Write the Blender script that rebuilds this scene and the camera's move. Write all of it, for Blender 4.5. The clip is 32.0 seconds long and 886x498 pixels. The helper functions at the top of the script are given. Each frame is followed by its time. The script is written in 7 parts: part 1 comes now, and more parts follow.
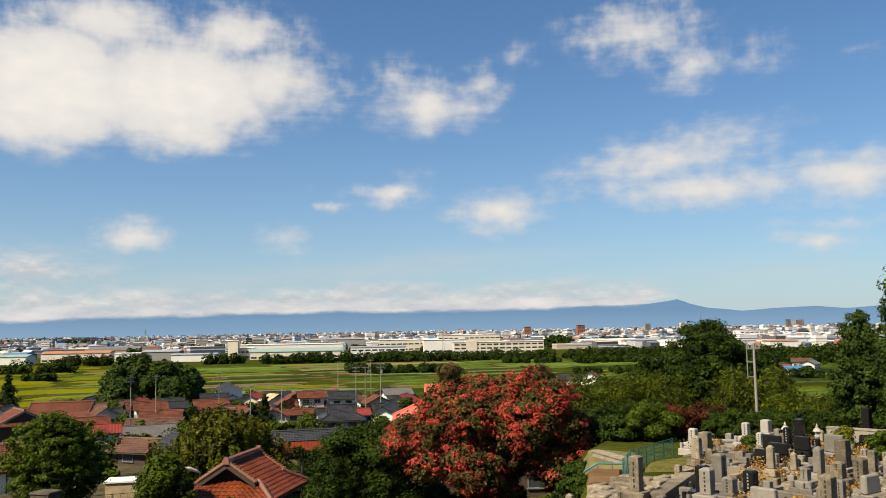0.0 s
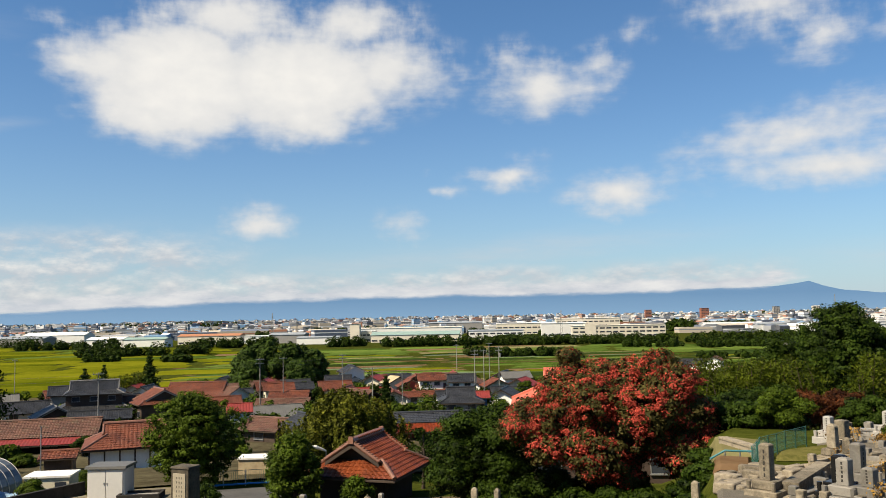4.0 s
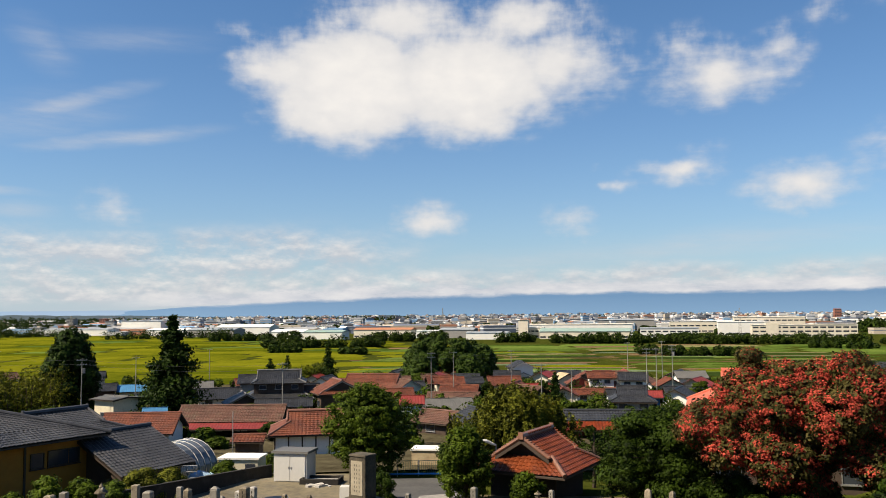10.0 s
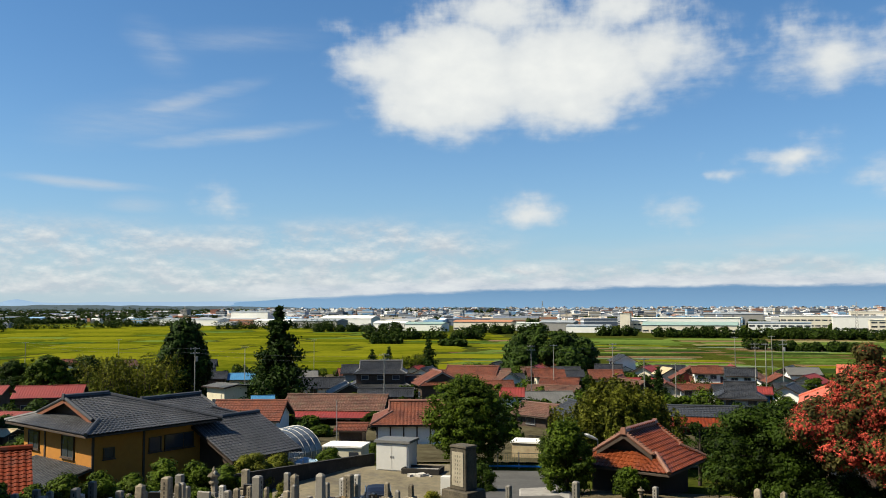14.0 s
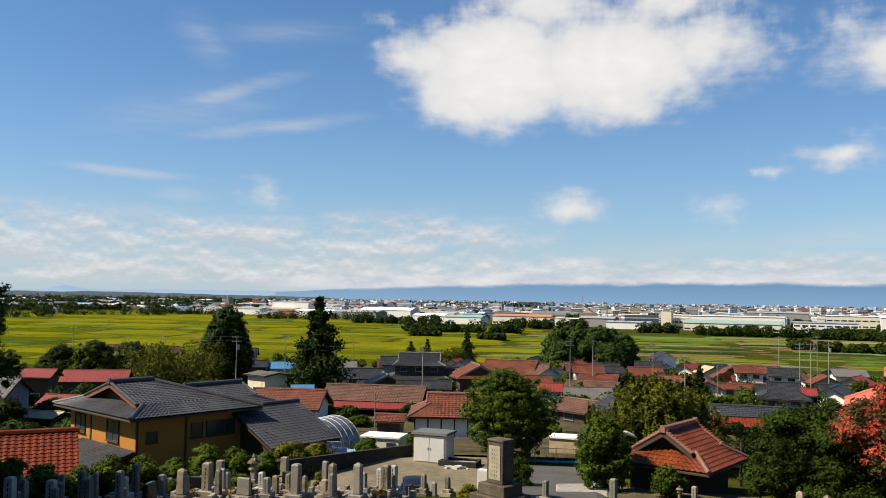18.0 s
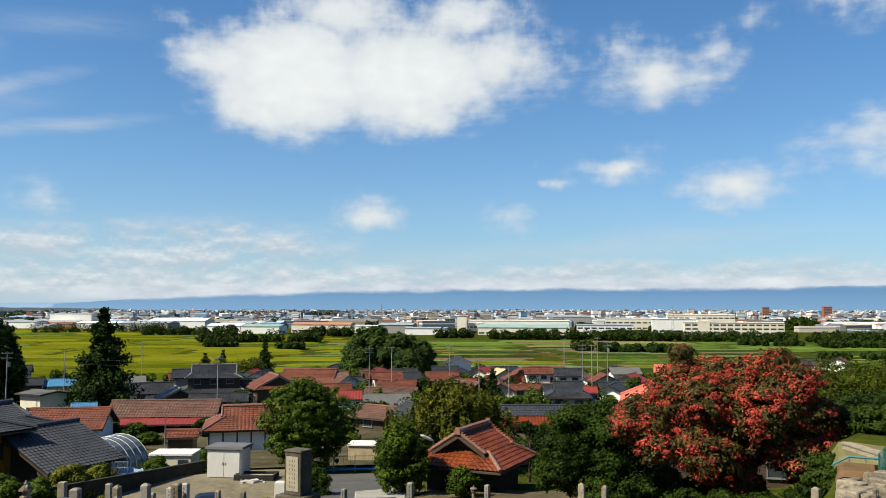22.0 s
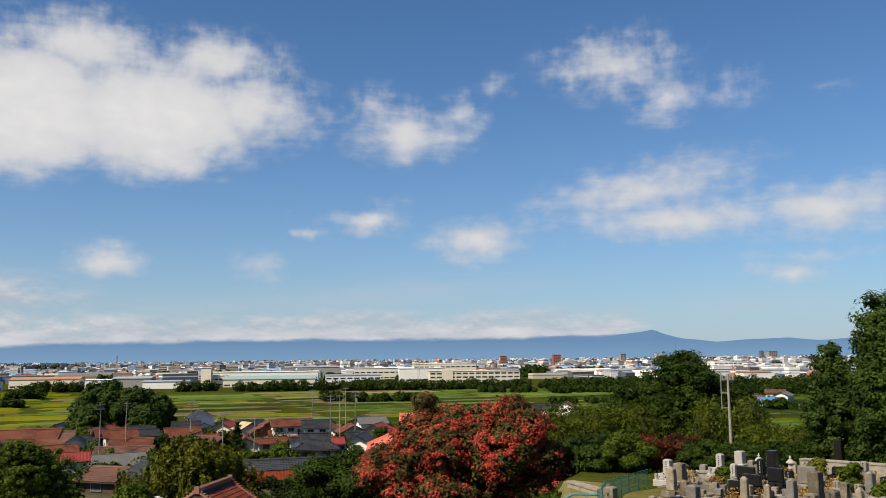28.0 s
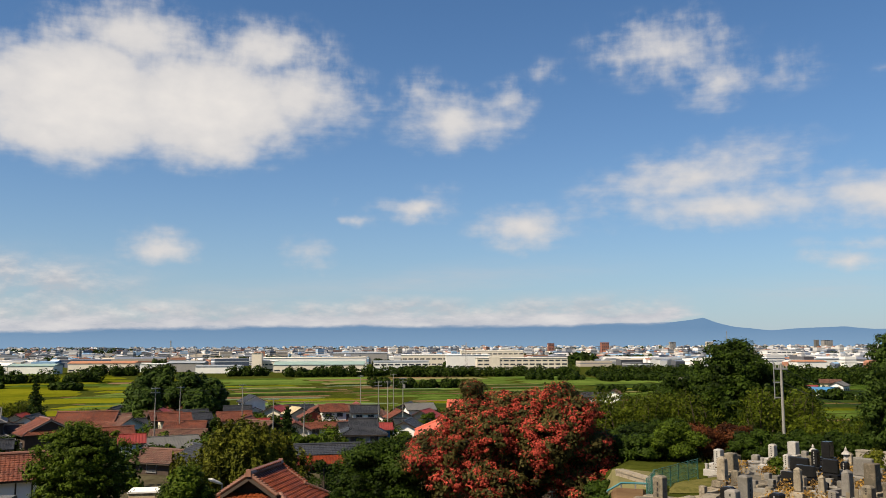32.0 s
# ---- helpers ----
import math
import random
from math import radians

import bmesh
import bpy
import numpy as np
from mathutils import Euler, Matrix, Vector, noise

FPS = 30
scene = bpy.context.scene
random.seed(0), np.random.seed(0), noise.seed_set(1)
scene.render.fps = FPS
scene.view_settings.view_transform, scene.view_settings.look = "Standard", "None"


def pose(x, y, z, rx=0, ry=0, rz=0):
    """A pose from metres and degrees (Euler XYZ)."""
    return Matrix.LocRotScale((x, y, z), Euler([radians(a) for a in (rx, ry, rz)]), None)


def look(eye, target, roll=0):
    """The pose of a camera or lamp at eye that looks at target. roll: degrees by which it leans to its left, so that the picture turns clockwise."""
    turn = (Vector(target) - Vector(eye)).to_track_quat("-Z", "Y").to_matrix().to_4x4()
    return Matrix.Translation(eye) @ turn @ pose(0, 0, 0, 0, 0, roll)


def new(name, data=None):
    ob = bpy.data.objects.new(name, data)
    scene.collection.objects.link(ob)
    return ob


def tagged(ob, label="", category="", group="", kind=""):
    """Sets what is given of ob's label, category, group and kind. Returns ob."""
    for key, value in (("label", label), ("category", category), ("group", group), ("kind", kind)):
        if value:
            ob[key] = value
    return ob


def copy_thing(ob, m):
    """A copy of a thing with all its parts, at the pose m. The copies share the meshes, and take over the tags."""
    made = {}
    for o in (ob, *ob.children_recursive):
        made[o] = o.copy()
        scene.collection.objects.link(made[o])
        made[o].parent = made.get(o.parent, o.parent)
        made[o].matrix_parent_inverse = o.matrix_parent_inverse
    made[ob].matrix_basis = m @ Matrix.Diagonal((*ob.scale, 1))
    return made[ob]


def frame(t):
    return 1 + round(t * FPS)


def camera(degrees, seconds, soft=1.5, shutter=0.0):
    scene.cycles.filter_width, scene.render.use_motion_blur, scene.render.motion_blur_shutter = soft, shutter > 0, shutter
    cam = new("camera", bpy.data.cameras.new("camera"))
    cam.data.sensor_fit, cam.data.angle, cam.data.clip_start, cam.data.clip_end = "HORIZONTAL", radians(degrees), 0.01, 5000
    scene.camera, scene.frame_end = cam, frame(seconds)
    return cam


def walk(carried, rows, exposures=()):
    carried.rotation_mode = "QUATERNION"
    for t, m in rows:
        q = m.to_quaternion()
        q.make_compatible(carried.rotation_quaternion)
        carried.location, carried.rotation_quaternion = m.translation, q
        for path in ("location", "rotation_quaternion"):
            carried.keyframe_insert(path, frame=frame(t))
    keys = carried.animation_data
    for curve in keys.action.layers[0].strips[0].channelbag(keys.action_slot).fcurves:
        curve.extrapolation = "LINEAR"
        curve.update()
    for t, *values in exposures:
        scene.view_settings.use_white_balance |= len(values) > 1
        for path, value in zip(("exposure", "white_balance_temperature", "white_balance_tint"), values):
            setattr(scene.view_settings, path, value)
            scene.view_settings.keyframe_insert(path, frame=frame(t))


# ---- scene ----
# ---- camera: a panning shot from a hillside terrace ----
EYE, ARM = 28.5, 0.25
cam = camera(55.58, 32.0, 0.9)
ROWS = [  # seconds, bearing (to the left of north), pitch, lean to the right
    (0.0, -0.00, 5.37, 1.02),
    (0.5, 1.04, 5.23, 0.85),
    (1.0, 2.01, 5.18, 0.94),
    (1.5, 3.10, 5.36, 1.05),
    (2.0, 4.18, 5.00, 1.01),
    (2.5, 4.75, 4.71, 0.96),
    (3.0, 5.39, 4.63, 0.77),
    (3.5, 6.44, 4.50, 0.75),
    (4.0, 7.98, 4.40, 1.11),
    (4.5, 9.74, 4.30, 1.30),
    (6.5, 14.03, 4.58, 0.79),
    (7.0, 15.50, 4.21, 0.66),
    (7.5, 16.27, 4.10, 0.84),
    (8.0, 17.08, 3.95, 0.91),
    (8.5, 17.42, 3.74, 0.58),
    (9.0, 18.02, 3.66, 0.27),
    (9.5, 18.62, 4.14, 0.52),
    (10.0, 19.43, 4.29, 0.52),
    (10.5, 20.21, 4.30, 0.40),
    (11.0, 21.09, 4.26, 0.32),
    (11.5, 21.76, 4.29, 0.20),
    (12.0, 22.78, 4.26, -0.00),
    (12.5, 23.61, 4.14, 0.04),
    (13.0, 24.23, 4.15, -0.04),
    (13.5, 25.23, 3.80, 0.12),
    (14.0, 26.21, 3.81, 0.21),
    (14.5, 26.82, 3.35, 0.19),
    (15.0, 27.69, 3.40, -0.23),
    (15.5, 28.50, 3.61, -0.22),
    (17.5, 30.01, 3.46, -0.51),
    (18.0, 28.95, 3.33, -0.88),
    (18.5, 27.93, 3.22, -0.86),
    (19.0, 26.80, 3.37, -0.30),
    (19.5, 25.09, 3.28, -0.12),
    (20.0, 23.03, 3.40, -0.35),
    (20.5, 21.20, 3.41, -0.50),
    (21.0, 19.24, 3.76, -0.39),
    (21.5, 17.26, 3.85, -0.19),
    (22.0, 15.34, 3.96, -0.01),
    (22.5, 12.78, 3.82, -0.19),
    (23.0, 10.37, 3.87, -0.44),
    (23.5, 8.20, 3.91, -0.37),
    (24.0, 6.10, 3.81, -0.45),
    (24.5, 4.52, 3.82, -0.43),
    (25.0, 2.76, 4.18, -0.44),
    (25.5, 1.37, 4.37, -0.60),
    (26.0, 0.32, 4.76, -0.39),
    (26.5, -0.71, 5.41, -0.09),
    (28.5, -2.02, 7.56, 0.78),
    (29.0, -2.91, 7.61, 0.80),
    (29.5, -3.15, 7.61, 0.77),
    (30.0, -2.69, 7.57, 1.03),
    (30.5, -1.67, 7.67, 0.95),
    (31.0, -0.42, 7.17, 0.69),
    (31.5, 0.33, 6.91, 0.54),
    (32.0, 1.64, 6.42, 0.19),
]
walk(cam, [(t, pose(-ARM * math.sin(radians(yaw)), ARM * math.cos(radians(yaw)), EYE, 0, 0, yaw)
            @ pose(0, 0, 0, 90 + pitch) @ pose(0, 0, 0, 0, 0, -lean)) for t, yaw, pitch, lean in ROWS],
     [(0.0, 0.95, 6950, 12), (2.0, 1.0, 7200, 13), (3.0, 1.0, 6800, 7), (4.0, 1.0, 6700, 10), (7.0, 1.0, 6750, 10), (9.0, 1.0, 6600, 10), (10.0, 1.0, 6750, 12), (11.0, 1.0, 6900, 14), (12.0, 1.0, 6500, 11),
      (13.0, 1.0, 6400, 6), (15.0, 1.0, 6450, 8), (17.5, 1.0, 6600, 11), (18.0, 1.0, 6600, 11), (19.0, 1.03, 6500, 7), (20.0, 1.03, 6450, 7), (21.0, 1.03, 6300, 6), (24.0, 1.0, 6250, 8), (25.0, 1.04, 6350, 8),
      (26.0, 1.06, 6400, 11), (26.5, 1.0, 6500, 11), (28.5, 0.74, 6450, 13), (30.0, 0.74, 6500, 14), (32.0, 0.8, 6750, 13)])

# ---- sky and sun ----
SUN_BEARING, SUN_HEIGHT = 128.0, 47.0
world = bpy.data.worlds.new("sky")
scene.world = world
world.use_nodes = True
wt = world.node_tree
wt.nodes.clear()


def wnode(kind, **values):
    n = wt.nodes.new(kind)
    for key, value in values.items():
        if key == "op":
            n.operation = value
        else:
            n.inputs[int(key[1:])].default_value = value
    return n


def wmath(op, a, b=None, c=None):
    n = wt.nodes.new("ShaderNodeMath")
    n.operation = op
    for i, v in enumerate((a, b, c)):
        if v is None:
            continue
        if isinstance(v, (int, float)):
            n.inputs[i].default_value = v
        else:
            wt.links.new(v, n.inputs[i])
    return n.outputs[0]


sky = wt.nodes.new("ShaderNodeTexSky")
sky.sky_type = "NISHITA"
sky.sun_disc = False
sky.sun_elevation, sky.sun_rotation = radians(SUN_HEIGHT), radians(-SUN_BEARING)
sky.air_density, sky.dust_density, sky.ozone_density = 1.0, 0.3, 2.5
way = wt.nodes.new("ShaderNodeTexCoord").outputs["Generated"]
sep = wt.nodes.new("ShaderNodeSeparateXYZ")
wt.links.new(way, sep.inputs[0])
bearing = wmath("MULTIPLY", wmath("ARCTAN2", wmath("MULTIPLY", sep.outputs[0], -1.0), sep.outputs[1]), 180 / math.pi)
height = wmath("MULTIPLY", wmath("ARCSINE", sep.outputs[2]), 180 / math.pi)
flat = wt.nodes.new("ShaderNodeCombineXYZ")
wt.links.new(bearing, flat.inputs[0])
wt.links.new(height, flat.inputs[1])


def wnoise(stretch, scale, detail, rough, shift=0.0):
    m = wt.nodes.new("ShaderNodeMapping")
    m.inputs["Scale"].default_value = stretch
    m.inputs["Location"].default_value = (shift, shift, 0)
    wt.links.new(flat.outputs[0], m.inputs[0])
    n = wt.nodes.new("ShaderNodeTexNoise")
    n.inputs["Scale"].default_value, n.inputs["Detail"].default_value, n.inputs["Roughness"].default_value = scale, detail, rough
    wt.links.new(m.outputs[0], n.inputs["Vector"])
    return n


# ragged edges: the map of bearing and height is bent by noise before the clouds are laid on it
bend = wnoise((1.0, 1.2, 1), 0.3, 4.0, 0.55)
off = wnode("ShaderNodeVectorMath", op="SUBTRACT", i1=(0.5, 0.5, 0.5))
wt.links.new(bend.outputs["Color"], off.inputs[0])
off2 = wnode("ShaderNodeVectorMath", op="MULTIPLY", i1=(4.2, 2.0, 0.0))
wt.links.new(off.outputs[0], off2.inputs[0])
bent = wnode("ShaderNodeVectorMath", op="ADD")
wt.links.new(flat.outputs[0], bent.inputs[0])
wt.links.new(off2.outputs[0], bent.inputs[1])
field = film = 0.0
soft_bend = wnode("ShaderNodeVectorMath", op="MULTIPLY", i1=(0.3, 0.3, 0.0))  # streaks of thin cloud stay straighter
wt.links.new(off2.outputs[0], soft_bend.inputs[0])
straight = wnode("ShaderNodeVectorMath", op="ADD")
wt.links.new(flat.outputs[0], straight.inputs[0])
wt.links.new(soft_bend.outputs[0], straight.inputs[1])


def cloud(b, h, half_b, half_h, strength=1.0, slant=0.0, thin=False):
    """One soft oval of cloud, in degrees of bearing and height; slant: how far it climbs per degree."""
    global field, film
    d = wnode("ShaderNodeVectorMath", op="SUBTRACT", i1=(b, h, 0))
    wt.links.new((straight if thin else bent).outputs[0], d.inputs[0])
    if slant:
        rot = wt.nodes.new("ShaderNodeVectorRotate")
        rot.rotation_type = "Z_AXIS"
        rot.inputs["Angle"].default_value = -slant
        wt.links.new(d.outputs[0], rot.inputs["Vector"])
        d = rot
    s = wnode("ShaderNodeVectorMath", op="MULTIPLY", i1=(1 / half_b, 1 / half_h, 0))
    wt.links.new(d.outputs[0], s.inputs[0])
    ln = wnode("ShaderNodeVectorMath", op="LENGTH")
    wt.links.new(s.outputs[0], ln.inputs[0])
    v = wmath("MULTIPLY_ADD", ln.outputs["Value"], -strength, strength)
    if thin:
        film = wmath("MAXIMUM", v, film)
    else:
        field = wmath("SMOOTH_MAX", v, field, 0.16)


def wspan(value, lo, hi, to_lo=0.0, to_hi=1.0, smooth=True):
    n = wt.nodes.new("ShaderNodeMapRange")
    n.interpolation_type = "SMOOTHSTEP" if smooth else "LINEAR"
    for i, v in ((1, lo), (2, hi), (3, to_lo), (4, to_hi)):
        n.inputs[i].default_value = v
    wt.links.new(value, n.inputs[0])
    return n.outputs[0]


# the great cloud: smooth below, tufted above, thinner toward its eastern end
cloud(25.4, 15.3, 8.6, 5.3, 1.9)
cloud(17.8, 15.5, 8.6, 5.1, 1.8)
cloud(11.8, 16.4, 7.2, 4.0, 1.05)
cloud(27.6, 13.2, 4.6, 2.9, 1.3)
cloud(17.3, 13.2, 5.6, 2.7, 1.3)
cloud(30.2, 16.1, 5.2, 2.8, 1.2)
cloud(22.4, 19.4, 7.4, 3.2, 1.1)
cloud(13.9, 19.1, 6.6, 3.2, 1.0)
cloud(26.4, 19.1, 3.2, 2.3, 0.7)
cloud(33.2, 18.2, 3.0, 1.1, 0.42)
cloud(7.6, 16.2, 3.6, 2.1, 0.55)
# its neighbour
cloud(0.6, 15.0, 6.2, 2.8, 1.0)
cloud(3.1, 16.8, 2.6, 2.3, 0.62)
cloud(-3.0, 16.2, 2.8, 2.4, 0.68)
cloud(6.0, 15.9, 2.4, 1.5, 0.42)
# small puffs
cloud(3.6, 9.2, 4.0, 1.25, 0.9)
cloud(2.4, 10.3, 2.8, 0.9, 0.42)
cloud(7.5, 8.3, 1.7, 0.7, 0.6)
cloud(8.6, 9.8, 1.1, 0.6, 0.33)
cloud(-3.8, 7.8, 5.2, 2.3, 0.95)
cloud(-7.2, 8.9, 3.0, 1.3, 0.42)
cloud(20.6, 6.4, 3.6, 2.0, 0.9)
cloud(10.6, 5.7, 2.6, 2.1, 0.65)
cloud(40.8, 6.8, 3.2, 1.9, 0.6)
cloud(-23.9, 4.9, 4.0, 1.3, 0.72)
cloud(20.9, 2.5, 3.6, 0.75, 1.0)
# high thin sheets
cloud(-13.4, 19.2, 7.2, 3.4, 0.8)
cloud(-16.9, 16.8, 3.6, 3.0, 0.7)
cloud(-21.2, 16.8, 4.0, 2.2, 0.52)
cloud(-5.6, 18.1, 2.1, 1.2, 0.42)
cloud(-27.3, 16.4, 2.0, 1.1, 0.32)
cloud(-15.2, 11.0, 11.0, 2.6, 0.86, -0.15)
cloud(-17.6, 8.9, 14.0, 2.1, 0.9)
cloud(-26.0, 9.0, 9.0, 2.8, 0.9)
cloud(-25.3, 6.1, 6.0, 0.7, 0.55)
cloud(43.9, 13.1, 7.5, 0.9, 0.75, -0.3, thin=True)
cloud(40.6, 11.2, 8.5, 0.75, 0.85, -0.15, thin=True)
cloud(46.0, 12.0, 9.0, 2.4, 0.5, -0.2, thin=True)
cloud(49.4, 7.7, 6.0, 0.5, 0.95, 0.06, thin=True)
cloud(46.3, 6.4, 3.4, 0.9, 0.6, thin=True)
cloud(45.2, 16.4, 3.2, 2.0, 0.5, 0.6, thin=True)
cloud(40.5, 17.2, 9.0, 1.4, 0.42, -0.1, thin=True)
cloud(2.0, 4.3, 19.0, 1.7, 0.55, -0.07, thin=True)
cloud(14.0, 3.2, 14.0, 1.6, 0.5, thin=True)
cloud(-22.0, 3.2, 12.0, 1.6, 0.45, thin=True)

puff = wnoise((1.0, 1.5, 1), 0.62, 6.0, 0.5, 3.0)
tuft = wnoise((1.25, 0.6, 1), 0.85, 6.0, 0.55, 7.0)
wisp = wnoise((0.35, 2.2, 1), 0.5, 7.0, 0.6, 11.0)
high = wspan(height, 14.0, 18.5)
gate = wspan(field, 0.0, 0.35)
rag0 = wmath("ADD", wmath("MULTIPLY", wmath("SUBTRACT", puff.outputs[0], 0.5), 1.5), wmath("MULTIPLY", wmath("SUBTRACT", wisp.outputs[0], 0.5), 1.0))
rag0 = wmath("ADD", rag0, wmath("MULTIPLY", wmath("SUBTRACT", tuft.outputs[0], 0.5), wmath("MULTIPLY", high, 1.25)))
calm = wmath("SUBTRACT", 1.0, wmath("MULTIPLY", wmath("MINIMUM", field, 1.0), 0.82))  # thick cloud is smooth inside
dens = wspan(wmath("ADD", field, wmath("MULTIPLY", wmath("MULTIPLY", rag0, calm), gate)), 0.05, 0.95)
sheet = wspan(wmath("ADD", film, wmath("MULTIPLY", wmath("SUBTRACT", wisp.outputs[0], 0.5), wmath("MULTIPLY", film, 2.2))), 0.02, 0.95)
# low broken deck over the western plain, and the band of cloud along the mountains
lump = wnoise((0.45, 1.0, 1), 0.7, 8.0, 0.62, 5.0)
lump_up = wnoise((0.45, 1.0, 1), 0.7, 4.0, 0.6, 5.0)
lump_up.inputs["Vector"].links[0].from_node.inputs["Location"].default_value = (5.0, 5.38, 0)
patchy = wnoise((0.3, 0.8, 1), 0.3, 2.0, 0.5, 19.0)
deck_area = wmath("MULTIPLY", wspan(bearing, 15.0, 29.0), wmath("MULTIPLY", wspan(height, 0.2, 1.2), wspan(wmath("ADD", height, wmath("MULTIPLY", patchy.outputs[0], 2.4)), 5.2, 8.0, 1.0, 0.0)))
low_area = wmath("MULTIPLY", wspan(bearing, -17.0, -11.0), wmath("MULTIPLY", wspan(height, 0.4, 1.1), wspan(wmath("ADD", height, wmath("MULTIPLY", patchy.outputs[0], 1.6)), 2.9, 4.9, 1.0, 0.0)))
area = wmath("MAXIMUM", deck_area, low_area)
deck = wspan(wmath("MULTIPLY", wmath("ADD", wmath("MULTIPLY", wmath("SUBTRACT", lump.outputs[0], 0.5), 2.3), 0.62), area), 0.0, 1.0)
body = wspan(field, 0.1, 0.9, 0.62, 0.97)
thick = wmath("MAXIMUM", wmath("MULTIPLY", dens, body), wmath("MAXIMUM", wmath("MULTIPLY", deck, 0.86), wmath("MULTIPLY", sheet, 0.5)))
relief = wmath("MULTIPLY", wmath("SUBTRACT", lump.outputs[0], lump_up.outputs[0]), area)  # sunlit tops, grey undersides
lit = wmath("ADD", wmath("MULTIPLY", wmath("MINIMUM", field, 1.4), 0.5), wmath("MULTIPLY", wmath("SUBTRACT", puff.outputs[0], 0.5), wmath("MULTIPLY", gate, 0.5)))
lit = wmath("ADD", wmath("ADD", lit, 0.2), wmath("MULTIPLY", relief, 2.6))
shade = wspan(lit, 0.0, 1.0, smooth=False)
tone = wt.nodes.new("ShaderNodeMix")
tone.data_type = "RGBA"
tone.inputs[6].default_value, tone.inputs[7].default_value = (0.28, 0.297, 0.325, 1), (0.458, 0.452, 0.435, 1)
wt.links.new(shade, tone.inputs[0])
SKY = 0.0455
dim = wnode("ShaderNodeVectorMath", op="MULTIPLY", i1=(SKY * 0.70, SKY * 1.07, SKY * 1.35))
wt.links.new(sky.outputs[0], dim.inputs[0])
veil = wt.nodes.new("ShaderNodeMix")  # thin haze, thicker toward the horizon
veil.data_type = "RGBA"
veil.inputs[7].default_value = (0.26, 0.305, 0.355, 1)
wt.links.new(wmath("MULTIPLY", wmath("POWER", 0.84, wmath("MAXIMUM", height, 0.0)), 0.8), veil.inputs[0])
wt.links.new(dim.outputs[0], veil.inputs[6])
over = wt.nodes.new("ShaderNodeMix")
over.data_type = "RGBA"
wt.links.new(thick, over.inputs[0])
wt.links.new(veil.outputs[2], over.inputs[6])
wt.links.new(tone.outputs[2], over.inputs[7])
back = wt.nodes.new("ShaderNodeBackground")
wt.links.new(over.outputs[2], back.inputs[0])
out = wt.nodes.new("ShaderNodeOutputWorld")
wt.links.new(back.outputs[0], out.inputs[0])

sun = new("sun", bpy.data.lights.new("sun", "SUN"))
sun.data.energy, sun.data.angle, sun.data.color = 5.0, radians(0.53), (1.0, 0.88, 0.69)
_b, _h = radians(SUN_BEARING), radians(SUN_HEIGHT)
sun.matrix_world = look((-math.sin(_b) * math.cos(_h) * 300, math.cos(_b) * math.cos(_h) * 300, math.sin(_h) * 300), (0, 0, 0))

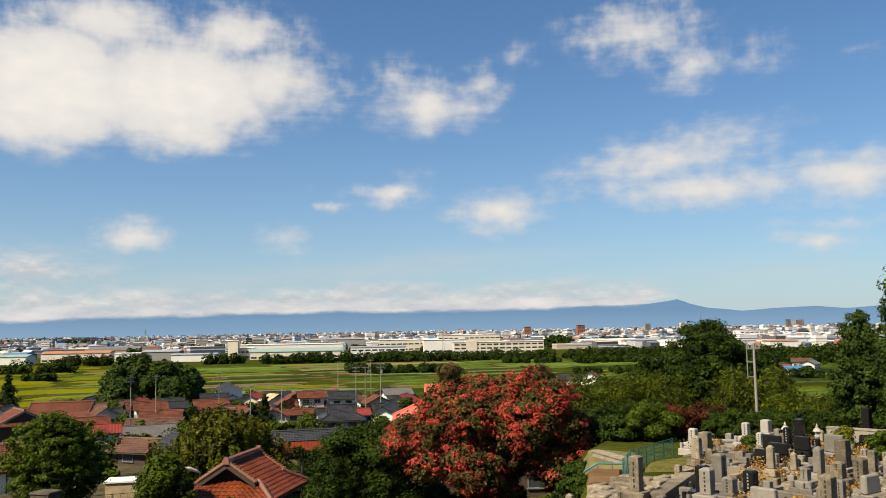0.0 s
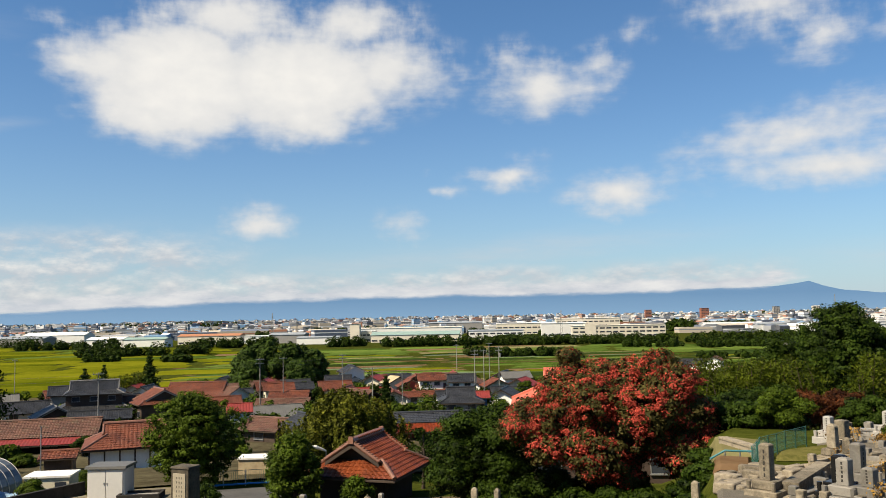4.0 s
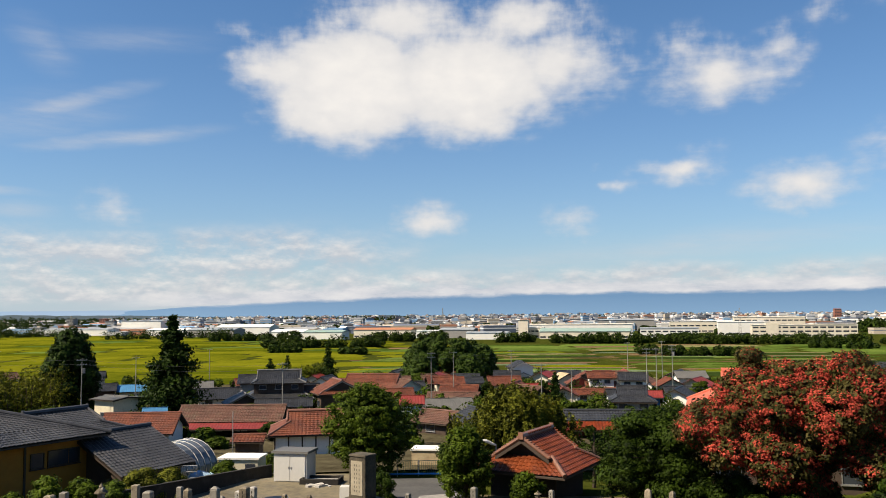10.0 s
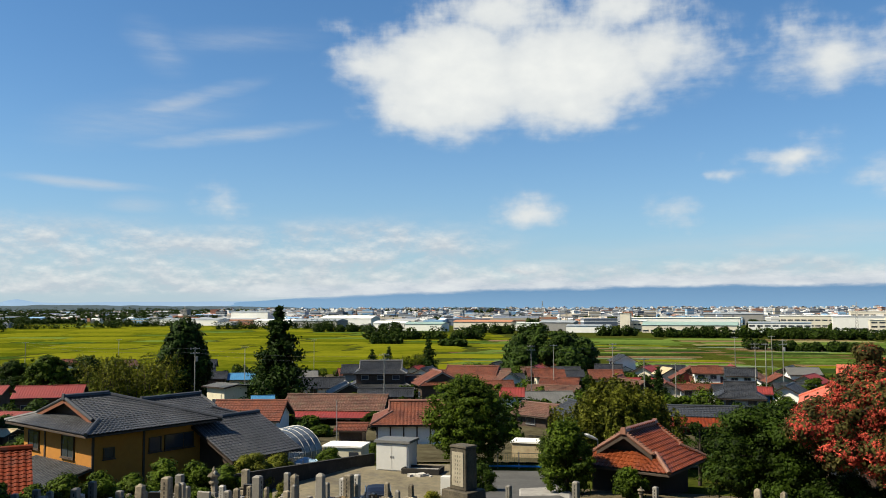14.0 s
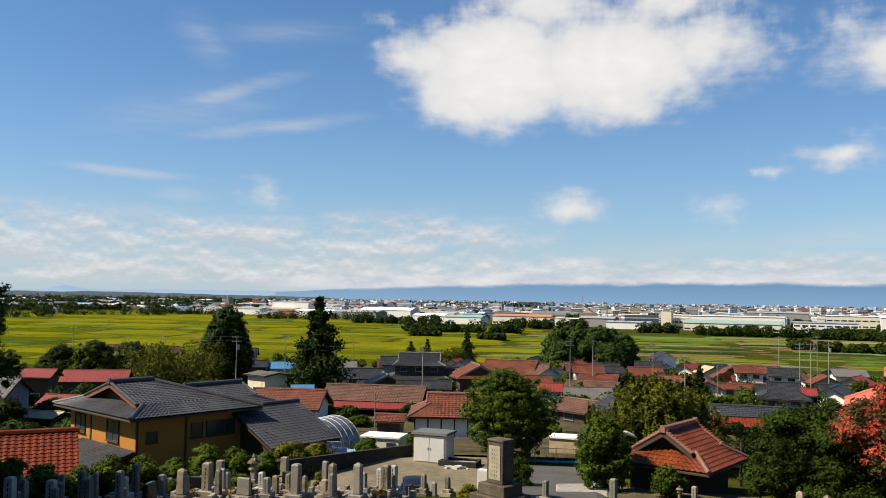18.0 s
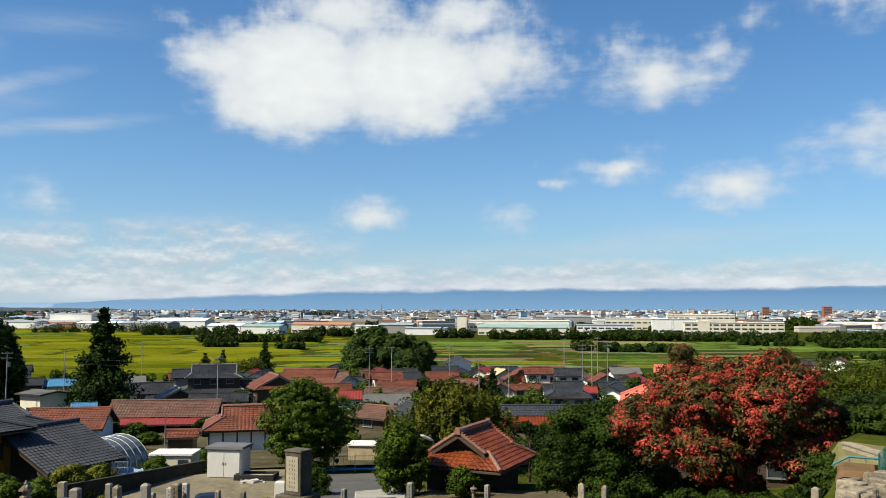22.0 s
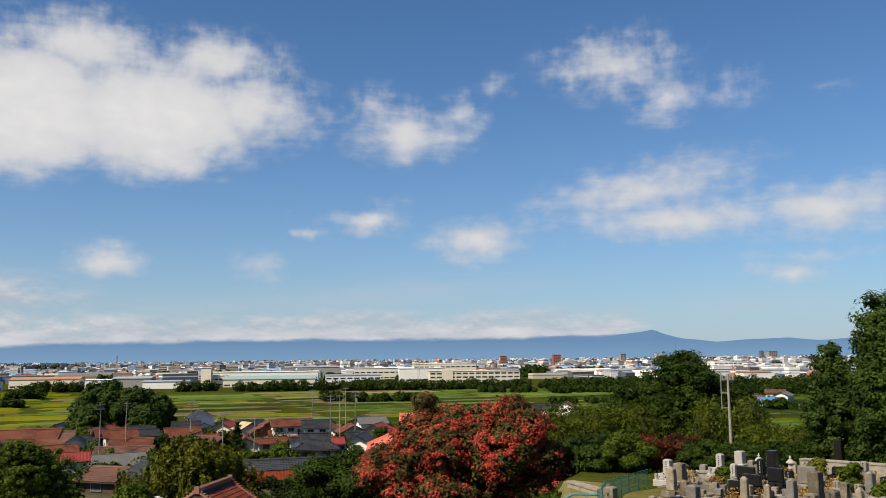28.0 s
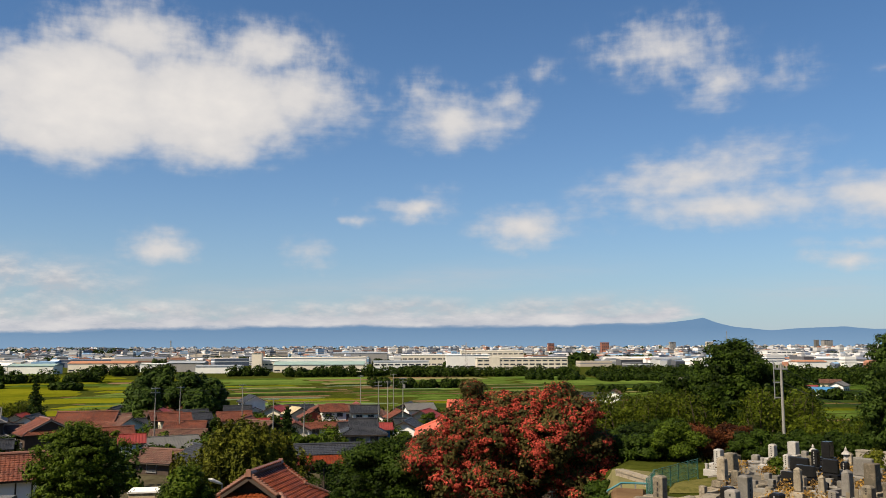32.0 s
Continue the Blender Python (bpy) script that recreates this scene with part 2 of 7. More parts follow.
# ---- materials ----
def mat(name, colour, vary=0.25, scale=1.0, rough=0.8, bump=0.0, other=None, metal=0.0, islands=0.0, objects=0.0, spec=0.4, stain=0.0, stain_colour=(0.05, 0.045, 0.04)):
    """A surface with two scales of noise in its colour, optional change from piece to piece, stains and fine relief."""
    m = bpy.data.materials.new(name)
    m.use_nodes = True
    t = m.node_tree
    b = t.nodes["Principled BSDF"]
    b.inputs["Roughness"].default_value, b.inputs["Metallic"].default_value = rough, metal
    b.inputs["Specular IOR Level"].default_value = spec
    geo = t.nodes.new("ShaderNodeNewGeometry")

    def nz(s, detail):
        n = t.nodes.new("ShaderNodeTexNoise")
        n.inputs["Scale"].default_value, n.inputs["Detail"].default_value, n.inputs["Roughness"].default_value = s, detail, 0.65
        t.links.new(geo.outputs["Position"], n.inputs["Vector"])
        return n.outputs["Fac"]

    def calc(op, a, v):
        n = t.nodes.new("ShaderNodeMath")
        n.operation = op
        t.links.new(a, n.inputs[0])
        if isinstance(v, float):
            n.inputs[1].default_value = v
        else:
            t.links.new(v, n.inputs[1])
        return n.outputs[0]

    def mix(fac, a, c, kind="MIX"):
        n = t.nodes.new("ShaderNodeMix")
        n.data_type, n.blend_type = "RGBA", kind
        t.links.new(fac, n.inputs[0])
        for i, v in ((6, a), (7, c)):
            if isinstance(v, tuple):
                n.inputs[i].default_value = (*v[:3], 1)
            else:
                t.links.new(v, n.inputs[i])
        return n.outputs[2]

    def span(a, lo, hi):
        n = t.nodes.new("ShaderNodeMapRange")
        n.inputs["From Min"].default_value, n.inputs["From Max"].default_value = lo, hi
        t.links.new(a, n.inputs[0])
        return n.outputs[0]

    coarse, fine = nz(scale, 4.0), nz(scale * 7.3, 5.0)
    blend = span(calc("ADD", calc("MULTIPLY", coarse, 0.55), calc("MULTIPLY", fine, 0.45)), 0.34, 0.66)
    if islands:
        r = calc("MULTIPLY", calc("SUBTRACT", geo.outputs["Random Per Island"], 0.5), islands)
        blend = calc("ADD", blend, r)
    if objects:
        info = t.nodes.new("ShaderNodeObjectInfo")
        blend = calc("ADD", blend, calc("MULTIPLY", calc("SUBTRACT", info.outputs["Random"], 0.5), objects))
    deep = 0.5 + 0.42 * max(colour)  # base colours are scaled down, dark ones most, to deepen shade and contrast
    colour = tuple(c * deep for c in colour)
    other = tuple(c * deep for c in other) if other else None
    light = other or tuple(min(1.0, c * (1 + vary)) for c in colour)
    dark = tuple(c * (1 - vary) for c in colour)
    col = mix(blend, dark, light)
    if stain:
        col = mix(calc("MULTIPLY", span(nz(scale * 2.1, 6.0), 0.52, 0.72), stain), col, stain_colour)
    t.links.new(col, b.inputs["Base Color"])
    if bump:
        bp = t.nodes.new("ShaderNodeBump")
        bp.inputs["Strength"].default_value, bp.inputs["Distance"].default_value = 0.7, bump
        t.links.new(fine, bp.inputs["Height"])
        t.links.new(bp.outputs[0], b.inputs["Normal"])
    return m


def leafy(name, dark, light, shine=0.16, rough=0.6):
    """Leaves: each one a tone of its own between two greens, and some light shines through."""
    m = bpy.data.materials.new(name)
    m.use_nodes = True
    t = m.node_tree
    b = t.nodes["Principled BSDF"]
    b.inputs["Roughness"].default_value = rough
    b.inputs["Specular IOR Level"].default_value = 0.06
    geo = t.nodes.new("ShaderNodeNewGeometry")
    n = t.nodes.new("ShaderNodeTexNoise")
    n.inputs["Scale"].default_value, n.inputs["Detail"].default_value = 0.7, 3.0
    t.links.new(geo.outputs["Position"], n.inputs["Vector"])
    add = t.nodes.new("ShaderNodeMath")
    add.operation = "MULTIPLY_ADD"
    add.inputs[1].default_value = 0.55
    t.links.new(geo.outputs["Random Per Island"], add.inputs[0])
    sub = t.nodes.new("ShaderNodeMath")
    sub.operation = "MULTIPLY_ADD"
    sub.inputs[1].default_value, sub.inputs[2].default_value = 1.7, -0.62
    t.links.new(n.outputs["Fac"], sub.inputs[0])
    t.links.new(sub.outputs[0], add.inputs[2])
    mx = t.nodes.new("ShaderNodeMix")
    mx.data_type = "RGBA"
    mx.inputs[6].default_value, mx.inputs[7].default_value = (*(c * 0.42 for c in dark), 1), (*(c * 0.82 for c in light), 1)
    t.links.new(add.outputs[0], mx.inputs[0])
    t.links.new(mx.outputs[2], b.inputs["Base Color"])
    tr = t.nodes.new("ShaderNodeBsdfTranslucent")
    t.links.new(mx.outputs[2], tr.inputs[0])
    sh = t.nodes.new("ShaderNodeMixShader")
    sh.inputs[0].default_value = shine
    t.links.new(b.outputs[0], sh.inputs[1])
    t.links.new(tr.outputs[0], sh.inputs[2])
    t.links.new(sh.outputs[0], t.nodes["Material Output"].inputs[0])
    return m


def glassy(name, colour, rough=0.12):
    m = bpy.data.materials.new(name)
    m.use_nodes = True
    b = m.node_tree.nodes["Principled BSDF"]
    b.inputs["Base Color"].default_value = (*colour, 1)
    b.inputs["Roughness"].default_value, b.inputs["Specular IOR Level"].default_value = rough, 0.6
    return m


M_GRASS = mat("rough grass", (0.045, 0.07, 0.010), 0.5, 0.35, 0.9, 0.05, other=(0.11, 0.125, 0.022), spec=0.0)
M_YARD = mat("garden soil", (0.10, 0.085, 0.05), 0.45, 0.2, 0.95, 0.05, other=(0.17, 0.15, 0.09), spec=0.0)
M_RICE = mat("ripening rice", (0.115, 0.145, 0.008), 0.28, 0.05, 0.9, 0.1, other=(0.21, 0.215, 0.013), objects=1.1, spec=0.0)
M_GREENCROP = mat("green crop", (0.075, 0.145, 0.02), 0.4, 0.06, 0.8, 0.1, other=(0.16, 0.23, 0.045), objects=1.0, spec=0.0)
M_LEAFCROP = mat("dark leafy crop", (0.035, 0.06, 0.014), 0.4, 0.2, 0.9, 0.1, objects=0.8, spec=0.0)
M_GREYCROP = mat("grey-green brassica crop", (0.13, 0.19, 0.10), 0.3, 0.1, 0.85, 0.1, other=(0.20, 0.26, 0.15), objects=0.6, spec=0.0)
M_SOIL = mat("tilled soil", (0.20, 0.115, 0.06), 0.3, 0.15, 0.95, 0.05, other=(0.27, 0.18, 0.10), objects=0.8, spec=0.0)
M_DRYCROP = mat("dry crop", (0.22, 0.20, 0.09), 0.3, 0.1, 0.9, 0.05, objects=0.8, spec=0.0)
M_ASPHALT = mat("old asphalt", (0.075, 0.072, 0.066), 0.3, 0.5, 0.9, 0.01, other=(0.14, 0.135, 0.125))
M_CONCRETE = mat("concrete", (0.36, 0.34, 0.31), 0.25, 0.9, 0.85, 0.01, stain=0.45)
M_PALECONC = mat("pale concrete paving", (0.52, 0.49, 0.44), 0.15, 0.8, 0.85, 0.005, stain=0.25)
M_DARKWALL = mat("weathered dark concrete", (0.032, 0.028, 0.022), 0.4, 0.8, 0.9, 0.02, stain=0.5)
M_LOT = mat("worn tan gravel", (0.175, 0.145, 0.095), 0.5, 0.28, 0.95, 0.03, other=(0.30, 0.25, 0.15), stain=0.8, stain_colour=(0.085, 0.08, 0.07))
M_GRAVEL = mat("gravel", (0.16, 0.14, 0.105), 0.35, 3.0, 0.95, 0.03)
M_TERRA = mat("red clay tiles", (0.13, 0.034, 0.018), 0.4, 0.5, 0.6, 0.01, other=(0.30, 0.085, 0.035), islands=0.35, stain=0.6, stain_colour=(0.08, 0.045, 0.03))
M_BROWNTILE = mat("brown clay tiles", (0.12, 0.05, 0.032), 0.4, 0.5, 0.65, 0.01, other=(0.24, 0.11, 0.07), islands=0.3, stain=0.7, stain_colour=(0.10, 0.085, 0.05))
M_ORANGETILE = mat("orange-red clay tiles", (0.20, 0.030, 0.006), 0.4, 0.7, 0.75, 0.01, islands=0.5, stain=0.45, spec=0.15)
M_GLAZED = mat("glazed red-brown tiles", (0.14, 0.030, 0.011), 0.3, 0.9, 0.3, 0.01, other=(0.34, 0.085, 0.030), spec=0.25, islands=0.5, stain=0.3, stain_colour=(0.10, 0.05, 0.04))
M_BLACKTILE = mat("smoked grey tiles", (0.034, 0.036, 0.040), 0.3, 0.8, 0.36, 0.005, other=(0.085, 0.088, 0.095), islands=0.35, spec=0.22)
M_GREYTILE = mat("silvery grey tiles", (0.065, 0.068, 0.075), 0.3, 0.8, 0.24, 0.005, islands=0.3)
M_SMOKETILE = mat("dark smoked roof tiles", (0.062, 0.064, 0.070), 0.3, 0.8, 0.42, 0.005, other=(0.115, 0.118, 0.128), islands=0.3, spec=0.3)
M_REDTIN = mat("red painted sheet", (0.27, 0.036, 0.026), 0.25, 0.6, 0.5, 0.0, stain=0.35)
M_CORAL = mat("coral-red sheet", (0.56, 0.125, 0.07), 0.15, 0.6, 0.55, 0.0, stain=0.1)
M_GREYTIN = mat("grey painted sheet", (0.17, 0.165, 0.15), 0.2, 0.6, 0.5, 0.0, stain=0.25)
M_BLUETIN = mat("blue painted sheet", (0.06, 0.22, 0.42), 0.2, 0.6, 0.45, 0.0, stain=0.15)
M_WHITE = mat("white plaster", (0.78, 0.76, 0.70), 0.08, 0.6, 0.8, 0.003, stain=0.12)
M_CREAM = mat("cream plaster", (0.66, 0.60, 0.44), 0.1, 0.6, 0.85, 0.003, stain=0.2)
M_GREYWALL = mat("grey siding", (0.33, 0.32, 0.30), 0.15, 0.6, 0.8, 0.003, stain=0.2)
M_BLUEGREY = mat("blue-grey siding", (0.15, 0.20, 0.28), 0.15, 0.6, 0.8, 0.003, stain=0.2)
M_BROWNWALL = mat("dark timber wall", (0.085, 0.055, 0.038), 0.35, 1.2, 0.8, 0.01)
M_OCHRE = mat("ochre plaster", (0.46, 0.19, 0.022), 0.12, 0.5, 0.85, 0.004, stain=0.1)
# deep shade under the temple eaves, put into the timber's colour
M_SHADEWOOD = mat("timber darkened with eave shade", (0.022, 0.017, 0.012), 0.35, 2.0, 0.85, 0.008)
M_WOOD = mat("dark weathered wood", (0.075, 0.05, 0.034), 0.35, 2.0, 0.75, 0.008)
M_TANSHEET = mat("tan rusted sheet", (0.50, 0.40, 0.24), 0.25, 0.5, 0.7, 0.0, stain=0.4, stain_colour=(0.2, 0.1, 0.05))
M_PANE = glassy("window glass", (0.03, 0.035, 0.045))
M_FRAME = mat("aluminium frame", (0.42, 0.42, 0.42), 0.1, 2.0, 0.4, 0.0, metal=0.6)
M_STEEL = mat("white painted steel", (0.64, 0.63, 0.59), 0.06, 0.7, 0.45, 0.0, stain=0.1, stain_colour=(0.4, 0.35, 0.28))
M_BARK = mat("bark", (0.085, 0.06, 0.042), 0.4, 2.5, 0.95, 0.03)
M_POLE = mat("concrete pole", (0.31, 0.30, 0.27), 0.15, 1.5, 0.8, 0.0)
M_WIRE = glassy("black cable", (0.02, 0.02, 0.02), 0.5)
M_GRANITE = mat("grey granite", (0.24, 0.222, 0.19), 0.3, 2.0, 0.65, 0.006, objects=1.0, stain=0.75, stain_colour=(0.085, 0.072, 0.05))
M_OLDSTONE = mat("lichened old stone", (0.205, 0.168, 0.11), 0.4, 1.7, 0.9, 0.02, other=(0.42, 0.355, 0.255), objects=0.9, stain=0.9, stain_colour=(0.045, 0.04, 0.03))
M_BLACKSTONE = mat("polished black granite", (0.020, 0.020, 0.020), 0.3, 5.0, 0.25, 0.0, spec=0.2)
M_WHITESTONE = mat("pale new granite", (0.42, 0.40, 0.36), 0.2, 3.0, 0.55, 0.004, stain=0.4, stain_colour=(0.16, 0.14, 0.11))
M_LEAF = leafy("broad leaves", (0.006, 0.017, 0.002), (0.092, 0.14, 0.010))
M_DARKLEAF = leafy("glossy dark leaves", (0.003, 0.009, 0.001), (0.040, 0.070, 0.006), 0.1)
M_CEDAR = leafy("cedar needles", (0.005, 0.015, 0.003), (0.035, 0.065, 0.008), 0.08)
M_PINE = leafy("pine needles", (0.008, 0.022, 0.004), (0.06, 0.10, 0.014), 0.1)
M_WEEP = leafy("yellowing hanging leaves", (0.014, 0.022, 0.003), (0.16, 0.17, 0.016))
M_BAMBOO = leafy("bamboo leaves", (0.009, 0.022, 0.002), (0.10, 0.13, 0.008))
M_YBAMBOO = leafy("yellow-green bamboo leaves", (0.02, 0.035, 0.003), (0.21, 0.22, 0.02))
M_RUSSET = leafy("russet leaves", (0.02, 0.008, 0.003), (0.17, 0.055, 0.018))
M_BLOSSOM = leafy("coral red blossom", (0.17, 0.018, 0.011), (0.62, 0.10, 0.064), 0.2, 0.8)
M_DRYFLOWER = leafy("dried ochre flowers", (0.14, 0.06, 0.015), (0.55, 0.33, 0.08), 0.2)
M_MYRTLE = leafy("reddish-green myrtle leaves", (0.012, 0.014, 0.004), (0.105, 0.088, 0.024))
M_YELLOWSHRUB = leafy("yellow-green shrub leaves", (0.10, 0.11, 0.012), (0.30, 0.28, 0.03))
M_MONUMENT = mat("lichened dark memorial stone", (0.085, 0.07, 0.048), 0.5, 1.6, 0.9, 0.02, other=(0.20, 0.165, 0.11), stain=0.8, stain_colour=(0.03, 0.027, 0.02))
M_PLASTIC = mat("clear greenhouse film", (0.15, 0.175, 0.20), 0.3, 0.6, 0.22, 0.0)
M_BLUE = glassy("bright blue paint", (0.04, 0.30, 0.75), 0.35)
M_TURQ = glassy("turquoise paint", (0.02, 0.13, 0.15), 0.4)
M_CARPAINT = mat("dark blue car paint", (0.012, 0.02, 0.045), 0.1, 1.0, 0.5, spec=0.15)
M_TEAL = glassy("green wire mesh", (0.02, 0.10, 0.08), 0.5)
M_BROWNTRIM = mat("red-brown painted trim", (0.24, 0.09, 0.045), 0.2, 1.5, 0.6)


# ---- helpers ----
rng = np.random.default_rng(7)
RANGE = (0, 12, 24, 42, 54, 62, 100, 108, 135, 202, 405, 640, 880, 1850, 5000)
SLOPE_WEST = (-1.7, -4.2, -6.2, -9.7, -11, -11.7, -16.2, -16.9, -18.0, -20.9, -25.6, -27.5, -28.3, -28.4, -28.5)
RANGE_E = (0, 12, 20, 40, 60, 72, 121, 202, 405, 640, 880, 1850, 5000)
SLOPE_EAST = (-1.7, -4.2, -4.9, -5.2, -8, -9.4, -15.5, -20.9, -25.6, -27.5, -28.3, -28.4, -28.5)


def rise(b, r):
    """Height of the ground at bearing b (degrees, to the left) and range r."""
    w = min(1.0, max(0.0, (-b - 6.8) / 2.8))
    w = w * w * (3 - 2 * w)
    z = np.interp(r, RANGE, SLOPE_WEST) * (1 - w) + np.interp(r, RANGE_E, SLOPE_EAST) * w
    lot = max(0.0, min(1.0, (b - 24) / 1.5, (38.5 - b) / 1.5, (r - 42.5) / 1.2, (62.0 - r) / 2.0))  # the level parking lot
    z = z * (1 - lot) - 11.2 * lot
    behind = min(1.0, max(0.0, (abs(b - 15) - 75) / 35))
    return EYE + z * (1 - behind) + (-1.7 + min(r, 60) * 0.05) * behind


def ground(x, y):
    return rise(math.degrees(math.atan2(-x, y)), math.hypot(x, y))


def spot(b, r, up=0.0):
    """The point on the ground at bearing b and range r from the terrace."""
    x, y = -r * math.sin(radians(b)), r * math.cos(radians(b))
    return Vector((x, y, rise(b, r) + up))


def turned(p, b):
    """A pose at p whose x axis points along bearing b."""
    return pose(p[0], p[1], p[2], 0, 0, b + 90)


HOUSES = []


def thing(name, m, label, category, group="", kind=""):
    ob = new(name)
    ob.matrix_world = m
    return tagged(ob, label, category, group, kind)


def raw(name, verts, faces, material, smooth=False):
    me = bpy.data.meshes.new(name)
    me.from_pydata([tuple(v) for v in verts], [], faces)
    me.materials.append(material)
    if smooth:
        me.polygons.foreach_set("use_smooth", [True] * len(me.polygons))
    me.update()
    return me


def hang(name, me, parent, label="", kind=""):
    ob = new(name, me)
    ob.parent = parent
    return tagged(ob, label, "", "", kind)


def part(name, bm, material, parent, label=""):
    me = bpy.data.meshes.new(name)
    bm.to_mesh(me)
    bm.free()
    me.materials.append(material)
    return hang(name, me, parent, label)


def box(bm, x0, x1, y0, y1, z0, z1, taper=0.0, bevel=0.0):
    v = []
    for z, k in ((z0, 0.0), (z1, taper)):
        v += [bm.verts.new((x0 + k, y0 + k, z)), bm.verts.new((x1 - k, y0 + k, z)), bm.verts.new((x1 - k, y1 - k, z)), bm.verts.new((x0 + k, y1 - k, z))]
    made = [bm.faces.new([v[i] for i in f]) for f in ((3, 2, 1, 0), (4, 5, 6, 7), (0, 1, 5, 4), (1, 2, 6, 5), (2, 3, 7, 6), (3, 0, 4, 7))]
    if bevel:
        bmesh.ops.bevel(bm, geom=list({e for f in made for e in f.edges}), offset=bevel, segments=1, affect="EDGES")
    return bm


def boxed(*a, **k):
    return box(bmesh.new(), *a, **k)


def tube(bm, pts, radii, sides=6):
    rings = []
    for i, p in enumerate(pts):
        d = (Vector(pts[min(i + 1, len(pts) - 1)]) - Vector(pts[max(i - 1, 0)])).normalized()
        a = d.orthogonal().normalized()
        c = d.cross(a)
        rings.append([bm.verts.new(Vector(p) + (a * math.cos(k * math.tau / sides) + c * math.sin(k * math.tau / sides)) * radii[i]) for k in range(sides)])
    for r0, r1 in zip(rings, rings[1:]):
        for k in range(sides):
            bm.faces.new((r0[k], r0[(k + 1) % sides], r1[(k + 1) % sides], r1[k]))
    bm.faces.new(rings[0][::-1])
    bm.faces.new(rings[-1])
    return bm


def lathe(bm, profile, sides=12):
    """A turned body from (radius, height) pairs."""
    rings = [[bm.verts.new((r * math.cos(k * math.tau / sides), r * math.sin(k * math.tau / sides), z)) for k in range(sides)] for r, z in profile]
    for r0, r1 in zip(rings, rings[1:]):
        for k in range(sides):
            bm.faces.new((r0[k], r0[(k + 1) % sides], r1[(k + 1) % sides], r1[k]))
    bm.faces.new(rings[0][::-1])
    bm.faces.new(rings[-1])
    return bm


def leaves_mesh(name, centres, normals, size, material, aspect=0.55):
    """One quad a leaf, given where each sits and which way it faces."""
    n = len(centres)
    nrm = normals / (np.linalg.norm(normals, axis=1, keepdims=True) + 1e-9)
    t = np.cross(nrm, rng.normal(size=(n, 3)))
    t /= np.linalg.norm(t, axis=1, keepdims=True) + 1e-9
    s = np.cross(nrm, t)
    k = (size * rng.uniform(0.6, 1.4, n))[:, None]
    v = np.stack([centres - t * k, centres + s * k * aspect, centres + t * k, centres - s * k * aspect], 1).reshape(-1, 3)
    me = bpy.data.meshes.new(name)
    me.vertices.add(4 * n)
    me.vertices.foreach_set("co", v.astype(np.float32).ravel())
    me.loops.add(4 * n)
    me.loops.foreach_set("vertex_index", np.arange(4 * n, dtype=np.int32))
    me.polygons.add(n)
    me.polygons.foreach_set("loop_start", np.arange(0, 4 * n, 4, dtype=np.int32))
    me.polygons.foreach_set("loop_total", np.full(n, 4, dtype=np.int32))
    me.materials.append(material)
    me.update(calc_edges=True)
    return me


def foliage(blobs, clumps, per, clump_r, up=0.35, droop=0.0):
    """Leaf places and facings: clumps sit over the outside of each blob (centre, radii), leaves gather round each clump."""
    cs, ns = [], []
    for c, rad in blobs:
        c, rad = np.array(c, float), np.array(rad, float)
        d = rng.normal(size=(clumps, 3))
        d[:, 2] += 0.25
        d /= np.linalg.norm(d, axis=1, keepdims=True)
        q = c + d * rad * rng.uniform(0.62, 1.05, (clumps, 1))
        d2 = np.repeat(d, per, 0)
        u = rng.normal(size=(clumps * per, 3))
        u /= np.linalg.norm(u, axis=1, keepdims=True) + 1e-9
        k = np.repeat(rng.uniform(0.6, 1.35, clumps), per)[:, None]
        g = u * (1, 1, 0.72) * clump_r * k * rng.uniform(0.45, 1.08, (clumps * per, 1))
        if droop:
            g = rng.normal(size=(clumps * per, 3)) * clump_r * 0.24
            g[:, 2] = -np.abs(rng.normal(size=clumps * per)) * clump_r * droop
        cs.append(np.repeat(q, per, 0) + g)
        ns.append(d2 * 0.5 + u * (0.3 if droop else 0.9) + rng.normal(size=d2.shape) * 0.3 + (0, 0, up))
    return np.concatenate(cs), np.concatenate(ns)


def limbs(base, top, radius, ends, spread=0.0):
    """A tapered trunk and a limb to each end, as one mesh."""
    bm = bmesh.new()
    base, top = Vector(base), Vector(top)
    bend = Vector((rng.uniform(-0.1, 0.1), rng.uniform(-0.1, 0.1), 0)) * (top - base).length
    trunk = [base, base.lerp(top, 0.35) + bend * 0.6, base.lerp(top, 0.7) + bend, top]
    tube(bm, trunk, [radius * 1.2, radius * 0.9, radius * 0.65, radius * 0.35], 8)
    for i, e in enumerate(ends):
        e = Vector(e)
        f = 0.3 + 0.6 * ((i * 0.618) % 1)
        s = base.lerp(top, f) + bend * (0.9 if f > 0.5 else 0.6)
        mid = s.lerp(e, 0.5) + Vector((0, 0, 0.12 * (e - s).length))
        tube(bm, [s, mid, e], [radius * 0.42, radius * 0.28, radius * 0.08], 5)
    return bm


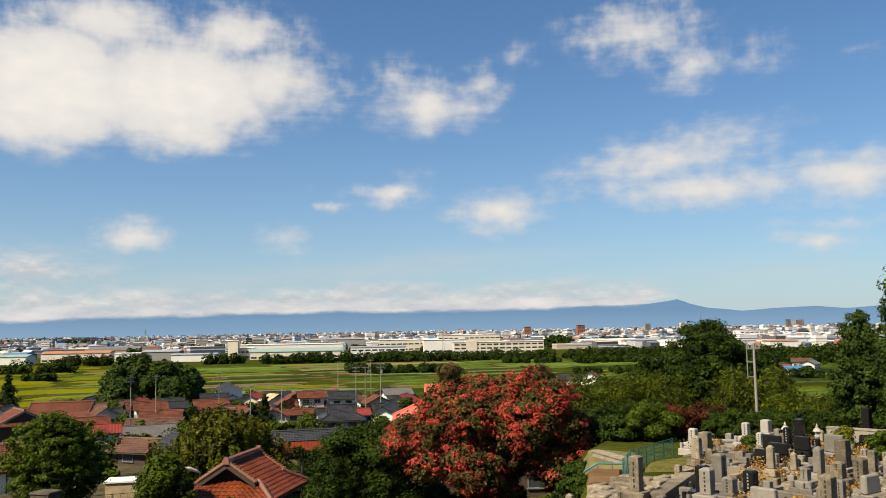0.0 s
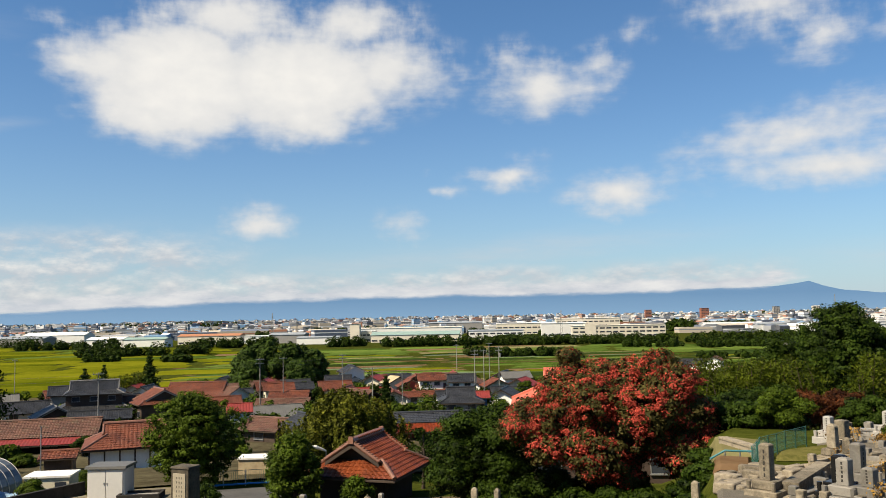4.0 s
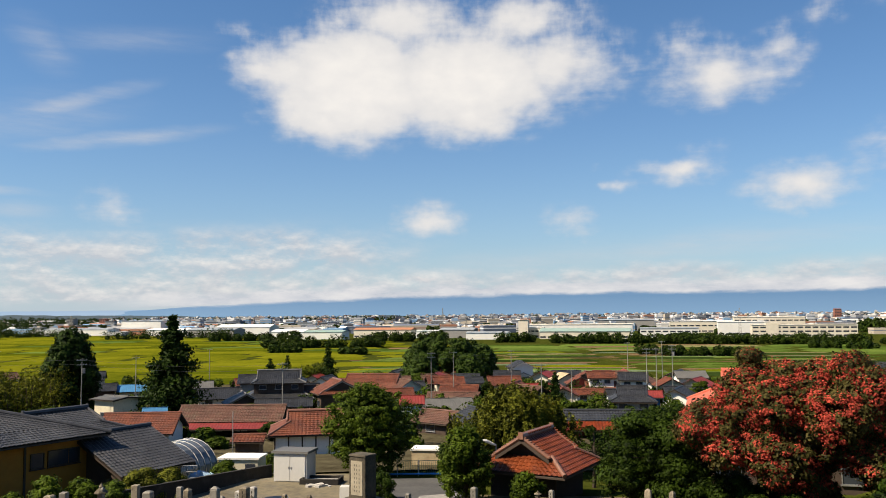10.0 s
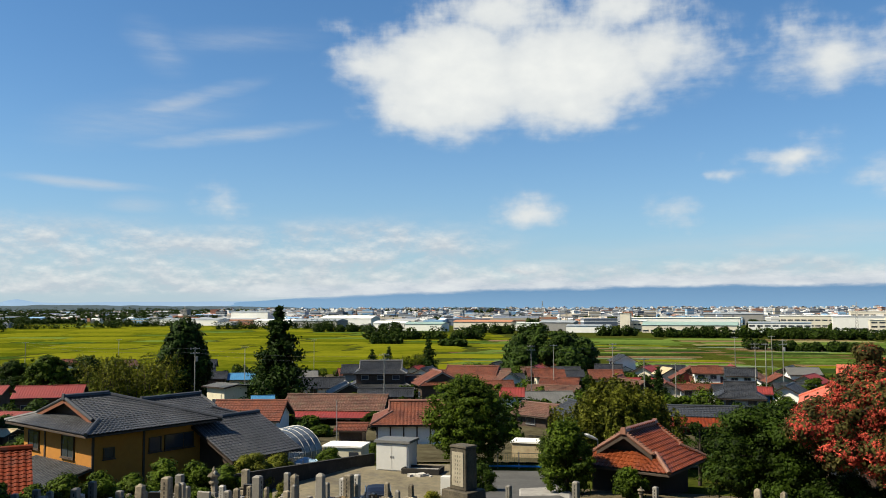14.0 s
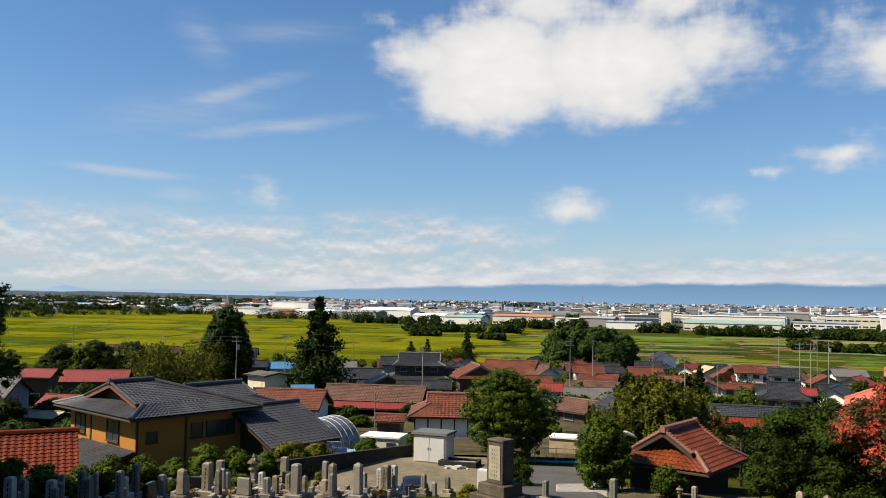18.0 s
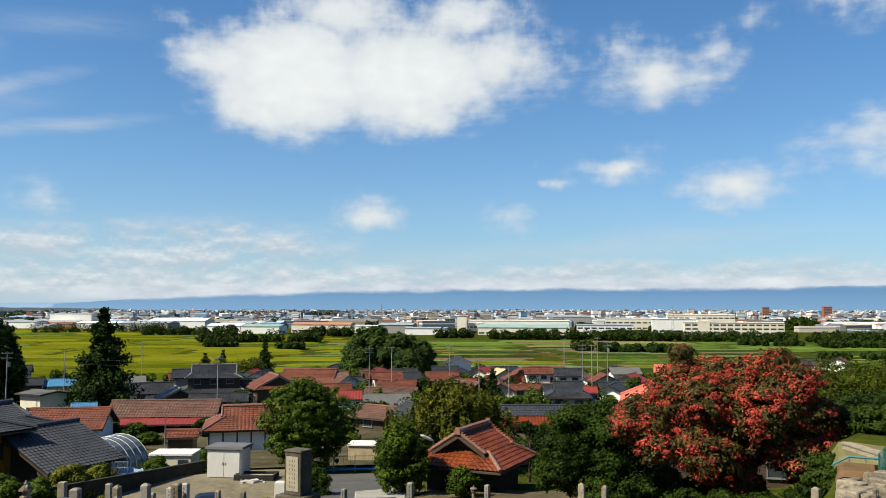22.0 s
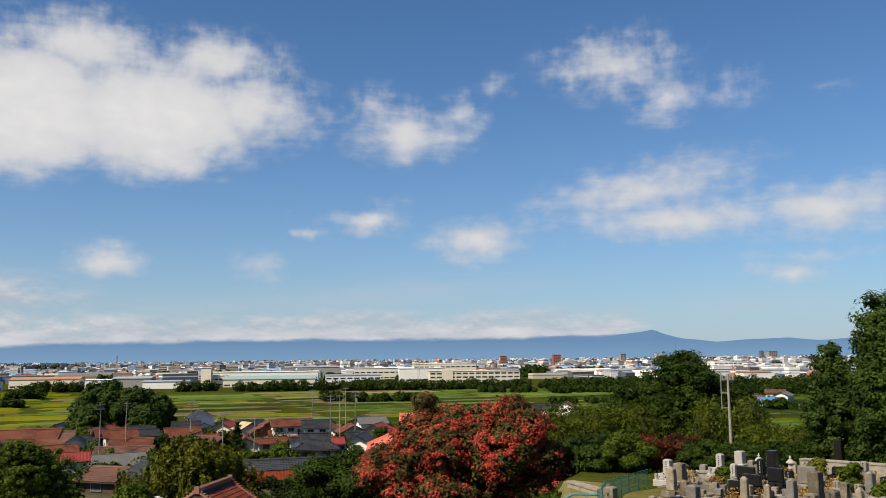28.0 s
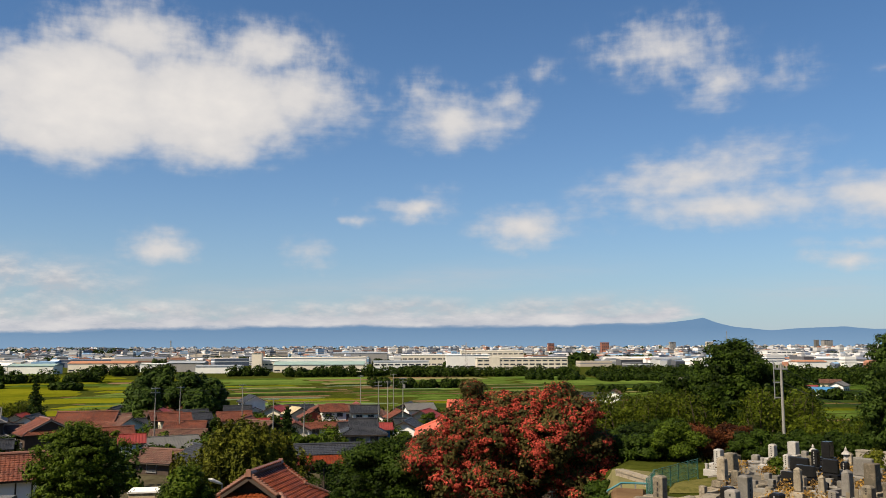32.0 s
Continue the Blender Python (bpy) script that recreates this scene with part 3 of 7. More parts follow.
def tree(name, p, height, width, label, leaf, n_blobs=14, clumps=40, per=22, clump_r=0.45, size=0.13, foot=0.25, category="tree", depth=None, shape=1.0, trunk_r=None, extra=None, up=0.35, droop=0.0, blob=0.34, boughs=()):
    """A broadleaved tree: trunk and limbs, and a crown of leaf clumps over a set of uneven boughs."""
    root = thing(name, pose(*p), label, category)
    depth = depth or width
    z0, z1 = height * foot, height
    blobs = []
    for x, z, q in boughs:
        blobs.append(((x, rng.uniform(-0.5, 0.5) * depth * (0.9 - 0.08 * z), z), (q, q, q * 0.8)))
    for i in range(0 if boughs else n_blobs):
        f = (i + 0.5) / n_blobs
        zz = z0 + (z1 - z0) * (0.12 + 0.76 * f)
        prof = math.sin(math.pi * min(1, 0.22 + 0.78 * f * shape)) ** 0.7
        a = i * 2.4 + rng.uniform(-0.4, 0.4)
        rr = rng.uniform(0.35, 0.72) * prof
        k = blob * rng.uniform(0.75, 1.2)
        blobs.append(((math.cos(a) * rr * width / 2, math.sin(a) * rr * depth / 2, zz), (k * width * 0.55, k * depth * 0.55, k * (z1 - z0) * 0.5)))
    part("trunk", limbs((0, 0, -0.3), (0, 0, height * 0.75), trunk_r or 0.03 * height, [b[0] for b in blobs]), M_BARK, root)
    c, n = foliage(blobs, clumps, per, clump_r, up, droop)
    hang("crown", leaves_mesh("crown", c, n, size, leaf), root)
    if extra:
        nm, e_mat, e_clumps, e_per, e_r, e_size, e_label = extra
        c, n = foliage([(b[0], tuple(v * 1.08 for v in b[1])) for b in blobs], e_clumps, e_per, e_r, 0.5)
        hang(nm, leaves_mesh(nm, c, n, e_size, e_mat, 0.8), root, e_label)
    return root


def conifer(name, p, height, width, label, leaf, tiers=16, size=0.28, per=60, ragged=0.35, foot=0.12, category="tree"):
    """A cedar: a straight trunk with tiers of drooping, uneven branches."""
    root = thing(name, pose(*p), label, category)
    bm = tube(bmesh.new(), [(0, 0, -0.3), (0.05, 0, height * 0.5), (0, 0, height * 0.98)], [height * 0.022, height * 0.014, 0.02], 8)
    cs, ns = [], []
    for i in range(tiers):
        f = i / (tiers - 1)
        z = height * (foot + (0.97 - foot) * f)
        rr = width / 2 * ((1 - f) ** 0.75 * 0.9 + 0.07) * (0.75 + 0.25 * math.sin(i * 2.1)) * (1.0 if f > 0.1 else 0.75)
        m = max(3, int(9 * (1 - f) + 3))
        for k in range(m):
            a = k * math.tau / m + i * 1.3 + rng.uniform(-0.3, 0.3)
            ln = rr * rng.uniform(1 - ragged, 1 + ragged * 0.5)
            e = Vector((math.cos(a) * ln, math.sin(a) * ln, z - ln * 0.18))
            tube(bm, [(0, 0, z), e], [0.05, 0.015], 4)
            q = rng.uniform(0.25, 1.05, (per, 1))
            pts = np.array((0, 0, z)) * (1 - q) + np.array(e) * q + rng.normal(size=(per, 3)) * (0.13 * ln + 0.12) * (1, 1, 0.8)
            cs.append(pts)
            ns.append(rng.normal(size=(per, 3)) + np.array((math.cos(a) * 0.6, math.sin(a) * 0.6, 0.5)))
    part("trunk", bm, M_BARK, root)
    hang("crown", leaves_mesh("crown", np.concatenate(cs), np.concatenate(ns), size, leaf, 0.4), root)
    return root

# ---- ground, mountains ----
def polar_sheet():
    rs = np.concatenate([np.linspace(2, 60, 40), np.geomspace(62, 4950, 70)])
    bs = np.arange(0, 360, 1.5)
    verts = [(0, 0, EYE - 1.7)]
    for r in rs:
        for b in bs:
            bb = b if b <= 195 else b - 360
            x, y = -r * math.sin(radians(b)), r * math.cos(radians(b))
            k = 0.04 if r < 90 else 0.12
            verts.append((x, y, rise(bb, r) + k * noise.noise((x * 0.07, y * 0.07, 0)) - 0.04))
    n = len(bs)
    faces = [(0, 1 + (j + 1) % n, 1 + j)[::-1] for j in range(n)]
    for i in range(len(rs) - 1):
        for j in range(n):
            a, c = 1 + i * n + j, 1 + i * n + (j + 1) % n
            faces.append((a + n, c + n, c, a))
    return raw("ground", verts, faces, M_GRASS, True)


tagged(new("ground", polar_sheet()), "rough green grass of hillside and plain", "ground", kind="structure")

M_MOUNT = mat("mountain with painted haze", (0.008, 0.012, 0.018), 0.12, 0.004, 1.0, 0.0)
M_FARHILL = mat("far wooded hill with haze glow", (0.025, 0.042, 0.045), 0.2, 0.01, 1.0, 0.0)


_b = M_FARHILL.node_tree.nodes["Principled BSDF"]  # distance as a plain backdrop: blue air haze painted in as the hill's own glow
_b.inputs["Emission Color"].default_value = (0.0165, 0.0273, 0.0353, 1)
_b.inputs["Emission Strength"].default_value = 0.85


def ridge_line(name, r, b0, b1, profile, material, label, rough=0.08, deep=350):
    """A mountain range: its crest height in degrees by bearing, with a foreslope of spurs."""
    bs = np.arange(b0, b1, 0.25)
    verts, faces = [], []
    levels = 6
    for b in bs:
        el = np.interp(b, [p[0] for p in profile], [p[1] for p in profile])
        for k in range(levels):
            f = k / (levels - 1)
            rr = r - deep * (1 - f)
            el2 = -0.35 + (el + 0.35) * f ** 0.8 + rough * f * (noise.noise((b * 0.8, k * 0.7, r)) + 0.5 * noise.noise((b * 2.6, k, r)))
            verts.append((-rr * math.sin(radians(b)), rr * math.cos(radians(b)), EYE + rr * math.tan(radians(el2))))
    for i in range(len(bs) - 1):
        for k in range(levels - 1):
            a = i * levels + k
            faces.append((a, a + 1, a + 1 + levels, a + levels))
    return tagged(new(name, raw(name, verts, faces, material, True)), label, "mountain", kind="structure")


# paleness of the far range is air haze put into its colour
M_PALEHILL = mat("far mountain with painted haze", (0.04, 0.05, 0.06), 0.12, 0.004, 1.0, 0.0)
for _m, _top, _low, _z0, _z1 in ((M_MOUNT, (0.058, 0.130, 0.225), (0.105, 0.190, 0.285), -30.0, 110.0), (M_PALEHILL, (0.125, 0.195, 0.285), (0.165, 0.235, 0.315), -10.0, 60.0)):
    _t = _m.node_tree  # distance haze painted in as emission, paler down the lower slopes
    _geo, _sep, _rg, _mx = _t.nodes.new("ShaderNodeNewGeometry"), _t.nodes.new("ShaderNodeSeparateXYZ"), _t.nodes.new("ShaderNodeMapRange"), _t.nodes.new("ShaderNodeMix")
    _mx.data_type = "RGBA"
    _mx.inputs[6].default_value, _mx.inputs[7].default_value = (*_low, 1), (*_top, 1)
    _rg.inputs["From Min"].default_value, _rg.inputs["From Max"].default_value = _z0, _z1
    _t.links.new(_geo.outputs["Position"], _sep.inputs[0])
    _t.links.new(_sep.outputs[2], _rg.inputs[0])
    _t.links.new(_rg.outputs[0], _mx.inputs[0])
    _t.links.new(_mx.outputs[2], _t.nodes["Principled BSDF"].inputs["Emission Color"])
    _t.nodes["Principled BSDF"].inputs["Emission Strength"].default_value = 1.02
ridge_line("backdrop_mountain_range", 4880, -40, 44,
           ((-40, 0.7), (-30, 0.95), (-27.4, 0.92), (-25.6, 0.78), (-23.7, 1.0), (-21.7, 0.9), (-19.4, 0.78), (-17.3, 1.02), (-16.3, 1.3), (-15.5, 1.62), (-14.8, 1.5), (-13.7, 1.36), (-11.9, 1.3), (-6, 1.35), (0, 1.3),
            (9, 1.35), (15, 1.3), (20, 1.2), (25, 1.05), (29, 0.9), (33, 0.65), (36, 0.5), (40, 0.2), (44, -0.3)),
           M_MOUNT, "mountain with painted haze range on the horizon under low cloud", 0.04)
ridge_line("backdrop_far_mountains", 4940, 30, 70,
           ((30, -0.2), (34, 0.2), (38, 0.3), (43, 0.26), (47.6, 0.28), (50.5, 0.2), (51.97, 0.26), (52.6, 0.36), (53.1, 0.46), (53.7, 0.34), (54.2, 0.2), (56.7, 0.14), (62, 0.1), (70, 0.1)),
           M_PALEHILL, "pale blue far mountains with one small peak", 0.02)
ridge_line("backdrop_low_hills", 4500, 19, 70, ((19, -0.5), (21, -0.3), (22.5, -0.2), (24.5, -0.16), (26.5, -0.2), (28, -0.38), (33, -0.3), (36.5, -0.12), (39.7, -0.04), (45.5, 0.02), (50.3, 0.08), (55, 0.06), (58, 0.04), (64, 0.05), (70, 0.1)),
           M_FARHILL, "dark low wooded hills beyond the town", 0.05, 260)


# low cloud lying along the range: it hides the crest, its underside ragged, its top thinning into the sky
M_BANK = bpy.data.materials.new("low cloud bank")
M_BANK.use_nodes = True
_t = M_BANK.node_tree
_t.nodes.clear()


def bank_node(kind, **links):
    n = _t.nodes.new("ShaderNode" + kind)
    for key, value in links.items():
        i = int(key[1:])
        if isinstance(value, (int, float, tuple)):
            n.inputs[i].default_value = value
        else:
            _t.links.new(value, n.inputs[i])
    return n


def bank_math(op, a, b, c=0.0):
    n = bank_node("Math", i0=a, i1=b, i2=c)
    n.operation = op
    return n.outputs[0]


_uv = bank_node("SeparateXYZ", i0=bank_node("TexCoord").outputs["UV"])
_map = bank_node("Mapping", i0=bank_node("NewGeometry").outputs["Position"], i3=(0.0032, 0.0032, 0.012))
_nz = bank_node("TexNoise", i0=_map.outputs[0], i2=1.0, i3=6.0, i4=0.6).outputs[0]
_low = bank_node("MapRange", i0=bank_math("MULTIPLY_ADD", _nz, 0.42, _uv.outputs[1]), i1=0.34, i2=0.56)
_top = bank_node("MapRange", i0=bank_math("MULTIPLY_ADD", _nz, -1.3, _uv.outputs[1]), i1=-0.15, i2=0.3, i3=1.0, i4=0.0)
_side = bank_node("MapRange", i0=bank_math("MULTIPLY_ADD", _nz, 7.0, _uv.outputs[0]), i1=-11.8, i2=-9.4)
_west = bank_node("MapRange", i0=_uv.outputs[0], i1=44.0, i2=34.0)
for _n in (_low, _top, _side, _west):
    _n.interpolation_type = "SMOOTHSTEP"
_al = bank_math("MULTIPLY", bank_math("MULTIPLY", _low.outputs[0], _top.outputs[0]), bank_math("MULTIPLY", _side.outputs[0], _west.outputs[0]))
_hue = bank_node("Mix", i0=bank_node("MapRange", i0=_nz, i1=0.35, i2=0.7).outputs[0])
_hue.data_type = "RGBA"
_hue.inputs[6].default_value, _hue.inputs[7].default_value = (0.27, 0.295, 0.335, 1), (0.40, 0.405, 0.41, 1)
_em = bank_node("Emission", i0=_hue.outputs[2])
_ms = bank_node("MixShader", i0=_al, i1=bank_node("BsdfTransparent").outputs[0], i2=_em.outputs[0])
bank_node("OutputMaterial", i0=_ms.outputs[0])
_v, _f, _w = [], [], []
for i, b in enumerate(np.arange(-24, 45.1, 1.0)):
    _base = float(np.interp(b, (-24, -14, -12, -6, 0, 9, 15, 20, 24, 28, 36, 45), (1.5, 1.4, 1.22, 1.1, 1.02, 1.12, 1.06, 0.95, 0.84, 0.73, 0.40, 0.15)))
    for k, el in enumerate((_base - 0.25, _base + 1.25)):
        _v.append((-4780 * math.sin(radians(b)), 4780 * math.cos(radians(b)), EYE + 4780 * math.tan(radians(el))))
        _w.append((b, float(k)))
    if i:
        _f.append((2 * i - 2, 2 * i, 2 * i + 1, 2 * i - 1))
_me = raw("backdrop_cloud_bank", _v, _f, M_BANK)
_layer = _me.uv_layers.new(name="bearing and height")
for _l in _me.loops:
    _layer.data[_l.index].uv = _w[_l.vertex_index]
_o = tagged(new("backdrop_cloud_bank", _me), "low white cloud bank along the mountain crest", "cloud", kind="structure")
_o.visible_shadow = False


# ---- fields ----
def field_plot(cx, cy, w, d, ang, tall, material, label, name="rice_paddy", category="field"):
    """A standing crop: a low slab that follows the land, its top a little uneven, its sides ragged."""
    nx, ny = max(2, int(w / 6)), max(2, int(d / 4))
    c, s = math.cos(ang), math.sin(ang)
    verts, faces = [], []
    for i in range(nx + 1):
        for j in range(ny + 1):
            u, v = (i / nx - 0.5) * w, (j / ny - 0.5) * d
            x, y = cx + u * c - v * s, cy + u * s + v * c
            edge = i in (0, nx) or j in (0, ny)
            z = ground(x, y) + (0.0 if edge else tall) + 0.1 * tall * rng.uniform(-1, 1)
            verts.append((x, y, z))
    for i in range(nx):
        for j in range(ny):
            a = i * (ny + 1) + j
            faces.append((a, a + ny + 1, a + ny + 2, a + 1))
    return tagged(new(name, raw(name, verts, faces, material)), label, category, group="fields of the plain")


FIELD_ANGLE = radians(17)
for i in range(-16, 32):
    for j in range(0, 44):
        u, v = -900 + i * 72 + 11 * math.sin(j * 1.7), 220 + j * 33
        x = u * math.cos(FIELD_ANGLE) - v * math.sin(FIELD_ANGLE)
        y = u * math.sin(FIELD_ANGLE) + v * math.cos(FIELD_ANGLE)
        b, r = math.degrees(math.atan2(-x, y)), math.hypot(x, y)
        far = 715 + max(0, b - 20) * 28 if b > 20 else 715
        near = 290 if b > 22 else (315 if b > 14 else 262)
        if not (-30 < b < 62 and near < r < min(far, 1430)):
            continue
        q = rng.random()
        west = b > 24 - (r - 295) * 0.009
        if west:
            kind = "rice" if q < 0.86 else "green"
        elif r > 560:
            kind = "green" if q < 0.8 else ("soil" if q < 0.88 else "dry")
        else:
            kind = "strips"
        w, d = 69 * rng.uniform(0.9, 1.0), 31 * rng.uniform(0.88, 0.97)
        if kind == "strips":  # market gardens: narrow strips of many crops
            for k in range(3):
                v2 = (k - 1) * d / 3
                sx, sy = x - v2 * math.sin(FIELD_ANGLE), y + v2 * math.cos(FIELD_ANGLE)
                what = rng.choice(6, p=(0.20, 0.40, 0.06, 0.14, 0.12, 0.08))
                field_plot(sx, sy, w * rng.uniform(0.7, 1.0), d / 3 * rng.uniform(0.7, 0.95), FIELD_ANGLE, (0.12, 0.55, 0.35, 0.75, 0.9, 0.4)[what], (M_SOIL, M_GREENCROP, M_DRYCROP, M_RICE, M_LEAFCROP, M_GREYCROP)[what],
                           ("strip of freshly tilled reddish-brown soil", "strip of low green vegetables", "strip of dry straw-coloured stubble", "narrow strip of ripening rice", "strip of tall dark green crop", "strip of grey-green cabbages")[what],
                           ("tilled_field", "crop_field", "stubble_field", "rice_paddy", "crop_field", "cabbage_field")[what])
        elif kind == "rice":
            field_plot(x, y, w, d, FIELD_ANGLE, 0.75, M_RICE, "ripening yellow-green rice paddy on the plain")
        elif kind == "green":
            field_plot(x, y, w, d, FIELD_ANGLE, 0.55, M_GREENCROP, "plot of low green crops on the plain", "crop_field")
        elif kind == "soil":
            field_plot(x, y, w, d * rng.uniform(0.4, 1), FIELD_ANGLE, 0.12, M_SOIL, "freshly tilled reddish-brown soil plot", "tilled_field")
        else:
            field_plot(x, y, w, d, FIELD_ANGLE, 0.35, M_DRYCROP, "dry straw-coloured plot of cut crop", "stubble_field")


# ---- town on the plain ----
TOWN = mat("town walls and roofs", (0.45, 0.44, 0.42), 0.0, 0.02, 0.8, 0.0)
_t = TOWN.node_tree
_ramp = _t.nodes.new("ShaderNodeValToRGB")
_ramp.color_ramp.interpolation = "CONSTANT"
for pos, col in ((0.0, (0.44, 0.43, 0.41)), (0.14, (0.24, 0.25, 0.26)), (0.28, (0.66, 0.65, 0.62)), (0.38, (0.38, 0.33, 0.26)), (0.48, (0.07, 0.075, 0.085)), (0.64, (0.11, 0.13, 0.17)),
                 (0.78, (0.50, 0.51, 0.52)), (0.88, (0.28, 0.13, 0.08)), (0.94, (0.16, 0.28, 0.42))):
    e = _ramp.color_ramp.elements[0] if pos == 0.0 else _ramp.color_ramp.elements.new(pos)
    e.position, e.color = pos, (*col, 1)
_g = _t.nodes.new("ShaderNodeNewGeometry")
_t.links.new(_g.outputs["Random Per Island"], _ramp.inputs[0])
_t.links.new(_ramp.outputs[0], _t.nodes["Principled BSDF"].inputs["Base Color"])
M_TOWN = TOWN


def town_mesh(count, r0, r1, b0, b1, seed):
    """Blocks with parapets, window bands and gabled sheds, scattered over the plain; each wall, roof and band an island."""
    g = np.random.default_rng(seed)
    verts, faces = [], []

    def slab(cx, cy, z0, w, d, h, a, top=0.0):
        c, s = math.cos(a), math.sin(a)
        k = len(verts)
        for z, f in ((z0, 1.0), (z0 + h, 1.0)):
            for u, v in ((-1, -1), (1, -1), (1, 1), (-1, 1)):
                verts.append((cx + (u * w * c - v * d * s) / 2, cy + (u * w * s + v * d * c) / 2, z))
        if top:
            for u in (-1, 1):
                verts.append((cx + u * w * c / 2, cy + u * w * s / 2, z0 + h + top))
            faces.extend([(k, k + 1, k + 5, k + 4), (k + 1, k + 2, k + 6, k + 9, k + 5), (k + 2, k + 3, k + 7, k + 6), (k + 3, k, k + 4, k + 8, k + 7)])
            m = len(verts)
            for q in (4, 5, 9, 8, 6, 7):
                verts.append(tuple(verts[k + q]))
            faces.extend([(m, m + 1, m + 2, m + 3), (m + 4, m + 5, m + 3, m + 2)])
        else:
            faces.extend([(k, k + 1, k + 5, k + 4), (k + 1, k + 2, k + 6, k + 5), (k + 2, k + 3, k + 7, k + 6), (k + 3, k, k + 4, k + 7), (k + 4, k + 5, k + 6, k + 7)])

    for _ in range(count):
        r = r0 * (r1 / r0) ** (g.random() ** 0.85)
        b = g.uniform(b0, b1)
        p = spot(b, r)
        if noise.noise((p.x * 0.004, p.y * 0.004, 4.0)) < (-0.28 if b < 41 else -0.02):  # the west is more wooded
            continue
        a = radians(17 + g.choice((0, 90)) + g.normal() * 9)
        kind = g.random()
        if b > 42 and r > 1500:  # only houses among the western woods
            kind *= 0.6
        elif r > 1700:
            kind = kind * 0.8 + 0.2 * (kind > 0.6)
        if kind < 0.55:
            w, d, h = g.uniform(7, 14), g.uniform(7, 10), g.uniform(4, 8)
            slab(p.x, p.y, p.z, w, d, h, a, g.uniform(1.2, 2.4))
        elif kind < 0.82:
            w, d, h = g.uniform(22, 70), g.uniform(15, 30), g.uniform(5, 10)
            slab(p.x, p.y, p.z, w, d, h, a, g.choice((0.0, 2.0)))
            slab(p.x, p.y, p.z + h * 0.55, w * 1.004, d * 1.004, h * 0.14, a)
        else:
            w, d, h = g.uniform(10, 26), g.uniform(9, 14), g.uniform(9, 19 if r > 1500 else 13)
            slab(p.x, p.y, p.z, w, d, h, a)
            for k in range(int(h / 3.2)):
                slab(p.x, p.y, p.z + 1.2 + 3.2 * k, w * 1.01, d * 1.01, 1.3, a)
            slab(p.x, p.y, p.z + h, w * 0.3, d * 0.4, 2.4, a)
    return raw("town", verts, faces, M_TOWN)


tagged(new("distant_town", town_mesh(3600, 1130, 4300, -33, 62, 3)), "dense pale low-rise town spread over the plain", "town", kind="stuff")
tagged(new("near_town", town_mesh(260, 1020, 1500, -33, -8, 8)), "pale workshops and houses at the edge of the fields", "town", kind="stuff")
tagged(new("distant_suburb", town_mesh(5200, 1700, 4450, -33, 62, 5)), "far pale houses and blocks at the plain's edge", "town", kind="stuff")


def woods(name, label, patches, material, leaf=1.0, avoid=()):
    """A belt of trees too far to count: uneven crowns of leaf clumps, as one mass."""
    cs, ns = [], []
    for b, r, length, deep, tall, n in patches:
        p = spot(b, r)
        u = np.array((-math.cos(radians(b)), -math.sin(radians(b))))
        v = np.array((-math.sin(radians(b)), math.cos(radians(b))))
        for _ in range(int(n * (1.9 if r > 380 else 1))):
            q = u * rng.uniform(-0.5, 0.5) * length + v * rng.uniform(-0.5, 0.5) * deep
            if any((p.x + q[0] - hx) ** 2 + (p.y + q[1] - hy) ** 2 < hr * hr for hx, hy, hr in avoid):
                continue
            h = tall * rng.uniform(0.4, 1.1)
            rad = h * rng.uniform(0.38, 0.62)
            m = 280 if r < 300 else 200 if r < 900 else 70
            d = rng.normal(size=(m, 3))
            d /= np.linalg.norm(d, axis=1, keepdims=True)
            c = np.array((p.x + q[0], p.y + q[1], p.z + h * 0.52))
            cs.append(c + d * (rad, rad, h * 0.5) * rng.uniform(0.7, 1.05, (m, 1)))
            ns.append(d + rng.normal(size=(m, 3)) * 0.5 + (0, 0, 0.3))
    c, n = np.concatenate(cs), np.concatenate(ns)
    return tagged(new(name, leaves_mesh(name, c, n, leaf, material, 0.8)), label, "trees", kind="stuff")


woods("field_edge_woods", "dark green belt of trees along the field edge",
      [(-1, 717, 154, 18, 8.96, 60), (7, 736, 141, 18, 8.96, 55), (-12, 730, 102, 26, 10.2, 40), (-18, 717, 102, 32, 8.96, 40), (14.5, 768, 38, 15, 8.96, 14), (18, 602, 18, 10, 7.68, 6), (22, 819, 77, 19, 10.2, 30),
       (27.5, 666, 90, 20, 10.2, 34), (32, 896, 90, 20, 10.2, 30), (37.5, 1024, 141, 20, 11.5, 40), (45, 1216, 102, 26, 12.8, 26), (51, 1152, 154, 26, 12.8, 34), (57, 1024, 115, 26, 14.1, 30),
       (-9, 640, 110, 30, 6, 30), (-14, 640, 110, 40, 6, 36), (-21, 660, 120, 40, 7, 40), (-10.5, 470, 30, 14, 4, 10), (-23.5, 420, 50, 24, 5, 16),
       (3, 506, 33, 8, 5.76, 16), (6.0, 525, 10, 8, 6.4, 7), (1.0, 512, 26, 8, 5.12, 10), (-22, 602, 154, 51, 12.8, 50), (30.0, 582, 20, 10, 6.4, 8), (25.5, 538, 15, 9, 5.12, 7)], M_DARKLEAF, 0.7)
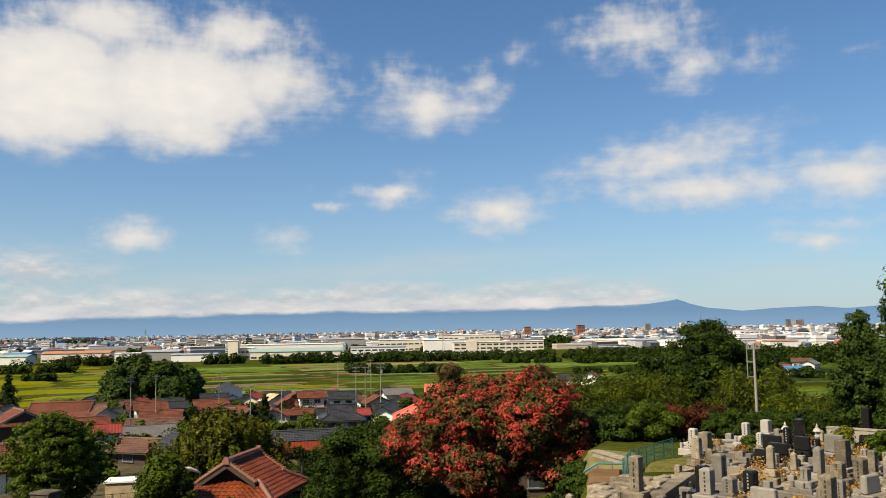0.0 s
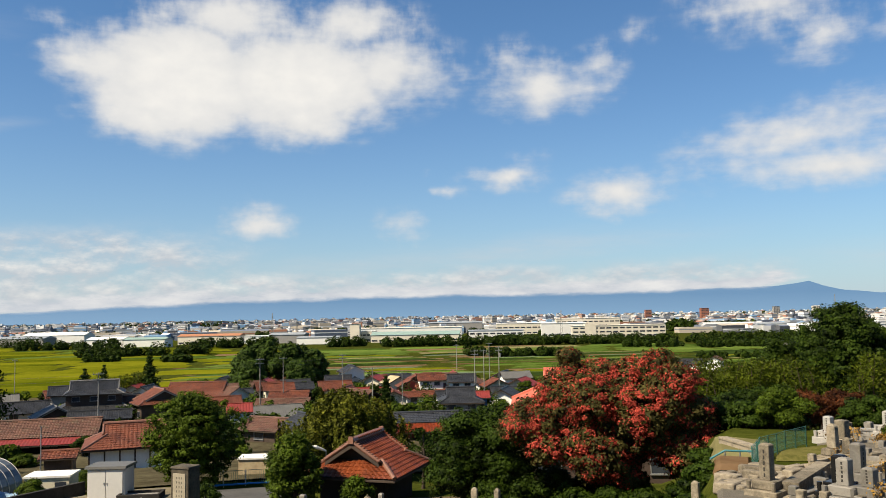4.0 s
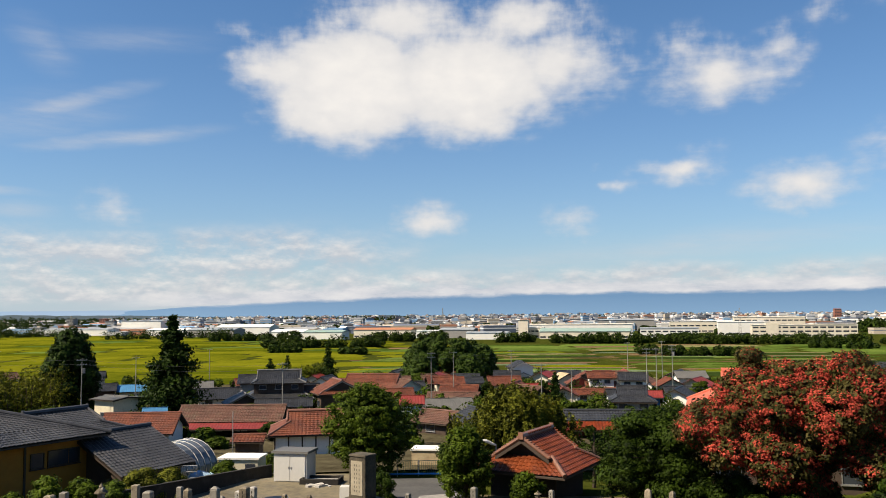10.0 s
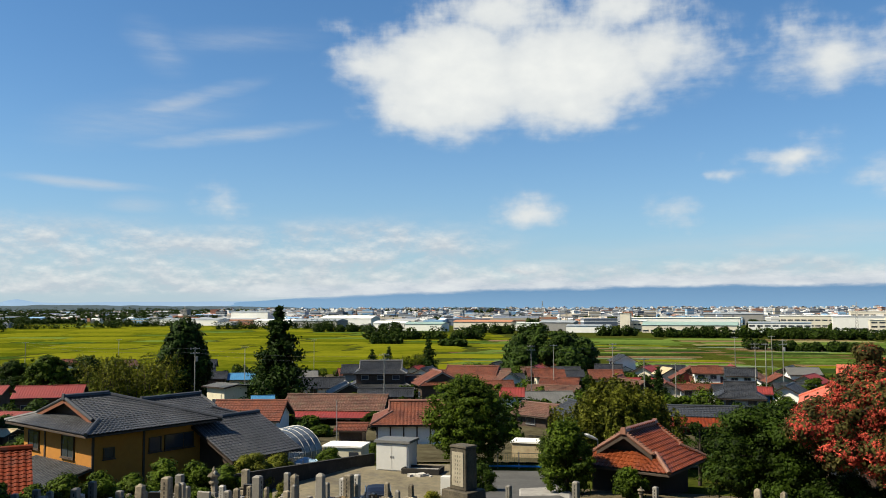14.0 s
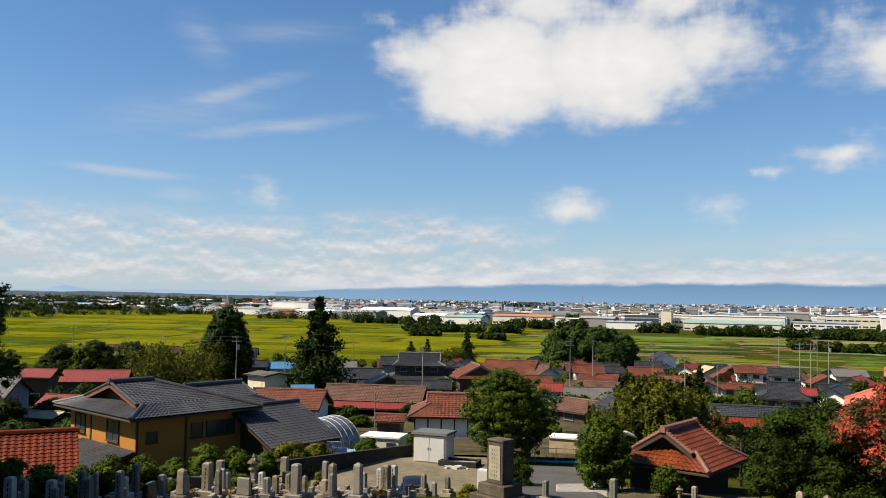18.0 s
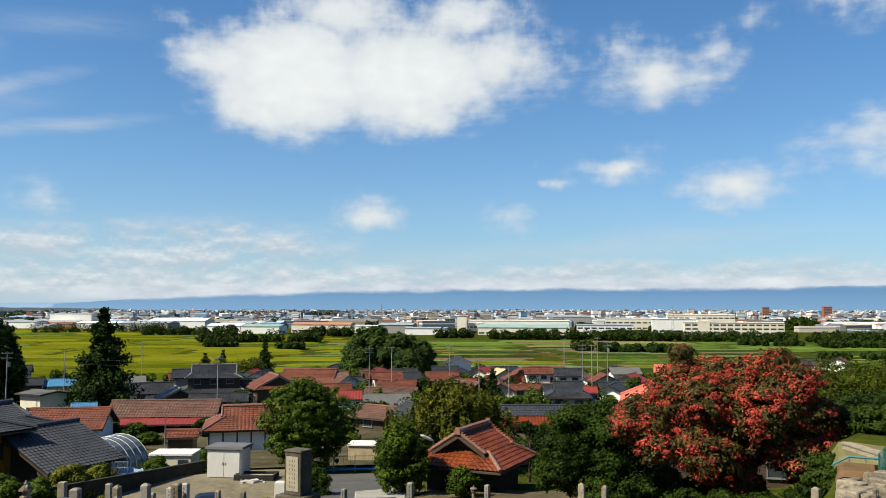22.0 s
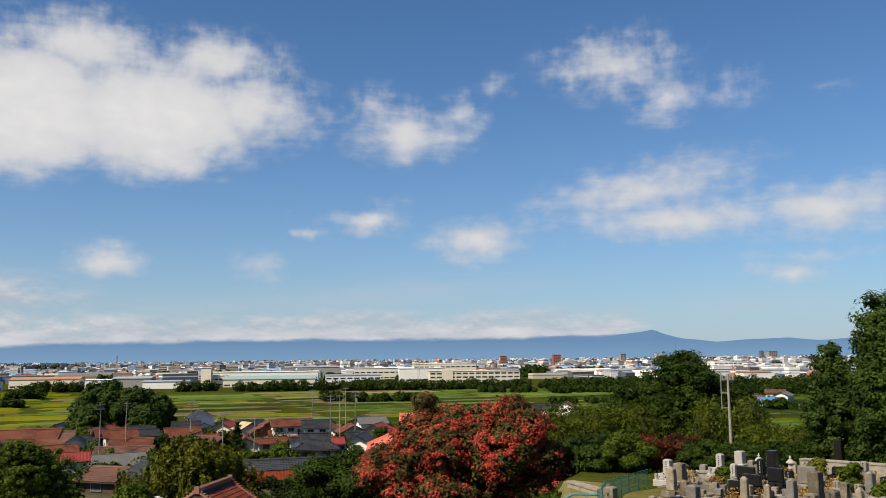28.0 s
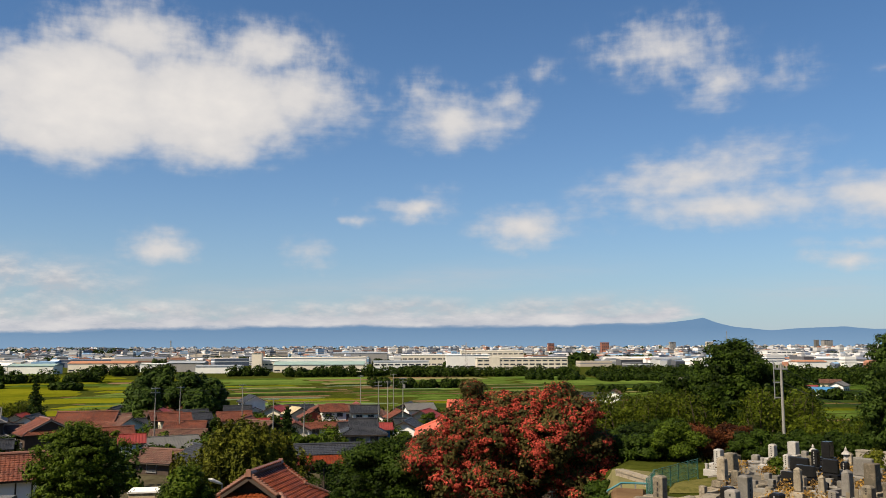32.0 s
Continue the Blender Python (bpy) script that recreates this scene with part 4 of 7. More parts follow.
woods("town_woods", "dark clumps of trees among the town's buildings",
      [(-7.6, 1152, 33, 26, 15.4, 26), (-11, 1254, 77, 26, 11.5, 20), (12.9, 1101, 13, 10, 12.8, 5), (9.6, 1024, 18, 10, 14.1, 8), (1.2, 986, 10, 8, 11.5, 4), (5.8, 1011, 20, 13, 11.5, 8), (24.0, 2176, 166, 38, 20.5, 40),
       (20, 1152, 38, 13, 10.2, 10), (33, 1536, 90, 26, 11.5, 20), (41, 1920, 192, 38, 14.1, 34), (49, 2432, 333, 51, 15.4, 50), (55, 1920, 256, 51, 15.4, 40), (-18, 1408, 192, 38, 11.5, 34), (-26, 1536, 192, 51, 12.8, 34),
       (28, 2760, 384, 77, 17.9, 60), (38, 3120, 512, 77, 17.9, 70), (-4, 2760, 384, 77, 15.4, 40), (10, 3000, 384, 77, 15.4, 40), (50, 3600, 896, 115, 23, 90), (-15, 3240, 512, 77, 16.6, 50)] + [(float(b), float(r), 80.0, 20.0, 8.0, 10) for b, r in zip(np.linspace(-32, 60, 70), 1250 + 900 * ((np.arange(70) * 0.618) % 1))] + [(float(b), float(r), 170.0, 40.0, 11.0, 16) for b, r in zip(41 + 19 * ((np.arange(90) * 0.618) % 1), np.linspace(1500, 4200, 90))], M_DARKLEAF, 1.7)


def works(name, b, r, w, d, h, label, wall, roof_m, rise_h=1.5, bands=0, ang=None, roof_edge=0.6, tower=None):
    """A factory or school block on the plain: walls, shallow roof with eaves, bands of separate windows."""
    root = thing(name, pose(*spot(b, r), 0, 0, math.degrees(FIELD_ANGLE) - 12 if ang is None else ang), label, "building")
    part("wall", boxed(-w / 2, w / 2, -d / 2, d / 2, -1, h), wall, root)
    bm = bmesh.new()
    e = roof_edge
    v = [bm.verts.new(q) for q in ((-w / 2 - e, -d / 2 - e, h + 0.01), (w / 2 + e, -d / 2 - e, h + 0.01), (w / 2 + e, 0, h + rise_h), (-w / 2 - e, 0, h + rise_h), (w / 2 + e, d / 2 + e, h + 0.01), (-w / 2 - e, d / 2 + e, h + 0.01))]
    for f in ((0, 1, 2, 3), (3, 2, 4, 5), (1, 4, 2), (5, 0, 3), (1, 0, 5, 4)):
        bm.faces.new([v[k] for k in f])
    part("roof", bm, roof_m, root)
    for k in range(bands):
        z = 1.1 + k * (h - 0.6) / bands
        n = max(4, int(w / 7))
        for i in range(n):
            x = -w / 2 + (i + 0.5) * w / n
            part("window", boxed(x - w / n * 0.38, x + w / n * 0.38, -d / 2 - 0.06, -d / 2 + 0.1, z, z + min(1.6, h / bands * 0.5)), M_PANE, root)
    if tower:
        tx, tw, th = tower
        part("stair_tower", boxed(tx - tw / 2, tx + tw / 2, -d / 2 - 0.5, d / 2 * 0.3, -1, th), wall, root)
    return root


M_FACWHITE = mat("white factory cladding", (0.74, 0.73, 0.69), 0.06, 0.1, 0.7, 0.0, stain=0.08)
M_FACCREAM = mat("cream factory wall", (0.68, 0.62, 0.50), 0.08, 0.1, 0.8, 0.0, stain=0.1)
M_FACGREY = mat("grey metal roofing", (0.34, 0.37, 0.39), 0.15, 0.1, 0.55, 0.0)
M_FACGREEN = mat("pale green roofing", (0.30, 0.42, 0.37), 0.12, 0.1, 0.55, 0.0)
M_FACRUST = mat("orange-brown roofing", (0.45, 0.20, 0.10), 0.15, 0.1, 0.7, 0.0)
M_BRICKRED = mat("reddish tower cladding", (0.34, 0.13, 0.08), 0.1, 0.1, 0.8, 0.0)

works("school_building", -3.6, 926, 98.3, 17.6, 12.6, "long cream three-storey school with rows of windows", M_FACCREAM, M_FACCREAM, 0.5, 3, tower=(-30, 12, 14.5))
works("school_building", 0.0, 983, 50.4, 20.2, 15, "white windowless hall beside the long school", M_FACWHITE, M_FACWHITE, 0.6, 1)
works("factory", 4.5, 907, 58, 22.7, 9.6, "white factory with a row of windows and stacks", M_FACWHITE, M_FACGREY, 1.0, 2)
works("factory", 2.5, 1109, 75.6, 25.2, 14.1, "pale flat-roofed factory block behind the school", M_FACCREAM, M_FACWHITE, 0.8, 2)
works("factory", 9.9, 882, 90.7, 32.8, 7.52, "long cream factory with pale green roof", M_FACCREAM, M_FACGREEN, 3.2, 1)
works("factory", 10.2, 1008, 119.7, 32.8, 12.6, "long white factory with a parapet", M_FACWHITE, M_FACCREAM, 0.8, 1)
works("factory", 14, 901, 10.1, 11.3, 19.1, "tall narrow cream factory tower block", M_FACCREAM, M_FACCREAM, 0.3, 0)
works("factory", 13.2, 910, 17.6, 15.1, 11.1, "cream factory annex by the tower", M_FACCREAM, M_FACWHITE, 0.5, 2)
works("factory", 16.4, 869, 42.8, 20.2, 6.88, "white low warehouse with grey-blue roof", M_FACWHITE, M_FACGREY, 1.2, 0)
works("factory", 18.4, 932, 37.8, 25.2, 9.04, "wide grey-roofed steel warehouse", M_GREYWALL, M_FACGREY, 2.0, 0)
works("factory", 23.4, 958, 68, 20.2, 9.04, "cream factory with orange-brown roof", M_FACCREAM, M_FACRUST, 2.4, 1)
works("factory", 20.2, 939, 32.8, 17.6, 8.08, "white warehouse with small windows", M_FACWHITE, M_FACWHITE, 0.6, 1)
works("factory", 27.3, 920, 42.8, 22.7, 8.08, "white warehouse with pale green roof", M_FACWHITE, M_FACGREEN, 2.0, 0)
works("factory", 29.6, 939, 37.8, 25.2, 8.56, "bright white warehouse with gabled roof", M_FACWHITE, M_FACWHITE, 2.6, 0)
works("factory", 32.5, 1134, 75.6, 27.7, 11.1, "white warehouse with domed roof", M_FACWHITE, M_FACWHITE, 3.6, 0)
works("factory", 34.5, 1084, 63, 30.2, 9.04, "long grey-roofed factory hall", M_GREYWALL, M_FACGREY, 2.4, 0)
works("factory", 38.8, 1323, 65.5, 30.2, 19.1, "tall white windowless warehouse", M_FACWHITE, M_FACGREY, 0.8, 0)
works("factory", 42.6, 1260, 100.8, 30.2, 9.04, "long low white factory on the plain", M_FACWHITE, M_FACGREY, 1.8, 0)
works("factory", 37, 1172, 75.6, 27.7, 8.08, "low white factory with wide roof", M_FACWHITE, M_FACWHITE, 2.0, 0)
works("factory", 7.2, 1210, 75.6, 30.2, 15.1, "blue-grey roofed hall of a factory", M_GREYWALL, M_FACGREY, 1.6, 1)
works("factory", -1.6, 1210, 88.2, 27.7, 18.2, "pale beige factory block with bands of windows", M_FACCREAM, M_FACCREAM, 0.6, 3)
works("factory", -13, 1134, 42, 20, 8.08, "low white warehouse at the wood's edge", M_FACWHITE, M_FACGREY, 1.8, 0)
works("factory", -19.9, 1323, 42.8, 25.2, 17.1, "white block with bands of windows", M_FACWHITE, M_FACWHITE, 0.5, 4)
works("factory", -21.6, 1033, 34, 20.2, 7.04, "low white workshop on the plain", M_FACWHITE, M_FACRUST, 1.6, 0)
works("factory", -23, 1134, 50.4, 20.2, 8.08, "low white workshop with grey roof", M_FACWHITE, M_FACGREY, 1.6, 0)
works("apartment_tower", -9.15, 1890, 16.4, 15.1, 29.5, "tall reddish-brown apartment tower", M_BRICKRED, M_BRICKRED, 0.5, 9)
works("apartment_tower", -5.6, 2142, 15, 15.1, 28, "reddish apartment block among the town", M_BRICKRED, M_BRICKRED, 0.5, 8)
works("apartment_tower", 43.2, 1890, 16.4, 15.1, 21, "grey-beige apartment tower in the town", M_GREYWALL, M_GREYWALL, 0.5, 7)
works("apartment_tower", 41.3, 2016, 17.6, 17.6, 20, "reddish-brown apartment tower in the town", M_BRICKRED, M_BRICKRED, 0.5, 8)
works("apartment_tower", -22.75, 2520, 23.9, 17.6, 34, "tall grey office tower in the town", M_GREYWALL, M_GREYWALL, 0.5, 12)
works("apartment_tower", -22.15, 2520, 8.8, 11.3, 35, "slender dark grey tower block", M_GREYTIN, M_GREYTIN, 0.5, 0)
works("apartment_tower", -13.5, 2772, 17.6, 15.1, 31, "slim grey apartment tower in the town", M_GREYWALL, M_GREYWALL, 0.5, 9)
works("apartment_tower", -15.8, 2772, 20.2, 15.1, 31, "beige apartment tower in the town", M_FACCREAM, M_FACCREAM, 0.5, 9)
works("apartment_tower", 11.6, 2394, 27.7, 17.6, 21, "dark grey apartment block in the town", M_GREYWALL, M_GREYWALL, 0.5, 7)
works("apartment_tower", 24.3, 2394, 27.7, 17.6, 17, "reddish-brown hotel block on a rise", M_BRICKRED, M_BRICKRED, 0.5, 6)


def mast(b, r, h, label, w=3.0):
    """A steel lattice mast: four legs, rings and cross braces."""
    root = thing("lattice_mast", pose(*spot(b, r)), label, "mast")
    for sx, sy in ((-1, -1), (1, -1), (1, 1), (-1, 1)):
        part("leg", tube(bmesh.new(), [(sx * w / 2, sy * w / 2, 0), (sx * w * 0.12, sy * w * 0.12, h)], [0.22, 0.12], 4), M_POLE, root)
    for k in range(1, 9):
        f, f2 = k / 9, (k + 1) / 9
        a, c = w / 2 * (1 - 0.76 * f), w / 2 * (1 - 0.76 * f2)
        for (x0, y0), (x1, y1) in (((-1, -1), (1, -1)), ((1, -1), (1, 1)), ((1, 1), (-1, 1)), ((-1, 1), (-1, -1))):
            part("brace", tube(bmesh.new(), [(x0 * a, y0 * a, h * f), (x1 * c, y1 * c, h * f2)], [0.1, 0.1], 4), M_POLE, root)
    return root


mast(43.25, 1134, 28, "grey steel lattice mast on the plain")
mast(19.5, 1058, 33, "grey steel pylon among the factories")
mast(17.9, 958, 23, "pale steel pylon at the field edge")
mast(0.1, 958, 30, "pale steel mast behind the school")
mast(-16.9, 1638, 50, "white striped chimney mast in the town", 2.0)

# ---- houses ----
def tiled(A, B, C, D, col=0.3, row=0.3, amp=0.035, step=0.03, k=4):
    """A tiled slope between eave A-B and top D-C: courses that overlap like shingles, each course a row of rolls; returns verts and faces."""
    A, B, C, D = (Vector(q) for q in (A, B, C, D))
    up = ((D + C) - (A + B)) / 2
    nrm = (B - A).cross(up).normalized()
    if nrm.z < 0:
        nrm = -nrm
    along = (B - A).normalized()
    n = max(1, round(up.length / row))
    m = max(2, int((B - A).length / col * k))
    verts, faces = [], []
    for j in range(n):
        for e, lift in ((j / n, step), ((j + 1) / n, 0.0)):
            p, q = A.lerp(D, e), B.lerp(C, e)
            for i in range(m + 1):
                v = p.lerp(q, i / m)
                verts.append(v + nrm * (lift + amp * abs(math.sin((v - A).dot(along) / col * math.pi))))
    for s in range(2 * n - 1):
        for i in range(m):
            a = s * (m + 1) + i
            faces.append((a, a + 1, a + m + 2, a + m + 1))
    return verts, faces


def seamed(A, B, C, D, col=0.45, amp=0.04):
    """A sheet-metal slope with standing seams."""
    return tiled(A, B, C, D, col, 99.0, amp, 0.02, 6)


def slab(bm, quad, t=0.1):
    """A thin board under a slope."""
    q = [Vector(v) for v in quad]
    top = [bm.verts.new(v - Vector((0, 0, 0.06))) for v in q]
    low = [bm.verts.new(v - Vector((0, 0, 0.06 + t))) for v in q]
    n = len(q)
    bm.faces.new(top)
    bm.faces.new(low[::-1])
    for i in range(n):
        bm.faces.new((top[i], low[i], low[(i + 1) % n], top[(i + 1) % n]))
    return bm


def cap(bm, a, b, r=0.14, lift=0.06):
    """A ridge or hip cap: a half-round run with a raised knob at its ends."""
    a, b = Vector(a) + Vector((0, 0, lift)), Vector(b) + Vector((0, 0, lift))
    tube(bm, [a, b], [r, r], 8)
    return bm


def roof_slope(root, quad, roof_m, style, fine):
    if style == "seam":
        v, f = seamed(*quad)
    elif fine:
        v, f = tiled(*quad, 0.3, 0.3, 0.06, 0.03, 4)
    else:
        v, f = tiled(*quad, 0.42, 0.4, 0.05, 0.04, 3)
    ob = hang("roof_slope", raw("roof_slope", v, f, roof_m), root)
    part("roof_deck", slab(bmesh.new(), quad), M_WOOD, ob)
    return ob


def window(root, x, y, z, w, h, face, frame_m=None, panes=2):
    """A sliding window set in a wall that faces -y (0), +y (1), -x (2) or +x (3): frame, sill and panes."""
    turn = pose(x, y, z, 0, 0, (0, 180, -90, 90)[face])
    fr = part("window", bmesh.new(), frame_m or M_FRAME, root)
    fr.matrix_basis = turn
    bm = bmesh.new()
    t = 0.06
    for x0, x1, z0, z1 in ((-w / 2, w / 2, h - t, h), (-w / 2, w / 2, 0, t), (-w / 2, -w / 2 + t, t, h - t), (w / 2 - t, w / 2, t, h - t)):
        box(bm, x0, x1, -0.09, 0.03, z0, z1)
    bm.to_mesh(fr.data)
    bm.free()
    for k in range(panes):
        a, b = -w / 2 + t + k * (w - 2 * t) / panes, -w / 2 + t + (k + 1) * (w - 2 * t) / panes
        part("pane", boxed(a + 0.01, b - 0.01, -0.05 + 0.02 * (k % 2), -0.03 + 0.02 * (k % 2), t, h - t), M_PANE, fr)
    part("sill", boxed(-w / 2 - 0.06, w / 2 + 0.06, -0.14, 0.02, -0.06, -0.005), frame_m or M_FRAME, fr)
    return fr


def house(b, r, length, top, span, ridge_b, label, roof_m, wall_m, style="tile", eave=0.7, fine=False, gable_m=None, windows=1, up=0.0, name="house", hip=0.0, storeys=1, lean=None, ridge_m=None, pitch=0.5, verge_m=None, posts=False, upper=None, full_hip=False):
    """A gabled or hip-and-gable house: length over the eaves, ridge height, half span over the eaves; the ridge (x axis) points along bearing ridge_b."""
    root = thing(name, turned(spot(b, r, up), ridge_b), label, "house", "houses of the village")
    HOUSES.append((root.location.x, root.location.y, max(length / 2, span)))
    e = min(eave, span * 0.3)
    sl = min(pitch, max(0.1, (top - 1.7) / span))
    w, d, eh = length - 2 * e, 2 * (span - e), top - span * sl
    x, y, h = w / 2, d / 2, eh + e * sl
    bm = bmesh.new()
    gx = x - hip
    lo = [(-x, -y), (x, -y), (x, y), (-x, y)]
    v0 = [bm.verts.new((*q, -1.2)) for q in lo]
    v1 = [bm.verts.new((*q, h - 0.1)) for q in lo]
    if hip:
        for i in range(4):
            bm.faces.new((v0[i], v0[(i + 1) % 4], v1[(i + 1) % 4], v1[i]))
    else:
        ra, rb = bm.verts.new((-x, 0, top - 0.16)), bm.verts.new((x, 0, top - 0.16))
        bm.faces.new((v0[0], v0[1], v1[1], v1[0]))
        bm.faces.new((v0[2], v0[3], v1[3], v1[2]))
        bm.faces.new((v0[1], v0[2], v1[2], rb, v1[1]))
        bm.faces.new((v0[3], v0[0], v1[0], ra, v1[3]))
    part("wall", bm, wall_m, root)
    if not hip:
        quads = [((-x - e, -y - e, eh), (x + e, -y - e, eh), (x + e, 0, top), (-x - e, 0, top)),
                 ((x + e, y + e, eh), (-x - e, y + e, eh), (-x - e, 0, top), (x + e, 0, top))]
        for q in quads:
            roof_slope(root, q, roof_m, style, fine)
        bm = cap(bmesh.new(), (-x - e - 0.05, 0, top), (x + e + 0.05, 0, top), 0.17 if style == "tile" else 0.08)
        part("ridge", bm, ridge_m or roof_m, root)
        for sx in (-1, 1):
            for s in (-1, 1):
                bm = bmesh.new()
                slab(bm, [(sx * (x + e), s * (y + e), eh), (sx * (x + e), 0, top), (sx * (x + e - 0.08), 0, top), (sx * (x + e - 0.08), s * (y + e), eh)], 0.2)
                part("bargeboard", bm, verge_m or M_WOOD, root)
    else:
        # hip-and-gable: the long slopes break in where the gable stands back over the end skirts
        f = (hip + e) / (y + e)
        f = min(f, 0.92)
        zb = eh + (top - eh) * f
        yb = (y + e) * (1 - f)
        xb = x + e - (hip + e)
        xr = xb + 0.45 if not full_hip else x - y  # where the ridge ends; with a full hip the far end slopes right up to it
        xc = xb if not full_hip else x + e - (y + e) * f
        for s in (-1, 1):
            roof_slope(root, ((-x - e, s * (y + e), eh), (x + e, s * (y + e), eh), (xc, s * yb, zb), (-xb, s * yb, zb)), roof_m, style, fine)
            roof_slope(root, ((-xb - 0.45, s * yb, zb), (xc if full_hip else xb + 0.45, s * yb, zb), (xr, 0, top), (-xb - 0.45, 0, top)), roof_m, style, fine)
            if full_hip and s == 1:
                roof_slope(root, ((x + e, -y - e, eh), (x + e, y + e, eh), (xr, 0.02, top), (xr, -0.02, top)), roof_m, style, fine)
            else:
                roof_slope(root, ((s * (x + e), -y - e, eh), (s * (x + e), y + e, eh), (s * xb, yb, zb), (s * xb, -yb, zb)), roof_m, style, fine)
        ends = (-1,) if full_hip else (-1, 1)
        for s in ends:
            bm = bmesh.new()
            q = [bm.verts.new(v) for v in ((s * (xb - 0.12), -yb + 0.1, zb - 0.05), (s * (xb - 0.12), yb - 0.1, zb - 0.05), (s * (xb - 0.12), 0, top - 0.15))]
            bm.faces.new(q)
            part("gable_panel", bm, gable_m or M_WOOD, root)
        part("ridge", cap(bmesh.new(), (-xb - 0.5, 0, top), (xr + 0.05, 0, top), 0.2, 0.1), ridge_m or roof_m, root)
        for sx in (-1, 1):
            for sy in (-1, 1):
                if sx not in ends:
                    part("hip_cap", cap(bmesh.new(), (x + e, sy * (y + e), eh), (xr, 0, top), 0.15), ridge_m or roof_m, root)
                    continue
                part("hip_cap", cap(bmesh.new(), (sx * (x + e), sy * (y + e), eh), (sx * xb, sy * yb, zb), 0.13), ridge_m or roof_m, root)
                bb = bmesh.new()
                slab(bb, [(sx * (xb + 0.47), sy * yb, zb), (sx * (xb + 0.47), 0, top), (sx * (xb + 0.4), 0, top), (sx * (xb + 0.4), sy * yb, zb)], 0.22)
                part("bargeboard", bb, verge_m or M_WOOD, root)
                part("verge_cap", cap(bmesh.new(), (sx * (xb + 0.42), sy * yb, zb), (sx * (xb + 0.42), 0, top), 0.11), ridge_m or roof_m, root)
            if style == "tile" and sx in ends:
                part("ridge_end_tile", boxed(sx * (xb + 0.5) - 0.07, sx * (xb + 0.5) + 0.07, -0.17, 0.17, top - 0.05, top + 0.34, 0.04), ridge_m or roof_m, root)
    if windows:
        for s in range(storeys):
            z = (0.9 if h > 2.3 else 0.5) + s * 2.7
            if z + 1.2 > h:
                break
            n = max(1, int(w / 3.2))
            for face, sy in ((0, -y), (1, y)):
                for i in range(n):
                    window(root, -x + (i + 0.5) * w / n, sy, z, min(1.7, w / n * 0.6), 1.15, face)
            for face, sx in ((2, -x), (3, x)):
                window(root, sx, 0.0, z, 1.5, 1.1, face)
    if posts:
        for i in range(7):
            px = -x + 0.1 + i * (w - 0.2) / 6
            for sy in (-1, 1):
                part("timber_post", boxed(px - 0.08, px + 0.08, sy * y - 0.05, sy * y + 0.05, -1.2, h - 0.12), M_WOOD, root)
        part("skirting", boxed(-x - 0.04, x + 0.04, -y - 0.04, y + 0.04, -1.2, 0.35), M_WOOD, root)
    if lean:
        side, ld, lm, ls = lean
        z1, z0 = h - 0.25, h - 0.25 - ld * 0.3
        q = ((-x, side * (y + ld), z0), (x, side * (y + ld), z0), (x, side * y, z1), (-x, side * y, z1))
        roof_slope(root, q, lm, ls, False)
        for i in range(4):
            px = -x + 0.15 + i * (w - 0.3) / 3
            part("post", boxed(px - 0.06, px + 0.06, side * (y + ld - 0.2) - 0.06, side * (y + ld - 0.2) + 0.06, -1.2, z0 - 0.1), M_WOOD, root)
    if upper:  # an upper storey that rises through the lower roof: its length, ridge height, half span and end skirts
        u_len, u_top, u_span, u_hip = upper
        top_house = house(b, r, u_len, u_top, u_span, ridge_b, "", roof_m, wall_m, style, 0.6, fine, gable_m, 0, up, name, u_hip, 1, None, ridge_m, pitch, verge_m)
        HOUSES.pop()
        for piece in list(top_house.children):
            piece.parent = root
        bpy.data.objects.remove(top_house)
        n = max(1, int(u_len / 3.0))
        for i in range(n):
            for face, sy in ((0, 0.6 - u_span), (1, u_span - 0.6)):
                window(root, -u_len / 2 + 0.8 + (i + 0.5) * (u_len - 1.6) / n, sy, u_top - u_span * pitch - 1.25, 1.5, 0.95, face)
    return root


def glint_tiles(root, a, b, n, material):
    """A row of round end tiles along a hip or verge, each proud of the roof."""
    for i in range(n):
        p = Vector(a).lerp(Vector(b), (i + 0.5) / n)
        part("end_tile", tube(bmesh.new(), [p + Vector((0, 0, 0.0)), p + Vector((0, 0, 0.11)), p + Vector((0, 0, 0.14))], [0.09, 0.085, 0.04], 8), material, root)


# village, far to near
M_PALETILE = mat("pale glint-toned tiles", (0.27, 0.13, 0.085), 0.3, 3.0, 0.4)
M_PALEVERGE = mat("weathered pale verge boards", (0.42, 0.38, 0.33), 0.2, 1.2, 0.8, stain=0.3)
M_PALERIDGE = mat("lime-pointed ridge tiles", (0.20, 0.195, 0.185), 0.3, 1.5, 0.6, stain=0.4)
house(49.9, 361.8, 8.1, 3.92, 4.05, 134, "lone red-roofed house among trees by the paddies", M_TERRA, M_WHITE)
house(46.9, 337.5, 9.45, 3.92, 4.32, 160, "brown-roofed house with a white gable by the paddies", M_BROWNTILE, M_WHITE, verge_m=M_WHITE)
house(18, 249.8, 8.64, 3.78, 3.78, 107, "black-tiled house before the pines", M_BLACKTILE, M_WHITE)
house(17.3, 276.8, 6.08, 4.32, 2.97, 107, "small house with a red sheet roof among pines", M_REDTIN, M_GREYWALL, style="seam")
house(19.6, 276.8, 7.43, 3.65, 3.24, 107, "small orange-tiled house beside the pines", M_TERRA, M_CREAM)
house(18.4, 202.5, 9.45, 3.51, 3.51, 100, "clay-tiled village house with long eaves", M_TERRA, M_CREAM)
house(18.8, 179.6, 11.3, 2.97, 2.97, 98, "brown-tiled long village house", M_BROWNTILE, M_CREAM)
